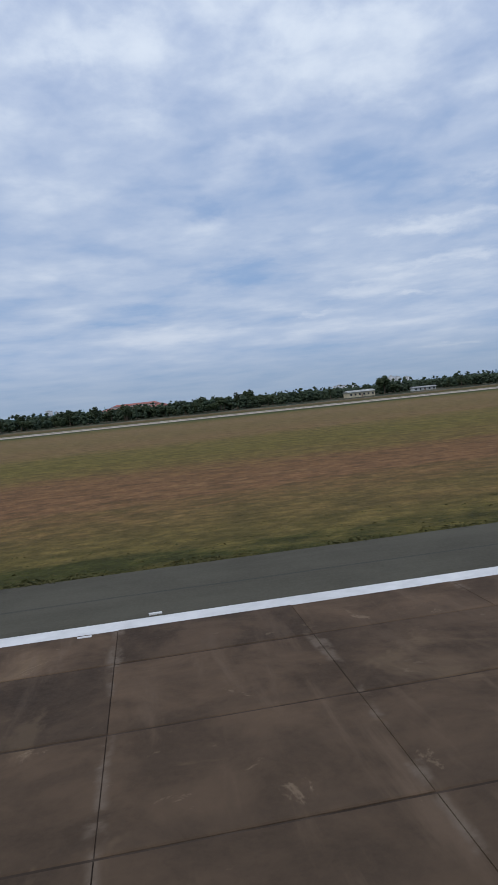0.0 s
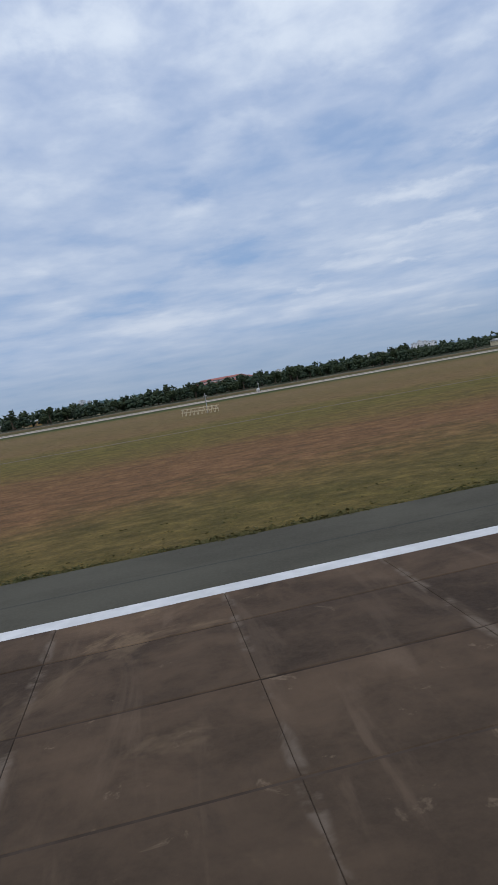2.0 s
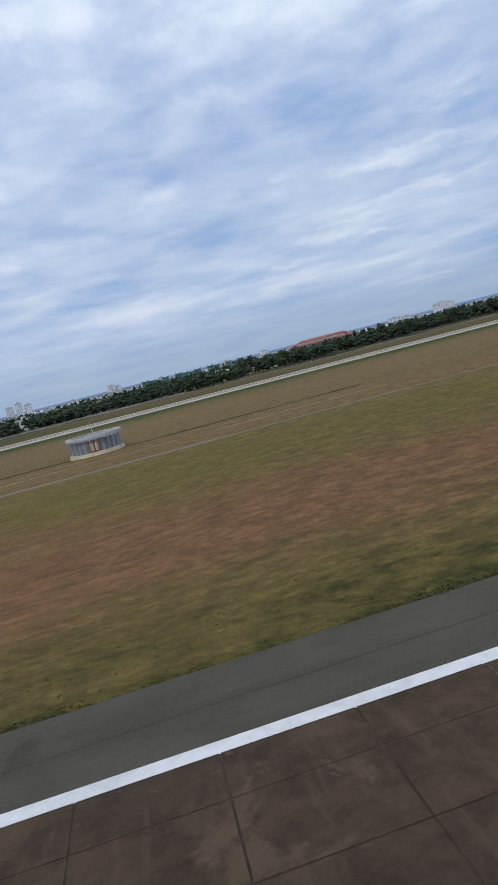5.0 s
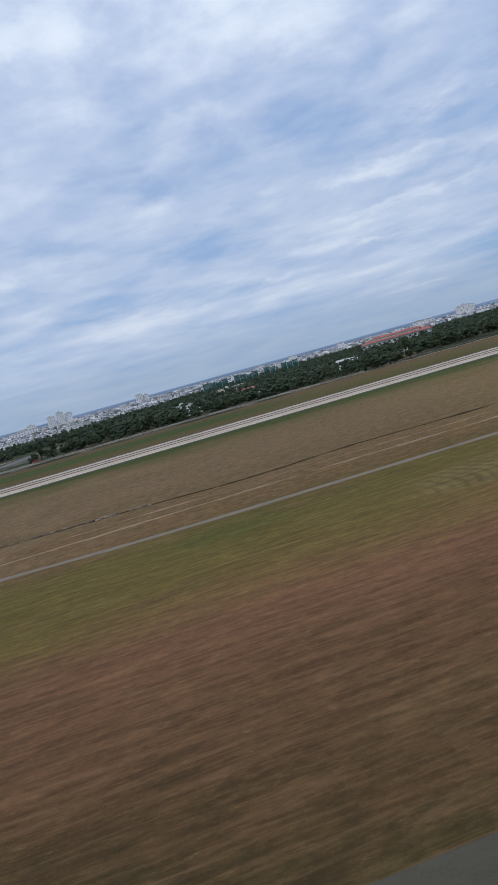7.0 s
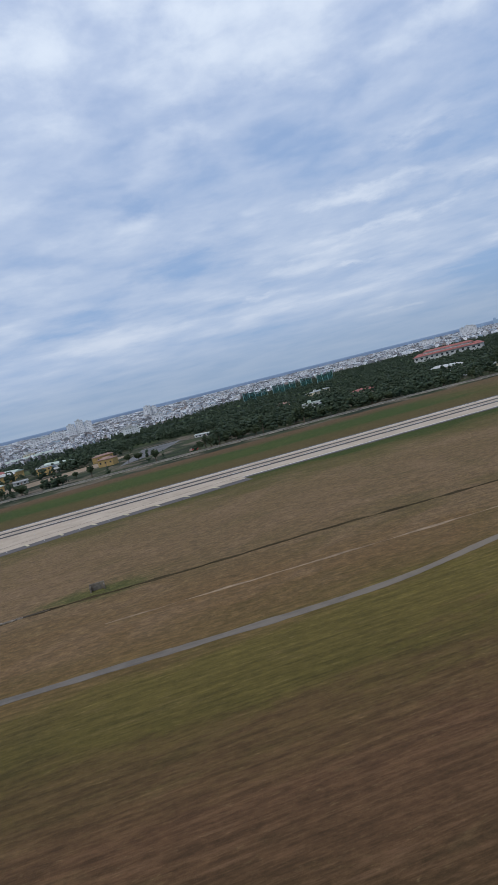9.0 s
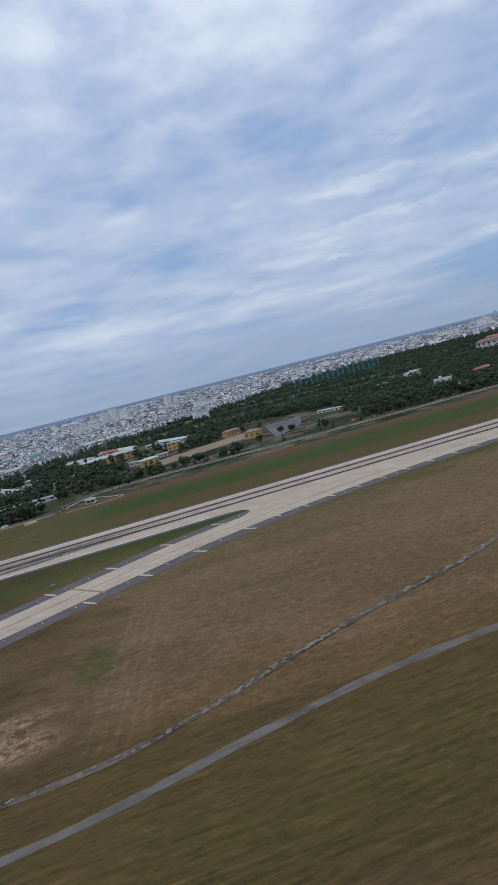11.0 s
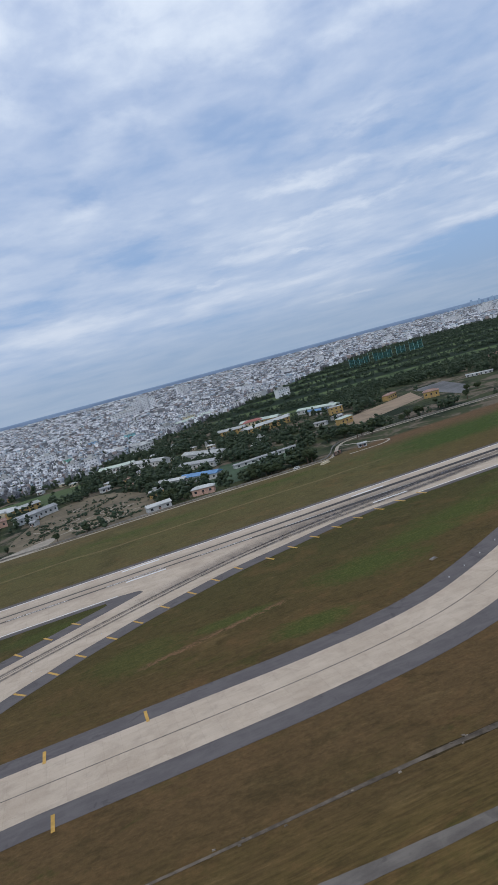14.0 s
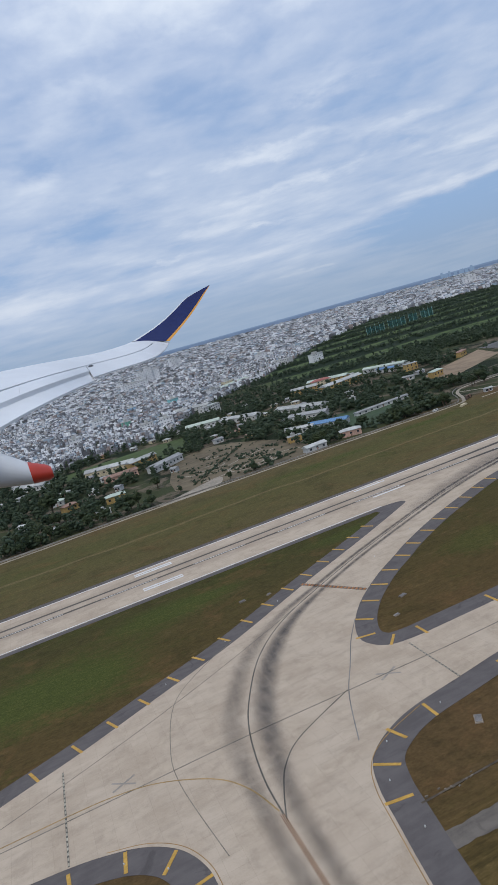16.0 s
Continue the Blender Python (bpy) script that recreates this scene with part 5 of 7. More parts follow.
# the front belt: single trees along the fence
placed, spots = 0, []
for x in np.arange(-632, 300, 2.2):
    for row in range(3):
        px, py = x + rng.uniform(-1.4, 1.4), np.interp(x, road_x, road_h) + 4.2 + row * 4.2 + rng.uniform(-1.6, 1.6) + (rng.uniform(0, 26) if rng.random() < 0.25 else 0)
        dense = 0.5 + 0.5 * math.sin(px * 0.043 + 1.2) + 0.35 * math.sin(px * 0.151)
        if -130 < px:
            dense += 0.9
            py += 30 + rng.uniform(0, 14)
        if 58 < px < 140 and py < 306:
            continue
        if rng.random() < 0.16 + 0.22 * dense and free(px, py) and placed < 292:
            k = int(rng.choice(6, p=(0.22, 0.2, 0.2, 0.1, 0.18, 0.10)))
            size = rng.uniform(0.75, 1.2) * ((1.08 if px < 50 else 0.8) + 0.35 * noise.noise(Vector((px * 0.03, 2.2, 0))) if px > -130 else 1.0)
            ob = copy_thing(KINDS[k], pose(px, py, 0, 0, 0, rng.uniform(0, 360)) @ Matrix.Scale(size, 4))
            ob.scale = (size,) * 3
            tagged(ob, KIND_LABEL[k], "tree", "trees behind the fence")
            placed += 1
            spots.append((px, py))
for x, y, k, size in ((112, 303, 0, 1.9), (86, 303, 3, 0.9), (119, 309, 4, 1.1), (-399, 268, 1, 0.95), (-396, 270, 0, 0.9), (-392, 268, 2, 0.9), (-592.1, 295.8, 0, 2.3), (-317.5, 305.2, 0, 0.9), (-313.1, 302.7, 4, 0.9), (-333.8, 282.1, 1, 0.9), (-340.7, 298.4, 2, 0.8)):
    ob = copy_thing(KINDS[k], pose(x, y, 0))
    ob.scale = (size,) * 3
    tagged(ob, KIND_LABEL[k], "tree", "trees behind the fence")
for k, ob in enumerate(KINDS):
    ob.matrix_basis = pose(-600 + 9.0 * k, 268 + 3 * (k % 2), 0)
    tagged(ob, KIND_LABEL[k], "tree", "trees behind the fence")


def wood(name, label, pts, per, lo, hi, leaves, big=1.0):
    """Many far trees joined into one wood."""
    pts = np.array(pts)
    n = len(pts)
    size = rng.uniform(0.6, 1.3, n) * big
    slim = rng.random(n) < 0.22
    c, s = [], []
    for i in range(per):
        a = rng.uniform(0, math.tau, n)
        r = rng.uniform(0.1, 1.35, n) * size * np.where(slim, 0.55, 1.0)
        h = rng.uniform(lo, hi, n) * size * (1 - 0.30 * (r / size / 1.35) ** 2) * np.where(slim, 1.35, 1.0)
        c.append(np.stack([pts[:, 0] + np.cos(a) * r, pts[:, 1] + np.sin(a) * r, h], -1))
        s.append(rng.uniform(0.50, 1.0, n) * size * np.where(slim, 0.75, 1.0))
    v, f = clumps(rng, np.concatenate(c), np.concatenate(s), leaves)
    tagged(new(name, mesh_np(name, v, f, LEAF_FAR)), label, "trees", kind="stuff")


near_pts, mid_pts = [], []
for _ in range(14000):
    x, y = rng.uniform(-640, 260), rng.uniform(248, 470)
    d = noise.noise(Vector((x * 0.022, y * 0.03, 3.3))) + 0.5 * noise.noise(Vector((x * 0.07, y * 0.08, 1.3)))
    lean = 0.26 if x < -545 else 0.22 if x > -330 or x < -440 else 0.08
    if y < 330 and x > -130:
        lean = 0.5
    if d + lean > -0.02 and free(x, y) and not (52 < x < 146 and y < 310) and (x < -130 or y > 284):
        near_pts.append((x, y))
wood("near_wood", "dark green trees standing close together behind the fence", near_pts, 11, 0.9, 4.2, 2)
for _ in range(24000):
    x, y = rng.uniform(-560, 420), rng.uniform(440, 1200)
    strip = math.sin(y * 0.062 + 0.012 * x + 1.1 * noise.noise(Vector((x * 0.006, y * 0.006, 7.7)))) + 0.9 * noise.noise(Vector((x * 0.02, y * 0.02, 5.1)))
    if strip > (0.02 if x > -400 else -0.6) and free(x, y):
        mid_pts.append((x, y))
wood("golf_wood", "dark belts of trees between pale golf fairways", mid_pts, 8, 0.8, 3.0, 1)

# tufts along the near shoulder and in the first metres of grass
n = 42000
bx = rng.uniform(-215, 14, n)
edge = rng.random(n) < 0.9
by = np.where(edge, GRASS_EDGE - 0.10 + np.abs(rng.normal(0, 0.22, n)), GRASS_EDGE + rng.uniform(0, 1, n) ** 2 * 4)
swell = np.array([0.62 + 0.75 * noise.noise(Vector((q * 0.55, 0.3, 0))) + 0.35 * noise.noise(Vector((q * 2.1, 4.3, 0))) for q in bx])
hgt = np.where(edge, rng.uniform(0.014, 0.050, n) * np.clip(swell, 0.25, 1.4), rng.uniform(0.010, 0.035, n))
tri = []
for k in range(3):
    a = rng.uniform(0, math.tau, n)
    lean = rng.uniform(0.2, 0.9, n) * hgt
    w = rng.uniform(0.03, 0.07, n) * (1 + by * 0.02)
    base = np.stack([bx + rng.normal(0, 0.05, n), by + rng.normal(0, 0.04, n), np.full(n, -0.01)], -1)
    side = np.stack([-np.sin(a) * w, np.cos(a) * w, 0 * a], -1)
    tip = base + np.stack([np.cos(a) * lean, np.sin(a) * lean, hgt], -1)
    tri.append(np.stack([base - side, base + side, tip], 1))
v = np.concatenate(tri).reshape(-1, 3)
tagged(new("grass_tufts", mesh_np("grass_tufts", v, np.arange(len(v)).reshape(-1, 3), BLADE)), "dry and green grass tufts along the shoulder", "grass", kind="stuff")

# ---- buildings behind the fence ----
MATS = {"WALL_CREAM": WALL_CREAM, "WALL_YELLOW": WALL_YELLOW, "WALL_PINK": WALL_PINK, "WALL_WHITE": WALL_WHITE, "ROOF_WHITE": ROOF_WHITE, "ROOF_RUST": ROOF_RUST, "ROOF_GREY": ROOF_GREY,
        "ROOF_GREEN": ROOF_GREEN, "ROOF_RED": ROOF_RED, "ROOF_BLUE": ROOF_BLUE}
PANE = Shape().box(-0.45, 0.45, -0.03, 0.05, -0.42, 0.42).mesh("window", GLASS_DARK)


def house(a, b, deep, tall, wall, roof, form, label, name="house"):
    """A house from the two ends of its front wall: walls, roof with eaves, windows, and a door."""
    turn = math.atan2(b[1] - a[1], b[0] - a[0])
    long_ = math.hypot(b[0] - a[0], b[1] - a[1])
    top = new(name)
    top.matrix_basis = pose(a[0], a[1], 0, 0, 0, math.degrees(turn))
    tagged(top, label, "building")
    part("wall", Shape().box(0, long_, 0, deep, -0.1, tall), MATS[wall], top)
    e, rise = 0.35, min(deep * 0.24, 1.5)
    s = Shape()
    if form == "flat":
        s.box(-0.2, long_ + 0.2, -0.2, deep + 0.2, tall, tall + 0.25)
        s.box(long_ * 0.3, long_ * 0.3 + 1.6, deep * 0.4, deep * 0.4 + 1.6, tall + 0.25, tall + 1.3)
    else:
        in_ = deep * 0.45 if form == "hip" else -e
        lo = [(-e, -e), (long_ + e, -e), (long_ + e, deep + e), (-e, deep + e)]
        ridge = [(in_, deep / 2), (long_ - in_, deep / 2)]
        v = [(*p, tall + 0.02) for p in lo] + [(*p, tall + rise) for p in ridge] + [(*p, tall + 0.14) for p in lo]
        s.add(v, [(6, 7, 5, 4), (8, 9, 4, 5), (7, 8, 5), (9, 6, 4), (0, 1, 7, 6), (1, 2, 8, 7), (2, 3, 9, 8), (3, 0, 6, 9), (3, 2, 1, 0)])
    part("roof", s, MATS[roof], top)
    floors = max(1, int(tall // 1.7))
    count = max(2, min(9, int(long_ / 2.4)))
    for fl in range(floors):
        for i in range(count):
            part("window", PANE, GLASS_DARK, top).location = ((i + 0.5) * long_ / count, -0.03, (fl + 0.56) * tall / floors)
    part("door", Shape().box(long_ * 0.5 - 0.3, long_ * 0.5 + 0.3, -0.07, 0.05, 0, 1.05), ROOF_RUST, top)
    return top


for a, b, deep, tall, wall, roof, form, label in HOUSES:
    if any(inside((a[0] + b[0]) / 2, (a[1] + b[1]) / 2, p) for p in FIELDS) and deep < 4.7 and label.endswith('among trees'):
        continue
    house(a, b, deep, tall, wall, roof, form, label)
# fields and yards
tagged(sheet("sports_field", spline(FIELDS[0], 3, True), 0.018, plain("sports_turf", (0.055, 0.085, 0.045), 0.95, 0.25, 0.3)), "green sports field among barracks", "field", kind="structure")
tagged(sheet("meadow", spline(FIELDS[1], 3, True), 0.018, plain("bright_meadow", (0.062, 0.088, 0.030), 0.95, 0.25, 0.2)), "bright green meadow before the town", "field", kind="structure")
tagged(sheet("garden_ground", spline(FIELDS[2], 3, True), 0.018, plain("brown_garden_soil", (0.145, 0.115, 0.072), 0.95, 0.3, 0.25)), "brown park ground with pale paths", "park", kind="structure")
tagged(sheet("paved_lot", FIELDS[3], 0.018, plain("grey_lot", (0.125, 0.122, 0.118), 0.9, 0.35, 0.4)), "grey paved lot beside the perimeter road", "lot", kind="structure")
tagged(sheet("sandy_yard", FIELDS[4], 0.018, plain("sandy_yard_soil", (0.24, 0.175, 0.115), 0.95, 0.3, 0.15)), "long brown sandy yard behind trees", "yard", kind="structure")
for cx, cy, r, rest_ in ((-511, 266, 3.0, 13), (-511, 266, 5.2, 13), (-511, 266, 7.6, 12), (-500, 284, 3.4, 11), (-500, 284, 6.4, 9), (-524, 286, 4.0, 12), (-524, 286, 8.4, 8), (-512, 310, 5.0, 10), (-498, 264, 5.0, 9), (-530, 268, 6.0, 9)):
    ring = [(cx + r * 1.5 * math.cos(i * math.tau / 14 + cy), cy + r * math.sin(i * math.tau / 14 + cy)) for i in range(rest_)]
    tagged(band("garden_path", spline(ring, 4), 0.03, SAND, 0.32, -0.32), "pale curved garden path in the park", "path", kind="structure")
pts = [(rng.uniform(-546, -488), rng.uniform(252, 336)) for _ in range(110)]
for cx, cy, r, n in ((-511, 266, 4.1, 26), (-511, 266, 6.4, 40), (-500, 284, 4.9, 30), (-500, 284, 7.6, 40), (-524, 286, 6.2, 34), (-524, 286, 9.8, 46), (-512, 310, 6.6, 34), (-498, 264, 3.6, 20), (-530, 268, 4.6, 24)):
    pts += [(cx + (r + rng.normal(0, 0.15)) * 1.5 * math.cos(a), cy + r * math.sin(a)) for a in rng.uniform(0, 5.0, n)]
pts += [(-541 + 0.52 * k + rng.normal(0, 0.3), 258 + 0.72 * k + rng.normal(0, 0.3)) for k in range(80)]
pts += [(-520 + 0.42 * k + rng.normal(0, 0.3), 252 + 0.12 * k + rng.normal(0, 0.3)) for k in range(60)]
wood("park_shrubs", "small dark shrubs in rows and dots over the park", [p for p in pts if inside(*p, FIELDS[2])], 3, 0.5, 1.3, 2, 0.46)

# ---- the town ----
def boxes(cx, cy, w, d, h, turn, z0=0.0):
    """Many boxes without floors, as corners and quads."""
    n = len(cx)
    sx, sy = np.array((-0.5, 0.5, 0.5, -0.5)), np.array((-0.5, -0.5, 0.5, 0.5))
    lx, ly = w[:, None] * sx, d[:, None] * sy
    c, s = np.cos(turn)[:, None], np.sin(turn)[:, None]
    x, y = cx[:, None] + lx * c - ly * s, cy[:, None] + lx * s + ly * c
    zl, zh = np.broadcast_to(np.asarray(z0, float), n)[:, None] * np.ones(4), (np.asarray(z0) + h)[:, None] * np.ones(4)
    v = np.concatenate([np.stack([x, y, zl], -1), np.stack([x, y, zh], -1)], 1).reshape(-1, 3)
    f = np.array([(4, 5, 6, 7), (0, 1, 5, 4), (1, 2, 6, 5), (2, 3, 7, 6), (3, 0, 4, 7)])
    return v, (f[None] + (np.arange(n) * 8)[:, None, None]).reshape(-1, 4)


def joined(lots):
    vs, fs, n = [], [], 0
    for v, f in lots:
        vs.append(v), fs.append(f + n)
        n += len(v)
    return np.concatenate(vs), np.concatenate(fs)


def quarter(x0, x1, y0, y1, pw, pd, hlo, hhi, keep):
    """House plots in rows, each quarter of the town turned its own way."""
    gx, gy = np.meshgrid(np.arange(x0, x1, pw), np.arange(y0, y1, pd))
    gx, gy = gx.ravel() + rng.uniform(-0.1, 0.1, gx.size) * pw, gy.ravel() + rng.uniform(-0.12, 0.12, gx.size) * pd
    block = np.floor(gx / 70).astype(int) * 31 + np.floor(gy / 90).astype(int) * 17
    turn = np.sin(block * 12.9898) * 0.42 + rng.normal(0, 0.10, gx.size)
    ox, oy = (np.floor(gx / 70) + 0.5) * 70, (np.floor(gy / 90) + 0.5) * 90
    dx, dy = gx - ox, gy - oy
    x, y = ox + dx * np.cos(turn) - dy * np.sin(turn), oy + dx * np.sin(turn) + dy * np.cos(turn)
    lane = (np.floor(gx / pw).astype(int) % 9 == 0) | (np.floor(gy / pd).astype(int) % 5 == 0) & (rng.random(gx.size) < 0.8)
    ok = (rng.random(gx.size) < keep) & ~lane & (y > np.interp(x, TOWN_X, TOWN_Y) + 3)
    ok &= (x > -660 - 0.22 * y) & (x < -560 + 1.05 * y) & (y < y1 + 40)
    x, y, turn = x[ok], y[ok], turn[ok]
    n = len(x)
    h = hlo + (hhi - hlo) * rng.beta(2, 2.6, n)
    return x, y, pw * rng.uniform(0.80, 0.99, n), pd * rng.uniform(0.62, 0.95, n), h, turn


town_edge = [(x, y) for x, y in zip(TOWN_X, TOWN_Y)]
tagged(sheet("town_ground", town_edge + [(4400, 4300), (-2100, 4300)], 0.02, plain("grey_town_streets", (0.06, 0.06, 0.063), 0.9, 0.3, 0.15)), "grey streets between the town houses", "street", kind="structure")
lots, panes = [], []
for zone, (args, windows) in enumerate((((-720, 340, 420, 960, 2.7, 5.0, 1.6, 5.6, 0.90), True), ((-900, 1100, 960, 1650, 6.0, 9.5, 2.4, 9.0, 0.92), False), ((-1200, 2000, 1650, 2750, 11, 15, 2.6, 8.6, 0.85), False), ((-1500, 3600, 2750, 3700, 17, 22, 3, 11, 0.85), False), ((-1700, 4000, 3700, 4240, 26, 30, 4, 14, 0.8), False))):
    x, y, w, d, h, turn = quarter(*args)
    lots.append(boxes(x, y, w, d, h, turn))
    # stair heads, tanks and sheds on the roofs
    k = rng.random(len(x)) < 0.6
    lots.append(boxes(x[k] + rng.uniform(-0.2, 0.2, k.sum()) * w[k], y[k] + rng.uniform(-0.25, 0.25, k.sum()) * d[k], w[k] * rng.uniform(0.3, 0.7, k.sum()), d[k] * rng.uniform(0.2, 0.5, k.sum()),
                      rng.uniform(0.5, 1.5, k.sum()), turn[k], h[k] - 0.02))
    if windows:
        for fl in range(4):
            for side in (-0.24, 0.24):
                k = (h > 1.3 * (fl + 1)) & (rng.random(len(x)) < 0.8) & (y < 640)
                lx, ly = side * w[k], -d[k] / 2
                px, py = x[k] + lx * np.cos(turn[k]) - ly * np.sin(turn[k]), y[k] + lx * np.sin(turn[k]) + ly * np.cos(turn[k])
                panes.append(boxes(px, py, w[k] * 0.3, np.full(k.sum(), 0.10), np.full(k.sum(), 0.66), turn[k], np.full(k.sum(), 0.45 + 1.3 * fl)))
v, f = joined(lots)
tagged(new("town_houses", mesh_np("town_houses", v, f, TOWN)), "dense white and grey flat roofed town houses", "houses", kind="stuff")
v, f = joined(panes)
tagged(new("town_windows", mesh_np("town_windows", v, f, TOWN_WINDOW)), "dark windows of the near town houses", "windows", kind="stuff")
pts = np.stack([rng.uniform(-700, 900, 2600), rng.uniform(440, 1900, 2600)], -1)
pts = [p for p in pts if p[1] > np.interp(p[0], TOWN_X, TOWN_Y) + 4]
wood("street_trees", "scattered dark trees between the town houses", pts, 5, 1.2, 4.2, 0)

# blocks of flats standing over the town
GLASS_GREY = plain("greyish_window_glass", (0.14, 0.155, 0.175), 0.25, 0.3, 1.0, spec=0.5)
PANE_TOWER = Shape().box(-0.5, 0.5, -0.05, 0.06, -0.5, 0.5).mesh("window", GLASS_GREY)
PANE_BIG = Shape().box(-0.5, 0.5, -0.05, 0.06, -0.5, 0.5).mesh("window", GLASS_DARK)


TOWER_WHITE = plain("white_tower_render", (0.68, 0.68, 0.68), 0.8, 0.12, 0.5)


def tower(x, y, wide, deep, tall, turn, label, cols, floors, wall=None):
    wall = wall or TOWER_WHITE
    top = new("apartment_block")
    top.matrix_basis = pose(x, y, 0, 0, 0, turn)
    tagged(top, label, "building")
    part("wall", Shape().box(-wide / 2, wide / 2, -deep / 2, deep / 2, -0.1, tall), wall, top)
    part("roof", Shape().box(-wide / 2 - 0.3, wide / 2 + 0.3, -deep / 2 - 0.3, deep / 2 + 0.3, tall, tall + 0.5).box(-wide * 0.2, wide * 0.1, -deep * 0.3, deep * 0.3, tall + 0.5, tall + 2.4), ROOF_WHITE, top)
    for i in range(cols):
        for j in range(floors):
            ob = part("window", PANE_TOWER, GLASS_GREY, top)
            ob.location = (-wide / 2 + (i + 0.5) * wide / cols, -deep / 2 - 0.06, (j + 0.6) * tall / floors)
            ob.scale = (wide / cols * 0.42, 1, tall / floors * 0.34)


for x, y, wide, deep, tall, turn, cols, floors in (
        (-376, 1200, 13, 9, 25, 10, 4, 9), (-361, 1205, 12, 9, 29, 10, 4, 10), (-347, 1212, 12, 9, 24, 10, 4, 9), (-410, 1090, 44, 9, 14, 8, 10, 5), (-398, 1102, 14, 8, 19, 8, 4, 6),
        (-212, 1640, 16, 12, 26, 5, 4, 9), (-196, 1646, 12, 10, 22, 5, 4, 8), (440, 1465, 30, 14, 17, -10, 8, 6), (476, 1480, 14, 12, 16, -10, 4, 6), (560, 1500, 13, 10, 24, -12, 4, 9), (576, 1504, 13, 10, 27, -12, 4, 9),
        (592, 1510, 13, 10, 25, -12, 4, 9), (660, 1620, 16, 12, 24, -12, 4, 8), (-300, 640, 14, 7, 8, 15, 6, 4), (-425, 600, 12, 7, 7, 20, 5, 4), (-500, 470, 9, 6, 8, -18, 4, 4), (-512, 480, 8, 6, 7, -18, 4, 4),
        (-560, 520, 9, 6, 8, 0, 4, 4), (-530, 620, 10, 7, 9, 12, 4, 4), (-250, 930, 14, 9, 10, 10, 5, 5), (-120, 1120, 14, 9, 12, 0, 5, 5), (20, 1300, 16, 10, 14, 0, 5, 5), (120, 1420, 18, 10, 16, -5, 6, 5), (200, 1330, 12, 9, 16, 0, 4, 6)):
    tower(x, y, wide, deep, tall, turn, "pale block of flats with rows of windows over the town", cols, floors)
tower(-455, 640, 9, 6, 6.5, 12, "turquoise painted house in the dense town", 4, 3, plain("turquoise_render", (0.22, 0.48, 0.50), 0.8, 0.15))
tower(-515, 560, 7, 6, 5.5, 0, "green painted house at the town edge", 3, 3, plain("green_render", (0.16, 0.42, 0.32), 0.8, 0.15))
tower(-487, 690, 8, 7, 6.0, 5, "pale blue painted house in the dense town", 3, 3, plain("pale_blue_render", (0.28, 0.44, 0.60), 0.8, 0.15))
tower(-395, 650, 10, 8, 7.0, 12, "cream painted block in the dense town", 4, 3, WALL_CREAM)

# the long red roofed hall above the wood
hall = new("red_roofed_hall")
hall.matrix_basis = pose(-33, 588, 0, 0, 0, -38)
tagged(hall, "long white hall with a red tile roof above the trees", "building")
part("wall", Shape().box(0, 62, 0, 14, -0.1, 6.4), WALL_WHITE, hall)
part("roof", Shape().add([(-1, -1, 6.4), (63, -1, 6.4), (63, 15, 6.4), (-1, 15, 6.4), (4, 7, 9.0), (58, 7, 9.0)], [(0, 1, 5, 4), (2, 3, 4, 5), (1, 2, 5), (3, 0, 4), (3, 2, 1, 0)]), ROOF_RED, hall, "red tile roof")
part("clerestory", Shape().box(9, 53, 3.6, 10.4, 6.4, 9.3), WALL_WHITE, hall)
part("upper_roof", Shape().add([(8, 3, 9.3), (54, 3, 9.3), (54, 11, 9.3), (8, 11, 9.3), (11, 7, 10.9), (51, 7, 10.9)], [(0, 1, 5, 4), (2, 3, 4, 5), (1, 2, 5), (3, 0, 4), (3, 2, 1, 0)]), ROOF_RED, hall)
for i in range(13):
    ob = part("window", PANE_BIG, GLASS_DARK, hall)
    ob.location, ob.scale = (2.5 + i * 4.7, -0.06, 4.4), (2.2, 1, 1.5)

# driving range: tall posts with green netting
net = new("driving_range_net")
tagged(net, "tall pale posts with sagging green netting at the golf range", "net fence")
a, b = Vector((-160, 776, 0)), Vector((-34, 812, 0))
post = Shape().tube((0, 0, -0.2), (0, 0, 13), 0.30, 0.20, 6).mesh("post", plain("pale_green_post", (0.30, 0.46, 0.44), 0.6))
for i in range(17):
    p = a + (b - a) * (i / 16)
    part("post", post, METAL, net).location = p
    if i < 16 and i not in (4, 9, 12):
        q = a + (b - a) * ((i + 1) / 16)
        hi = 11.5 - (i * 37 % 5) * 0.5
        n_ = Vector((-(q - p).y, (q - p).x, 0)).normalized() * 0.03
        sag = [p + (q - p) * (k / 6) + Vector((0, 0, hi - 0.9 * math.sin(math.pi * k / 6))) for k in range(7)]
        foot = [p + (q - p) * (k / 6) + Vector((0, 0, 0.3)) for k in range(7)]
        v = [w + d for d in (n_, -n_) for w in foot + sag]
        s = Shape().add(v, [f for k in range(6) for f in ((k, k + 1, k + 8, k + 7), (15 + k, 14 + k, 21 + k, 22 + k))])
        part("netting", s, NET_GREEN, net)

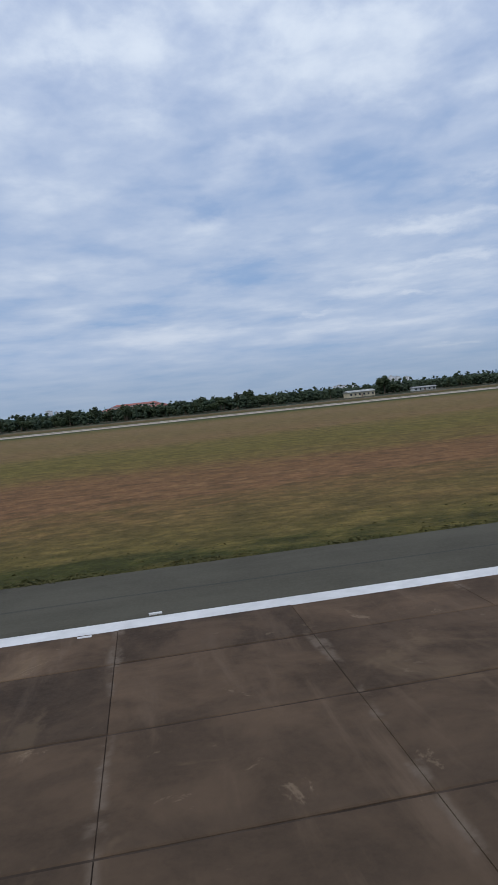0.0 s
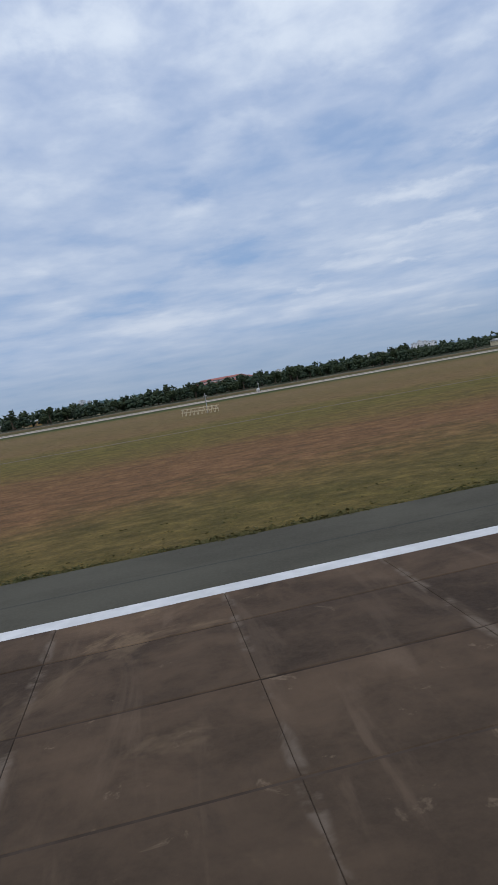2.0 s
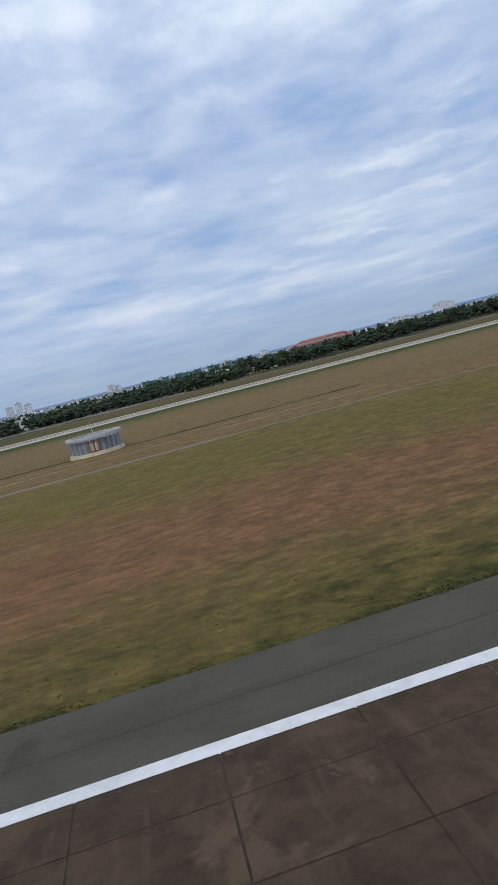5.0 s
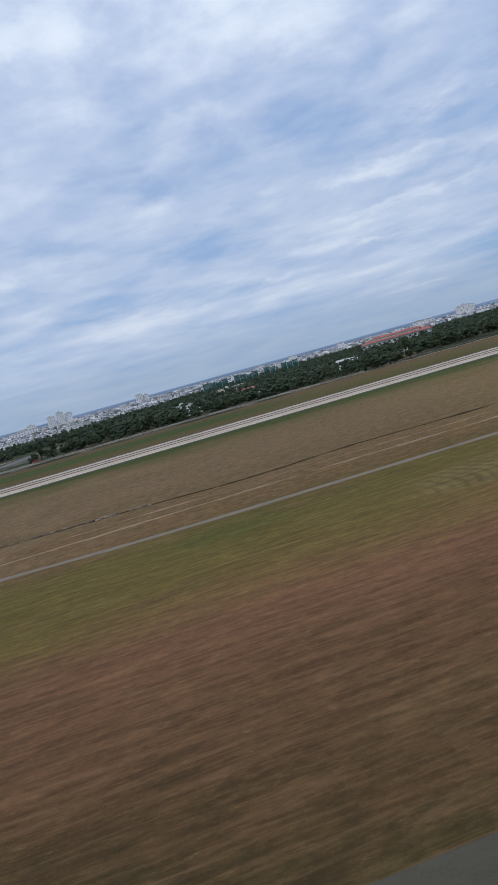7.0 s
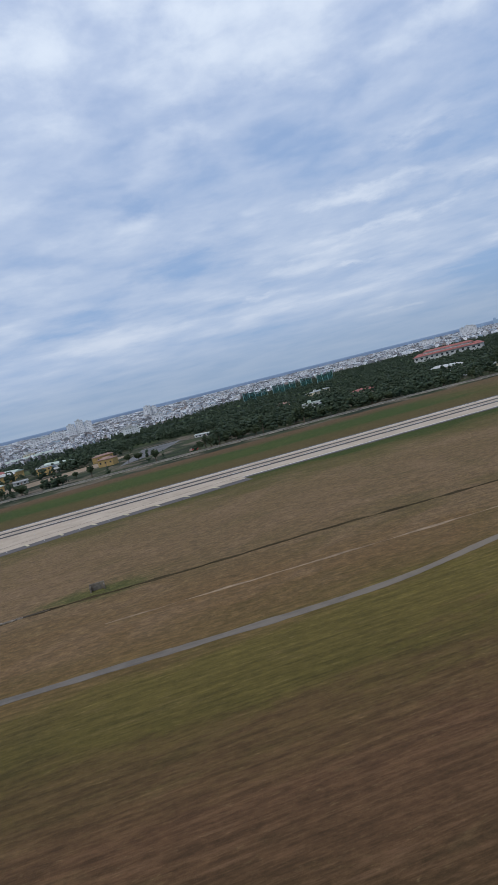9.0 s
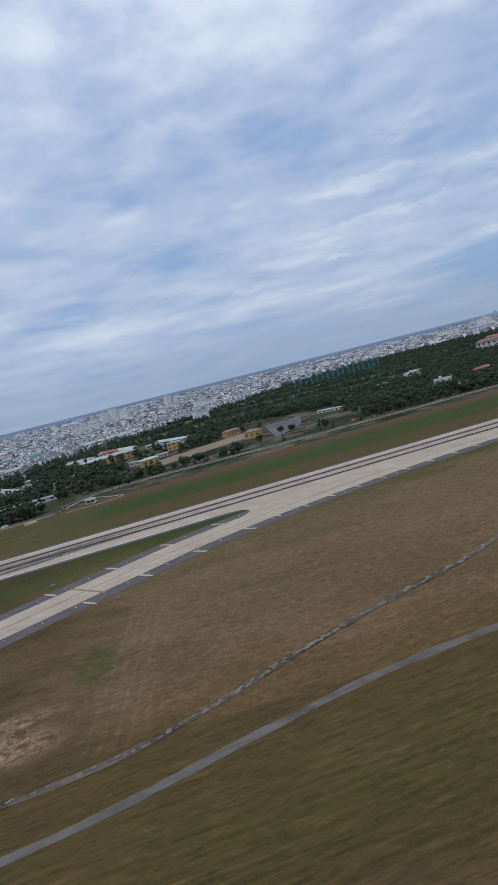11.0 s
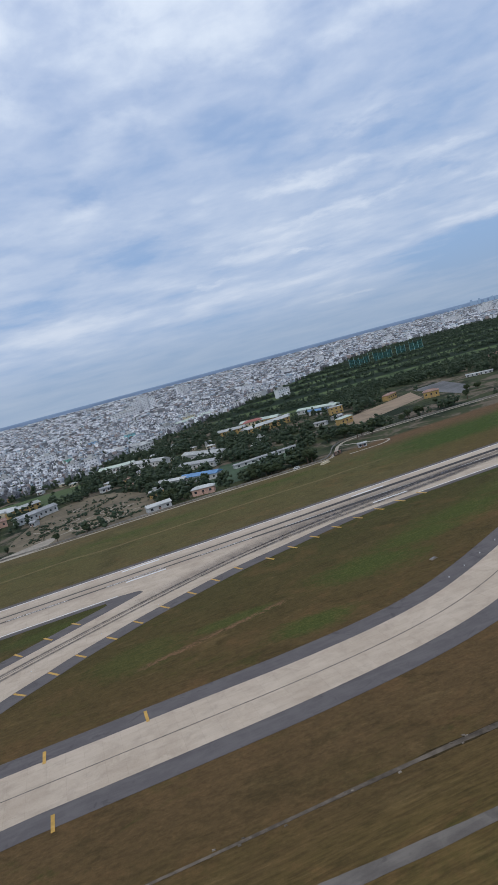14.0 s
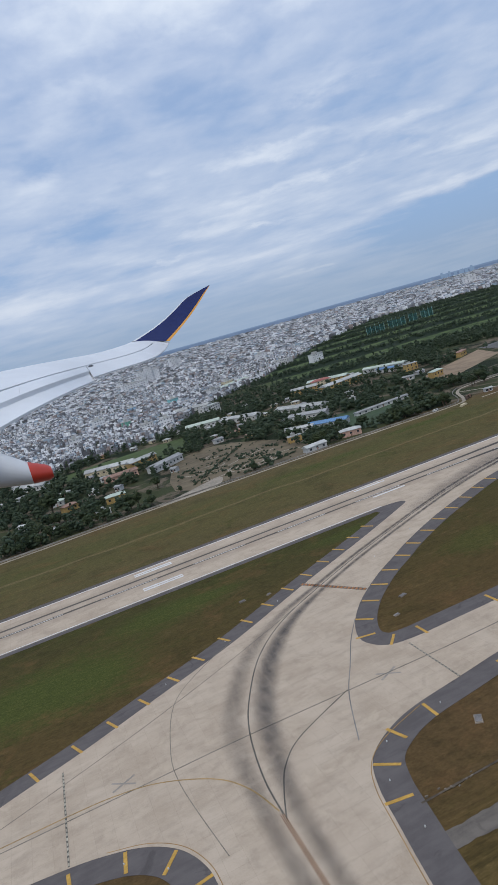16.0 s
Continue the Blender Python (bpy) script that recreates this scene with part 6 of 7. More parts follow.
# the far plain and horizon towers, their haze put in as a blue glow
HAZE = bpy.data.materials.new("haze_glow")
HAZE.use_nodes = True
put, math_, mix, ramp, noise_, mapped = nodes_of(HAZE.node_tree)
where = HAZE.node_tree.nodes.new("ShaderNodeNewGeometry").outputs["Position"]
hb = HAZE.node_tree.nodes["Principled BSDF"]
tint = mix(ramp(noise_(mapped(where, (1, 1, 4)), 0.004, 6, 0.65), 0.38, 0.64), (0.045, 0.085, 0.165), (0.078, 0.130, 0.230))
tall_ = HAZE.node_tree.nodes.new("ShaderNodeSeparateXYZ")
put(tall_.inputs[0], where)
# the painted haze pales with height, towards the sky's colour
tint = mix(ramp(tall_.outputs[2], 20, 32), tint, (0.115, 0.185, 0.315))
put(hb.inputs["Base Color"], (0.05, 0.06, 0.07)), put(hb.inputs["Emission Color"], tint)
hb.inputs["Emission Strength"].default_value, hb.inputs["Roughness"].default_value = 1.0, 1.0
HAZE_PALE = HAZE.copy()
HAZE_PALE.name = "pale_hazy_distance"
for link in list(HAZE_PALE.node_tree.links):
    if link.to_socket.name == "Emission Color":
        HAZE_PALE.node_tree.links.remove(link)
# the towers glow in one even, paler haze blue
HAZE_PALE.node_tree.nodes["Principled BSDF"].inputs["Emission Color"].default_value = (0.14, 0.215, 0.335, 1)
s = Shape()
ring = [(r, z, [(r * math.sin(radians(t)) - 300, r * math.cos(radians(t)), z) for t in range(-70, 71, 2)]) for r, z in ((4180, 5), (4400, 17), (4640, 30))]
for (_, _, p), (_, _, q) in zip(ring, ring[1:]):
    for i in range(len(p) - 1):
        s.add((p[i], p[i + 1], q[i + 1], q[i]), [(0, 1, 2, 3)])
tagged(new("backdrop", s.mesh("backdrop", HAZE)), "far plain reaching to the horizon, its blue haze a glowing colour", "backdrop", kind="structure")
for i in range(15):
    ang = radians(32.6 + 2.6 * rng.random() ** 1.5 if i < 11 else 27 + 5 * rng.random())
    r = 3900 + 300 * rng.random()
    w, h = rng.uniform(5, 10), rng.uniform(14, 32) if i < 11 else rng.uniform(10, 18)
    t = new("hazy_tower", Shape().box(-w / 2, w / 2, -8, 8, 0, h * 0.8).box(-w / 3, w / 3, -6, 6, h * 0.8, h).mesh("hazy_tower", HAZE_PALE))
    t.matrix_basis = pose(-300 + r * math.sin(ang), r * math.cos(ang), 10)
    tagged(t, "tall building on the horizon, its blue haze a glowing colour", "tower", "towers on the horizon")

# ---- things on the airfield ----
SOOT = plain("sooty_black_plate", (0.022, 0.020, 0.018), 0.8, 0.3, 5.0)


def edge_light(x, y, size=1.0):
    """A low runway light on its dark base, with two small white dashes beside it."""
    top = new("runway_light")
    top.matrix_basis = pose(x, y, 0.02)
    tagged(top, "low yellow runway edge light on a dark base", "runway light", "runway edge lights")
    part("base", Shape().box(-0.22, 0.22, -0.17, 0.17, -0.01, 0.010).box(-0.15, 0.15, -0.10, 0.10, 0.010, 0.020), SOOT, top)
    part("stem", Shape().tube((0, 0, 0.015), (0, 0, 0.045), 0.055, 0.045, 8), YELLOW_PAINT, top)
    part("lamp", Shape().tube((0, 0, 0.045), (0, 0, 0.066), 0.05, 0.03, 10), WALL_CREAM, top)
    part("dash", Shape().box(-0.02, 0.20, -0.25, -0.20, -0.005, 0.016), WHITE_PAINT, top)
    part("dash", Shape().box(0.02, 0.22, -1.90, -1.85, -0.005, 0.026), WHITE_PAINT, top)


for x in (-35.1, -87.0, -137.7, -188.6):
    edge_light(x, 11.47)
for x in (-0.3, -106.0):
    for dx, y in ((-0.9, 9.64), (0.1, 10.30)):
        tagged(new("short_dash", Shape().box(x + dx - 0.1, x + dx + 0.1, y - 0.03, y + 0.03, 0.0, 0.042).mesh("short_dash", WHITE_PAINT)), "short white dash painted beside the runway edge line", "line marking", kind="structure")

small = Shape().tube((0, 0, 0), (0, 0, 0.22), 0.10, 0.07, 8).mesh("taxiway_light", WALL_WHITE)
for i in range(24):
    for side in (1, -1):
        q = EXIT[min(len(EXIT) - 1, 14 + i * 3)]
        d = EXIT[min(len(EXIT) - 1, 15 + i * 3)] - EXIT[max(0, 13 + i * 3)]
        if np.linalg.norm(d[:2]) < 0.1:
            continue
        nrm = np.array((-d[1], d[0])) / np.linalg.norm(d[:2])
        ob = new("taxiway_light", small)
        ob.location = (*(q[:2] + nrm * side * (q[2] + 1.7)), 0.04)
        tagged(ob, "tiny white taxiway edge light on the shoulder", "taxiway light", "taxiway edge lights")
for p in ((-584, 115.6), (-571, 122), (-557, 129.6), (-544.5, 121.2), (-533, 131.6), (-519.5, 138.4), (-507, 143.6), (-553.8, 79.4), (-563.4, 77.4), (-566.8, 71.2), (-567.6, 63.0), (-597.4, 79.2), (-606, 81.6), (-593, 75.2)):
    ob = new("taxiway_light", small)
    ob.location = (*p, 0.04)
    tagged(ob, "tiny white taxiway edge light on the shoulder", "taxiway light", "taxiway edge lights")

# concrete pits and covers lying in the grass
for x, y, turn, w in ((-539.4, 110.8, 20, 1.5), (-544.2, 105.2, 10, 1.1), (-562.4, 136.4, 10, 1.4), (-552.4, 73.4, 60, 1.7), (-440.2, 97.9, 20, 1.2), (-458.4, 114.4, 20, 1.4), (-403.2, 115, 20, 1.1), (-415.4, 138.4, 10, 1.2), (-557, 134.6, 30, 1.0), (-546.6, 60.0, 30, 1.8)):
    top = new("concrete_pit")
    top.matrix_basis = pose(x, y, 0, 0, 0, turn)
    tagged(top, "small pale concrete pit cover in the grass", "pit cover", "pit covers in the grass")
    part("rim", Shape().box(-w / 2, w / 2, -w * 0.3, w * 0.3, -0.05, 0.16), STONE, top)
    part("cover", Shape().box(-w * 0.4, w * 0.4, -w * 0.22, w * 0.22, 0.16, 0.24), GRAVEL, top)

# the round beacon building beside the service road
vor = new("beacon_building")
vor.matrix_basis = pose(-183.6, 82.0, 0)
tagged(vor, "round grey beacon platform with a white rim and red door", "beacon")
RAD, TOP = 3.2, 2.35
steel = plain("grey_cladding", (0.22, 0.23, 0.25), 0.7, 0.3, 2.0)
s = Shape()
for i in range(28):
    a0, a1 = i * math.tau / 28, (i + 1) * math.tau / 28
    s.add([(r * math.cos(a), r * math.sin(a), z) for a in (a0, a1) for r, z in ((RAD - 0.1, TOP - 0.3), (RAD + 0.2, TOP - 0.26), (RAD + 0.2, TOP), (RAD - 0.1, TOP))],
          [(0, 4, 5, 1), (1, 5, 6, 2), (2, 6, 7, 3), (3, 7, 4, 0)])
part("rim", s, WALL_WHITE, vor, "white ring rim")
part("deck", Shape().tube((0, 0, TOP - 0.60), (0, 0, TOP - 0.50), RAD - 0.30, RAD - 0.30, 28), GRAVEL, vor, "grey gravel deck below the rim")
part("plinth", Shape().tube((0, 0, -0.1), (0, 0, 0.4), RAD + 0.2, RAD + 0.1, 28), WALL_CREAM, vor, "pale base")
panel = Shape().box(-0.33, 0.33, -0.04, 0.04, 0.4, TOP - 0.6).mesh("panel", steel)
pane = Shape().tube((0, 0, 0.4), (0, 0, TOP - 0.45), 0.05, 0.05, 6).mesh("post", METAL)
rail = Shape().box(-0.08, 0.08, -0.08, 0.08, 0, 0.08).mesh("antenna", WALL_WHITE)
for i in range(28):
    a = i * 360 / 28
    ob = part("panel", panel, steel, vor)
    ob.matrix_basis = pose(0, 0, 0, 0, 0, a) @ pose(0, -RAD + 0.35, 0)
    part("post", pane, METAL, vor).matrix_basis = pose(0, 0, 0, 0, 0, a + 6) @ pose(0, -RAD, 0)
    part("antenna", rail, WALL_WHITE, vor).matrix_basis = pose(0, 0, 0, 0, 0, a) @ pose(0, -RAD, TOP)
part("door", Shape().box(-0.62, 0.62, -RAD + 0.18, -RAD + 0.28, 0.4, 1.65), plain("faded_red_door", (0.27, 0.11, 0.075), 0.7), vor, "faded red double door")
for x0 in (-0.50, 0.08):
    part("door_panel", Shape().box(x0, x0 + 0.36, -RAD + 0.12, -RAD + 0.17, 0.6, 1.5), WALL_CREAM, vor)
part("mast", Shape().tube((0, 0, TOP - 0.3), (0, 0, TOP + 1.5), 0.06, 0.03, 6).box(-0.3, 0.3, -0.03, 0.03, TOP + 1.0, TOP + 1.08), WALL_WHITE, vor)

# antenna frames and masts in the grass
frame_ = new("antenna_array")
tagged(frame_, "row of low white antenna frames in the grass", "antenna")
ends = Vector((-66.8, 90.7)), Vector((-62.8, 86.0))
for i in range(9):
    x, y = ends[0] + (ends[1] - ends[0]) * (i / 8)
    part("frame", Shape().tube((x - 0.25, y, -0.1), (x, y, 0.95), 0.035, 0.03, 5).tube((x + 0.25, y, -0.1), (x, y, 0.95), 0.035, 0.03, 5).box(x - 0.30, x + 0.30, y - 0.03, y + 0.03, 0.80, 0.88).box(x - 0.30, x + 0.30, y - 0.03, y + 0.03, 0.40, 0.46), WALL_CREAM, frame_)
part("rail", Shape().tube((*ends[0], 0.45), (*ends[1], 0.45), 0.04, 0.04, 6), WALL_CREAM, frame_)
for x, y, h in ((-63.8, 88.3, 2.6), (-43.7, 164.0, 2.6)):
    m = new("antenna_mast")
    m.matrix_basis = pose(x, y, 0)
    tagged(m, "thin pale antenna mast standing in the grass", "mast", "masts in the grass")
    part("pole", Shape().tube((0, 0, -0.2), (0, 0, h), 0.06, 0.035, 6), METAL, m)
    part("crossbar", Shape().box(-0.25, 0.25, -0.03, 0.03, h - 0.4, h - 0.34), WALL_WHITE, m)
marker = new("white_marker")
marker.matrix_basis = pose(-44.1, 162.8, 0)
tagged(marker, "white round wind marker on a short post", "marker")
part("post", Shape().tube((0, 0, -0.1), (0, 0, 0.5), 0.06, 0.05, 6), METAL, marker)
ball = Shape()
for i in range(6):
    z0, z1 = -0.42 + 0.14 * i, -0.42 + 0.14 * (i + 1)
    ball.tube((0, 0, 0.75 + z0), (0, 0, 0.75 + z1), math.sqrt(max(0.01, 0.19 - z0 * z0)), math.sqrt(max(0.01, 0.19 - z1 * z1)), 10)
part("ball", ball, WALL_WHITE, marker, "white ball")

# by the white hut: pallets, a dark rack and a van on the perimeter road
stack = new("pallet_stack")
stack.matrix_basis = pose(-427.5, 237.5, 0, 0, 0, 24)
tagged(stack, "low stack of pale wooden pallets in the grass", "pallets")
for k in range(5):
    part("pallet", Shape().box(-2.2 + 0.1 * k, 2.0 - 0.15 * k, -0.7, 0.7 - 0.05 * k, 0.14 * k, 0.14 * k + 0.11), WALL_CREAM, stack)
for x, y, turn in ((-417.2, 246.6, 14), (-419.4, 245.6, 8)):
    rack = new("storage_rack")
    rack.matrix_basis = pose(x, y, 0, 0, 0, turn)
    tagged(rack, "dark metal storage rack with crates beside a hut", "rack", "racks beside the hut")
    for px in (-0.75, 0.75):
        for py in (-0.35, 0.35):
            part("post", Shape().box(px - 0.05, px + 0.05, py - 0.05, py + 0.05, -0.05, 1.5), SOOT, rack)
    for z in (0.25, 0.75, 1.25):
        part("shelf", Shape().box(-0.8, 0.8, -0.4, 0.4, z, z + 0.06), SOOT, rack)
        part("crate", Shape().box(-0.6 + 0.2 * z, 0.3 + 0.2 * z, -0.3, 0.3, z + 0.06, z + 0.38), ROOF_RUST, rack)
van = new("parked_van")
van.matrix_basis = pose(-437.0, 243.6, 0.03, 0, 0, 4)
tagged(van, "small white van parked on the sandy perimeter road", "van")
part("body", Shape().add([(-1.2, -0.45, 0.2), (1.2, -0.45, 0.2), (1.2, 0.45, 0.2), (-1.2, 0.45, 0.2), (-1.2, -0.43, 0.55), (1.2, -0.43, 0.55), (1.2, 0.43, 0.55), (-1.2, 0.43, 0.55), (-0.75, -0.38, 1.0), (1.15, -0.38, 1.0), (1.15, 0.38, 1.0), (-0.75, 0.38, 1.0)],
     [(0, 1, 5, 4), (1, 2, 6, 5), (2, 3, 7, 6), (3, 0, 4, 7), (4, 5, 9, 8), (5, 6, 10, 9), (6, 7, 11, 10), (7, 4, 8, 11), (8, 9, 10, 11), (3, 2, 1, 0)]), WALL_WHITE, van)
for x0 in (-0.45, 0.25):
    part("window", Shape().box(x0, x0 + 0.5, -0.44, -0.36, 0.62, 0.90), GLASS_DARK, van)
part("windscreen", Shape().add([(-1.12, -0.36, 0.62), (-1.12, 0.36, 0.62), (-0.80, 0.33, 0.96), (-0.80, -0.33, 0.96), (-1.06, -0.36, 0.60), (-1.06, 0.36, 0.60), (-0.74, 0.33, 0.94), (-0.74, -0.33, 0.94)], [(0, 3, 2, 1), (4, 5, 6, 7), (0, 1, 5, 4), (2, 3, 7, 6), (1, 2, 6, 5), (3, 0, 4, 7)]), GLASS_DARK, van)
for x0 in (-0.75, 0.75):
    for y0 in (-0.46, 0.34):
        wheel = part("wheel", Shape().tube((x0, y0, 0.17), (x0, y0 + 0.12, 0.17), 0.17, 0.17, 12), SOOT, van)

truck = new("parked_truck")
truck.matrix_basis = pose(-291.2, 277.4, 0.03, 0, 0, 4)
tagged(truck, "small faded red truck parked beside the perimeter road", "truck")
part("cab", Shape().add([(-1.9, -0.5, 0.25), (-0.9, -0.5, 0.25), (-0.9, 0.5, 0.25), (-1.9, 0.5, 0.25), (-1.7, -0.46, 1.15), (-0.9, -0.46, 1.2), (-0.9, 0.46, 1.2), (-1.7, 0.46, 1.15)], [(0, 1, 5, 4), (1, 2, 6, 5), (2, 3, 7, 6), (3, 0, 4, 7), (4, 5, 6, 7), (3, 2, 1, 0)]), WALL_PINK, truck)
part("bed", Shape().box(-0.8, 1.7, -0.55, 0.55, 0.3, 0.42).box(-0.8, 1.7, -0.55, -0.48, 0.42, 0.9).box(-0.8, 1.7, 0.48, 0.55, 0.42, 0.9).box(1.62, 1.7, -0.48, 0.48, 0.42, 0.9), plain("faded_red_truck_paint", (0.36, 0.06, 0.05), 0.5), truck, "red cargo bed")
for x0 in (-1.35, 1.0):
    for y0 in (-0.52, 0.40):
        part("wheel", Shape().tube((x0, y0, 0.2), (x0, y0 + 0.12, 0.2), 0.2, 0.2, 12), SOOT, truck)

# the gravel plot with instruments
plot = sheet("gravel_plot", ((-451.2, 55.1), (-449.6, 54.8), (-447.0, 55.0), (-447.2, 56.2), (-448.4, 56.9), (-450.2, 57.2), (-450.9, 56.4)), 0.05, GRAVEL)
tagged(plot, "pale gravel plot for instruments beside the service road", "gravel", kind="structure")
for x, y, w, h in ((-449.4, 56.4, 0.42, 0.34), (-447.9, 56.0, 0.5, 0.24), (-450.4, 56.3, 0.2, 0.4)):
    c = new("instrument_box")
    c.matrix_basis = pose(x, y, 0.05, 0, 0, 15)
    tagged(c, "white instrument cabinet on the gravel plot", "cabinet", "instrument cabinets")
    part("body", Shape().box(-w / 2, w / 2, -0.25, 0.25, 0, h), WALL_WHITE, c)
    part("lid", Shape().box(-w / 2 - 0.06, w / 2 + 0.06, -0.31, 0.31, h, h + 0.07), METAL, c)
for x, y, h in ((-450.4, 57.6, 1.3), (-451.0, 57.0, 0.9), (-448.6, 57.3, 0.5), (-447.6, 57.1, 0.5)):
    c = new("instrument_pole")
    c.matrix_basis = pose(x, y, 0.02)
    tagged(c, "thin white instrument pole beside the gravel plot", "pole", "instrument poles")
    part("pole", Shape().tube((0, 0, -0.1), (0, 0, h), 0.045, 0.035, 6), WALL_WHITE, c)
    part("head", Shape().box(-0.09, 0.09, -0.07, 0.07, h - 0.05, h + 0.12), METAL, c)
sign = new("drain_pit")
sign.matrix_basis = pose(-330.8, 91.2, 0)
tagged(sign, "small dark concrete drain head in a green hollow", "drain")
part("wall", Shape().box(-1.0, 1.0, -0.2, 0.2, -0.1, 0.9).box(-1.0, -0.8, -1.0, -0.2, -0.1, 0.7).box(0.8, 1.0, -1.0, -0.2, -0.1, 0.7), STONE, sign)
part("mouth", Shape().box(-0.5, 0.5, -0.24, -0.18, 0.0, 0.6), LINE_DARK, sign)

# ---- the airliner's wing, flying, where the walk ends ----
LEAD = spline(((-594.60, 12.3, 54.52), (-592.92, 15.5, 54.55), (-592.03, 16.9, 54.53), (-591.25, 18.2, 54.51), (-590.64, 19.05, 54.54), (-590.29, 19.75, 54.58)), 4)
TRAIL = spline(((-593.35, 11.4, 54.0), (-593.03, 12.4, 54.06), (-592.55, 13.4, 54.13), (-591.60, 16.2, 54.17), (-590.42, 17.9, 54.18), (-589.85, 19.1, 54.26), (-589.55, 19.75, 54.39)), 4)
WING_WHITE = plain("white_wing_paint", (0.74, 0.75, 0.76), 0.35, 0.06, 1.5, spec=0.5)
WING_GREY = plain("pale_grey_fairing_paint", (0.64, 0.65, 0.66), 0.4, 0.08, 1.5, spec=0.5)
WING_BLUE = plain("deep_blue_wing_paint", (0.013, 0.022, 0.105), 0.5, 0.1, 2.0, spec=0.25)
WING_RED = plain("red_fairing_paint", (0.50, 0.045, 0.025), 0.4, 0.1, 2.0, spec=0.5)
WING_ORANGE = plain("orange_edge_paint", (0.70, 0.32, 0.06), 0.4, 0.1, 2.0)
SEAM = plain("dark_wing_gap", (0.05, 0.05, 0.055), 0.6, 0.2, 2.0)


def rung(u, line):
    k = u * (len(line) - 1)
    i = min(int(k), len(line) - 2)
    return line[i] + (line[i + 1] - line[i]) * (k - i)


def skin(u0, u1, c0, c1, thick, lift=0.0, steps=14):
    """A piece of wing between two stations along the span and two shares of the chord, with thickness."""
    s, v, f = Shape(), [], []
    for i in range(steps + 1):
        u = u0 + (u1 - u0) * i / steps
        a, b = rung(u, LEAD), rung(u, TRAIL)
        for k in range(5):
            c = c0 + (c1 - c0) * k / 4
            p = a + (b - a) * c
            bulge = 0.10 * math.sin(math.pi * min(1, c * 0.9 + 0.12)) * (1 - 0.6 * u)
            v.append((p[0], p[1], p[2] + bulge + lift))
        for k in range(5):
            c = c0 + (c1 - c0) * k / 4
            p = a + (b - a) * c
            v.append((p[0], p[1], p[2] - thick * (1 - 0.85 * c) * (1 - 0.5 * u) + lift))
    for i in range(steps):
        q = 10 * i
        for k in range(4):
            f.append((q + k, q + k + 1, q + 11 + k, q + 10 + k))
            f.append((q + 5 + k, q + 15 + k, q + 16 + k, q + 6 + k))
        f += [(q, q + 10, q + 15, q + 5), (q + 4, q + 9, q + 19, q + 14)]
    e = 10 * steps
    f += [(0, 5, 6, 1), (1, 6, 7, 2), (2, 7, 8, 3), (3, 8, 9, 4), (e, e + 1, e + 6, e + 5), (e + 1, e + 2, e + 7, e + 6), (e + 2, e + 3, e + 8, e + 7), (e + 3, e + 4, e + 9, e + 8)]
    return s.add(v, f)


wing = new("aircraft_wing")
tagged(wing, "white airliner wing in flight with a blue upswept tip", "wing")
part("main_skin", skin(0.0, 1.0, 0.0, 0.606, 0.42), WING_WHITE, wing)
part("seam", skin(0.0, 0.93, 0.61, 0.67, 0.30, -0.012), SEAM, wing)
part("spoiler", skin(0.0, 0.252, 0.632, 0.80, 0.22), WING_WHITE, wing)
part("spoiler", skin(0.2525, 0.485, 0.632, 0.80, 0.22), WING_WHITE, wing)
flap = part("flap", skin(0.0, 0.485, 0.80, 1.0, 0.20, -0.05), WING_WHITE, wing)
part("aileron", skin(0.487, 0.7195, 0.632, 1.0, 0.20), WING_WHITE, wing)
part("aileron", skin(0.7215, 0.92, 0.632, 1.0, 0.18), WING_WHITE, wing)
part("tip_skin", skin(0.925, 1.0, 0.60, 1.0, 0.14), WING_WHITE, wing)


def fin(c0, c1, wide=0.05):
    v, f = [], []
    for i in range(17):
        u = i / 16
        lead = np.array((-590.29, 19.75, 54.60)) * (1 - u) + np.array((-588.50, 20.65, 55.37)) * u + np.array((0, 0.10, -0.10)) * math.sin(math.pi * u)
        trail = np.array((-589.55, 19.75, 54.41)) * (1 - u) + np.array((-588.07, 20.65, 55.38)) * u + np.array((0.02, 0.10, -0.06)) * math.sin(math.pi * u)
        lead = lead + (trail - lead) * (max(0.0, u - 0.84) / 0.16) ** 1.6
        a, b = lead + (trail - lead) * c0, lead + (trail - lead) * c1
        h = wide * (1 - 0.7 * u)
        v += [(a[0], a[1] - h, a[2]), (b[0], b[1] - h, b[2]), (b[0], b[1] + h, b[2]), (a[0], a[1] + h, a[2])]
    for i in range(16):
        q = 4 * i
        f += [(q + k, q + (k + 1) % 4, q + 4 + (k + 1) % 4, q + 4 + k) for k in range(4)]
    return Shape().add(v, f + [(0, 3, 2, 1), (64, 65, 66, 67)])


winglet = part("winglet", fin(0.06, 0.90), WING_BLUE, wing, "deep blue upswept wing tip")
part("leading_edge", fin(0.0, 0.055, 0.055), WING_WHITE, winglet)
part("trailing_edge", fin(0.905, 1.0), WING_ORANGE, winglet, "thin orange trailing edge")


def pod(points, mat):
    """A tapering body through rings of (x, y, z, half width, half height)."""
    v, f, k = [], [], 24
    for x, y, z, w, h in points:
        for i in range(k):
            a = i * math.tau / k
            v.append((x, y + w * math.cos(a), z + h * math.sin(a)))
    for j in range(len(points) - 1):
        f += [(j * k + i, j * k + (i + 1) % k, (j + 1) * k + (i + 1) % k, (j + 1) * k + i) for i in range(k)]
    f += [tuple(range(k - 1, -1, -1)), tuple(range((len(points) - 1) * k, len(points) * k))]
    return Shape().add(v, f)


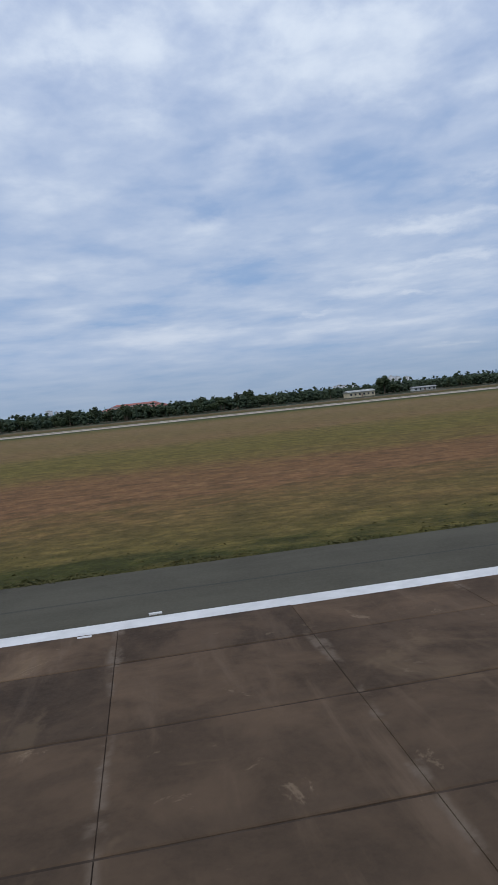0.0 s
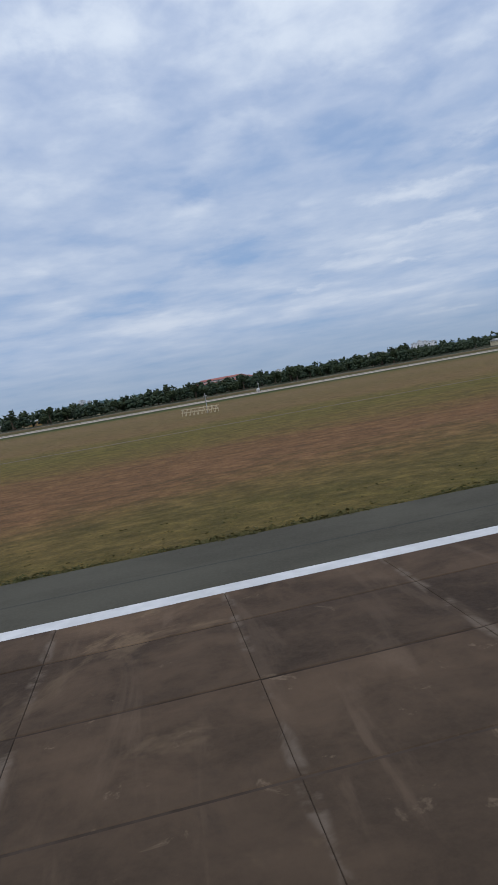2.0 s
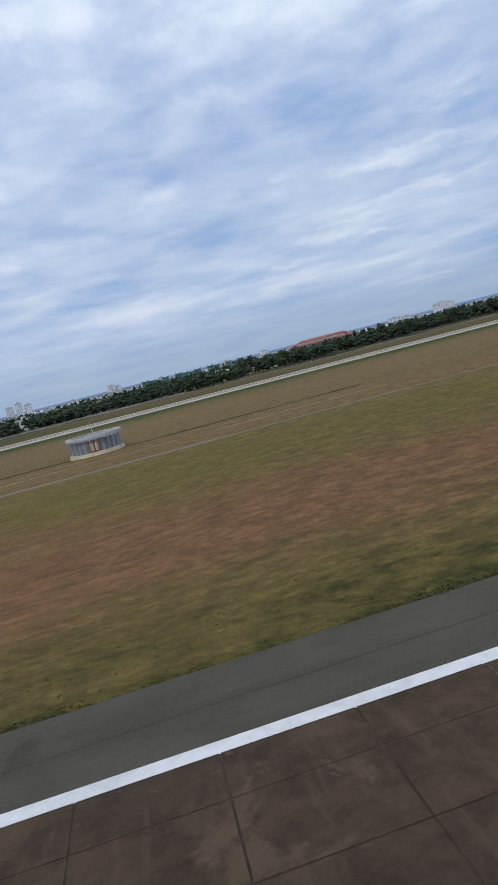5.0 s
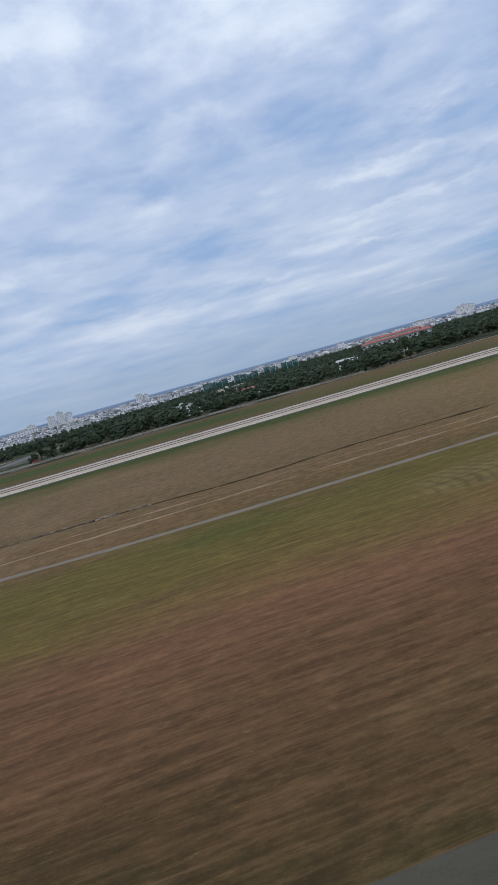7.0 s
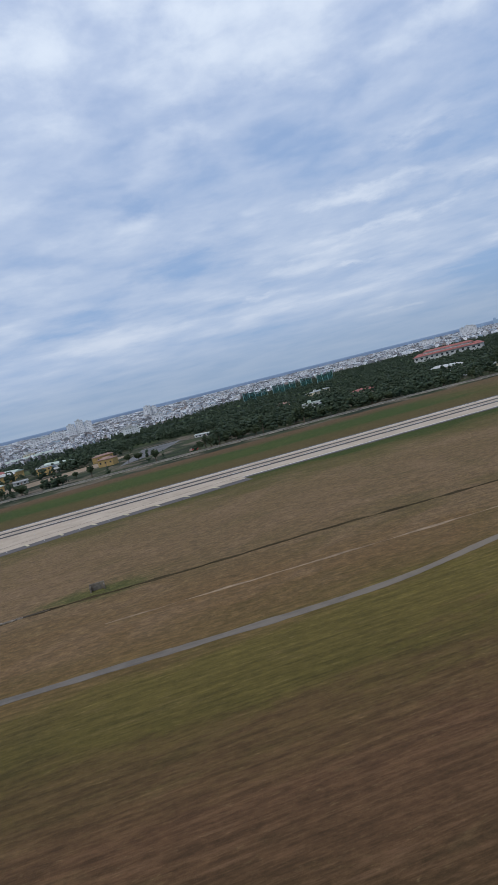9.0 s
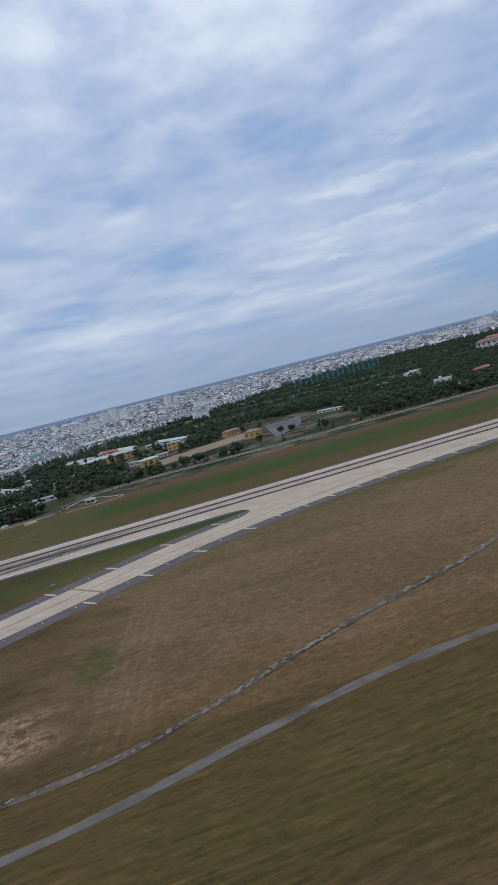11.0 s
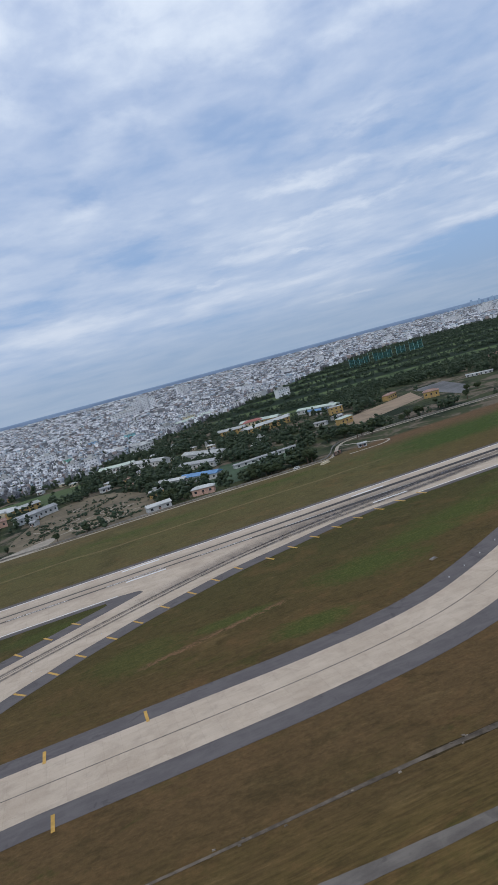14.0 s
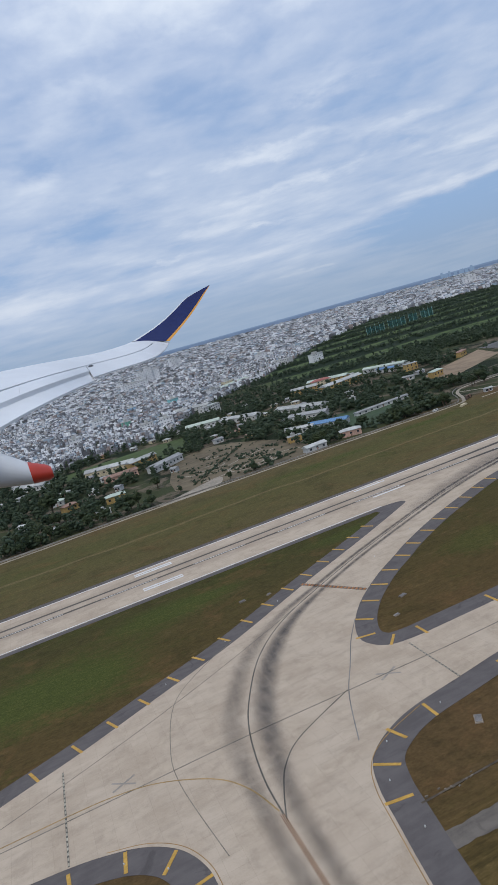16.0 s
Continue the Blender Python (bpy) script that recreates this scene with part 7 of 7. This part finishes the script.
Y0 = 12.05
cover = part("flap_fairing", pod(((-595.4, Y0, 53.72, 0.20, 0.20), (-594.2, Y0, 53.70, 0.24, 0.26), (-593.25, Y0, 53.72, 0.20, 0.20), (-592.92, Y0, 53.56, 0.12, 0.10)), WING_GREY), WING_GREY, wing, "pale grey flap fairing")
part("fairing_tip", pod(((-592.92, Y0, 53.56, 0.122, 0.102), (-592.78, Y0, 53.52, 0.09, 0.075), (-592.74, Y0, 53.51, 0.06, 0.05)), WING_RED), WING_RED, cover, "red fairing tip")

for ob in wing.children_recursive:
    ob.data.polygons.foreach_set("use_smooth", [True] * len(ob.data.polygons))
    ob.data.set_sharp_from_angle(angle=radians(32))

# ---- the runway's slabs, one by one ----
STEP, JOINTS = 2.52, (2.90, 4.73, 6.57, 8.41, 9.76)


def slab_mesh(wide):
    g, b, z = 0.016, 0.014, 0.036
    h = 0.003
    o = [(-STEP / 2 + h, -wide / 2 + g), (STEP / 2 - h, -wide / 2 + g), (STEP / 2 - h, wide / 2 - g), (-STEP / 2 + h, wide / 2 - g)]
    i = [(x - math.copysign(h, x), y - math.copysign(b, y)) for x, y in o]
    return Shape().add([(*p, -0.05) for p in o] + [(*p, z - 0.009) for p in o] + [(*p, z) for p in i],
                       [(8, 9, 10, 11)] + [(k, (k + 1) % 4, 4 + (k + 1) % 4, 4 + k) for k in range(4)] + [(4 + k, 4 + (k + 1) % 4, 8 + (k + 1) % 4, 8 + k) for k in range(4)]).mesh("slab", SLAB)


row_mesh = [slab_mesh(b - a) for a, b in zip(JOINTS, JOINTS[1:])]
# cross joints: the slabs were cast in lots of slightly different length
cuts = [16.9]
for count, long_ in ((7, 2.52), (14, 2.549), (14, 2.474), (22, 2.465), (7, 2.554), (12, 2.52)):
    cuts += [cuts[-1] - long_ * (k + 1) for k in range(count)]
for r, (a, b) in enumerate(zip(JOINTS, JOINTS[1:])):
    for x1, x0 in zip(cuts, cuts[1:]):
        ob = part("slab", row_mesh[r], SLAB, runway)
        ob.matrix_basis = pose((x0 + x1) / 2, (a + b) / 2, random.uniform(-0.004, 0.004), random.uniform(-0.15, 0.15), random.uniform(-0.12, 0.12), 0) @ Matrix.Diagonal(((x1 - x0) / STEP, 1, 1, 1))
rest = Shape()
for r, (a, b) in enumerate(zip(JOINTS, JOINTS[1:])):
    for c in range(45):
        x, y = cuts[-1] - STEP * (c + 0.5), (a + b) / 2
        rest.box(x - STEP / 2 + 0.02, x + STEP / 2 - 0.02, a + 0.02, b - 0.02, -0.05, 0.034)
for k in range(8):
    a, b = 2.90 - 1.84 * (k + 1), 2.90 - 1.84 * k
    for c in range(130):
        x = 30.0 - STEP * c
        rest.box(x - STEP / 2 + 0.02, x + STEP / 2 - 0.02, a + 0.02, b - 0.02, -0.05, 0.034)
tagged(part("slab_rest", rest, SLAB, runway, "more brown concrete slabs of the same runway"), kind="stuff")
# stone lining of the drain
rng2 = random.Random(3)
lining = new("drain_lining")
tagged(lining, "broken pale stone lining along the drain", "stone lining", kind="structure")
stone = Shape().add([(-0.5, -0.35, -0.1), (0.5, -0.32, -0.1), (0.46, 0.34, -0.1), (-0.48, 0.3, -0.1), (-0.42, -0.28, 0.14), (0.40, -0.24, 0.18), (0.38, 0.26, 0.15), (-0.4, 0.22, 0.2)],
                    [(4, 5, 6, 7), (0, 1, 5, 4), (1, 2, 6, 5), (2, 3, 7, 6), (3, 0, 4, 7)]).mesh("stone", STONE)
for q, d in zip(DRAIN, DRAIN[1:]):
    if not -566 < q[0] < -236:
        continue
    n = 7 if -400 < q[0] < -340 or -268 < q[0] < -252 else 0 if q[0] > -340 else 1 if q[0] > -480 else rng2.choice((0, 0, 1, 2, 4))
    for k in range(n if n < 7 else 3):
        p = q + (d - q) * rng2.random()
        ob = part("stone", stone, STONE, lining)
        s = rng2.uniform(0.7, 1.3) * (1.0 if q[0] > -480 else 0.62)
        turn = math.degrees(math.atan2(d[1] - q[1], d[0] - q[0]))
        ob.matrix_basis = pose(p[0] + rng2.uniform(-0.2, 0.2), p[1] + rng2.uniform(-0.42, 0.42) * (1.0 if q[0] > -480 else 1.6), 0.02, 0, 0, turn + rng2.uniform(-20, 20)) @ Matrix.Diagonal((s * (0.75 if n == 7 else 0.55), s * (0.55 if n == 7 else 0.45), 0.6, 1))
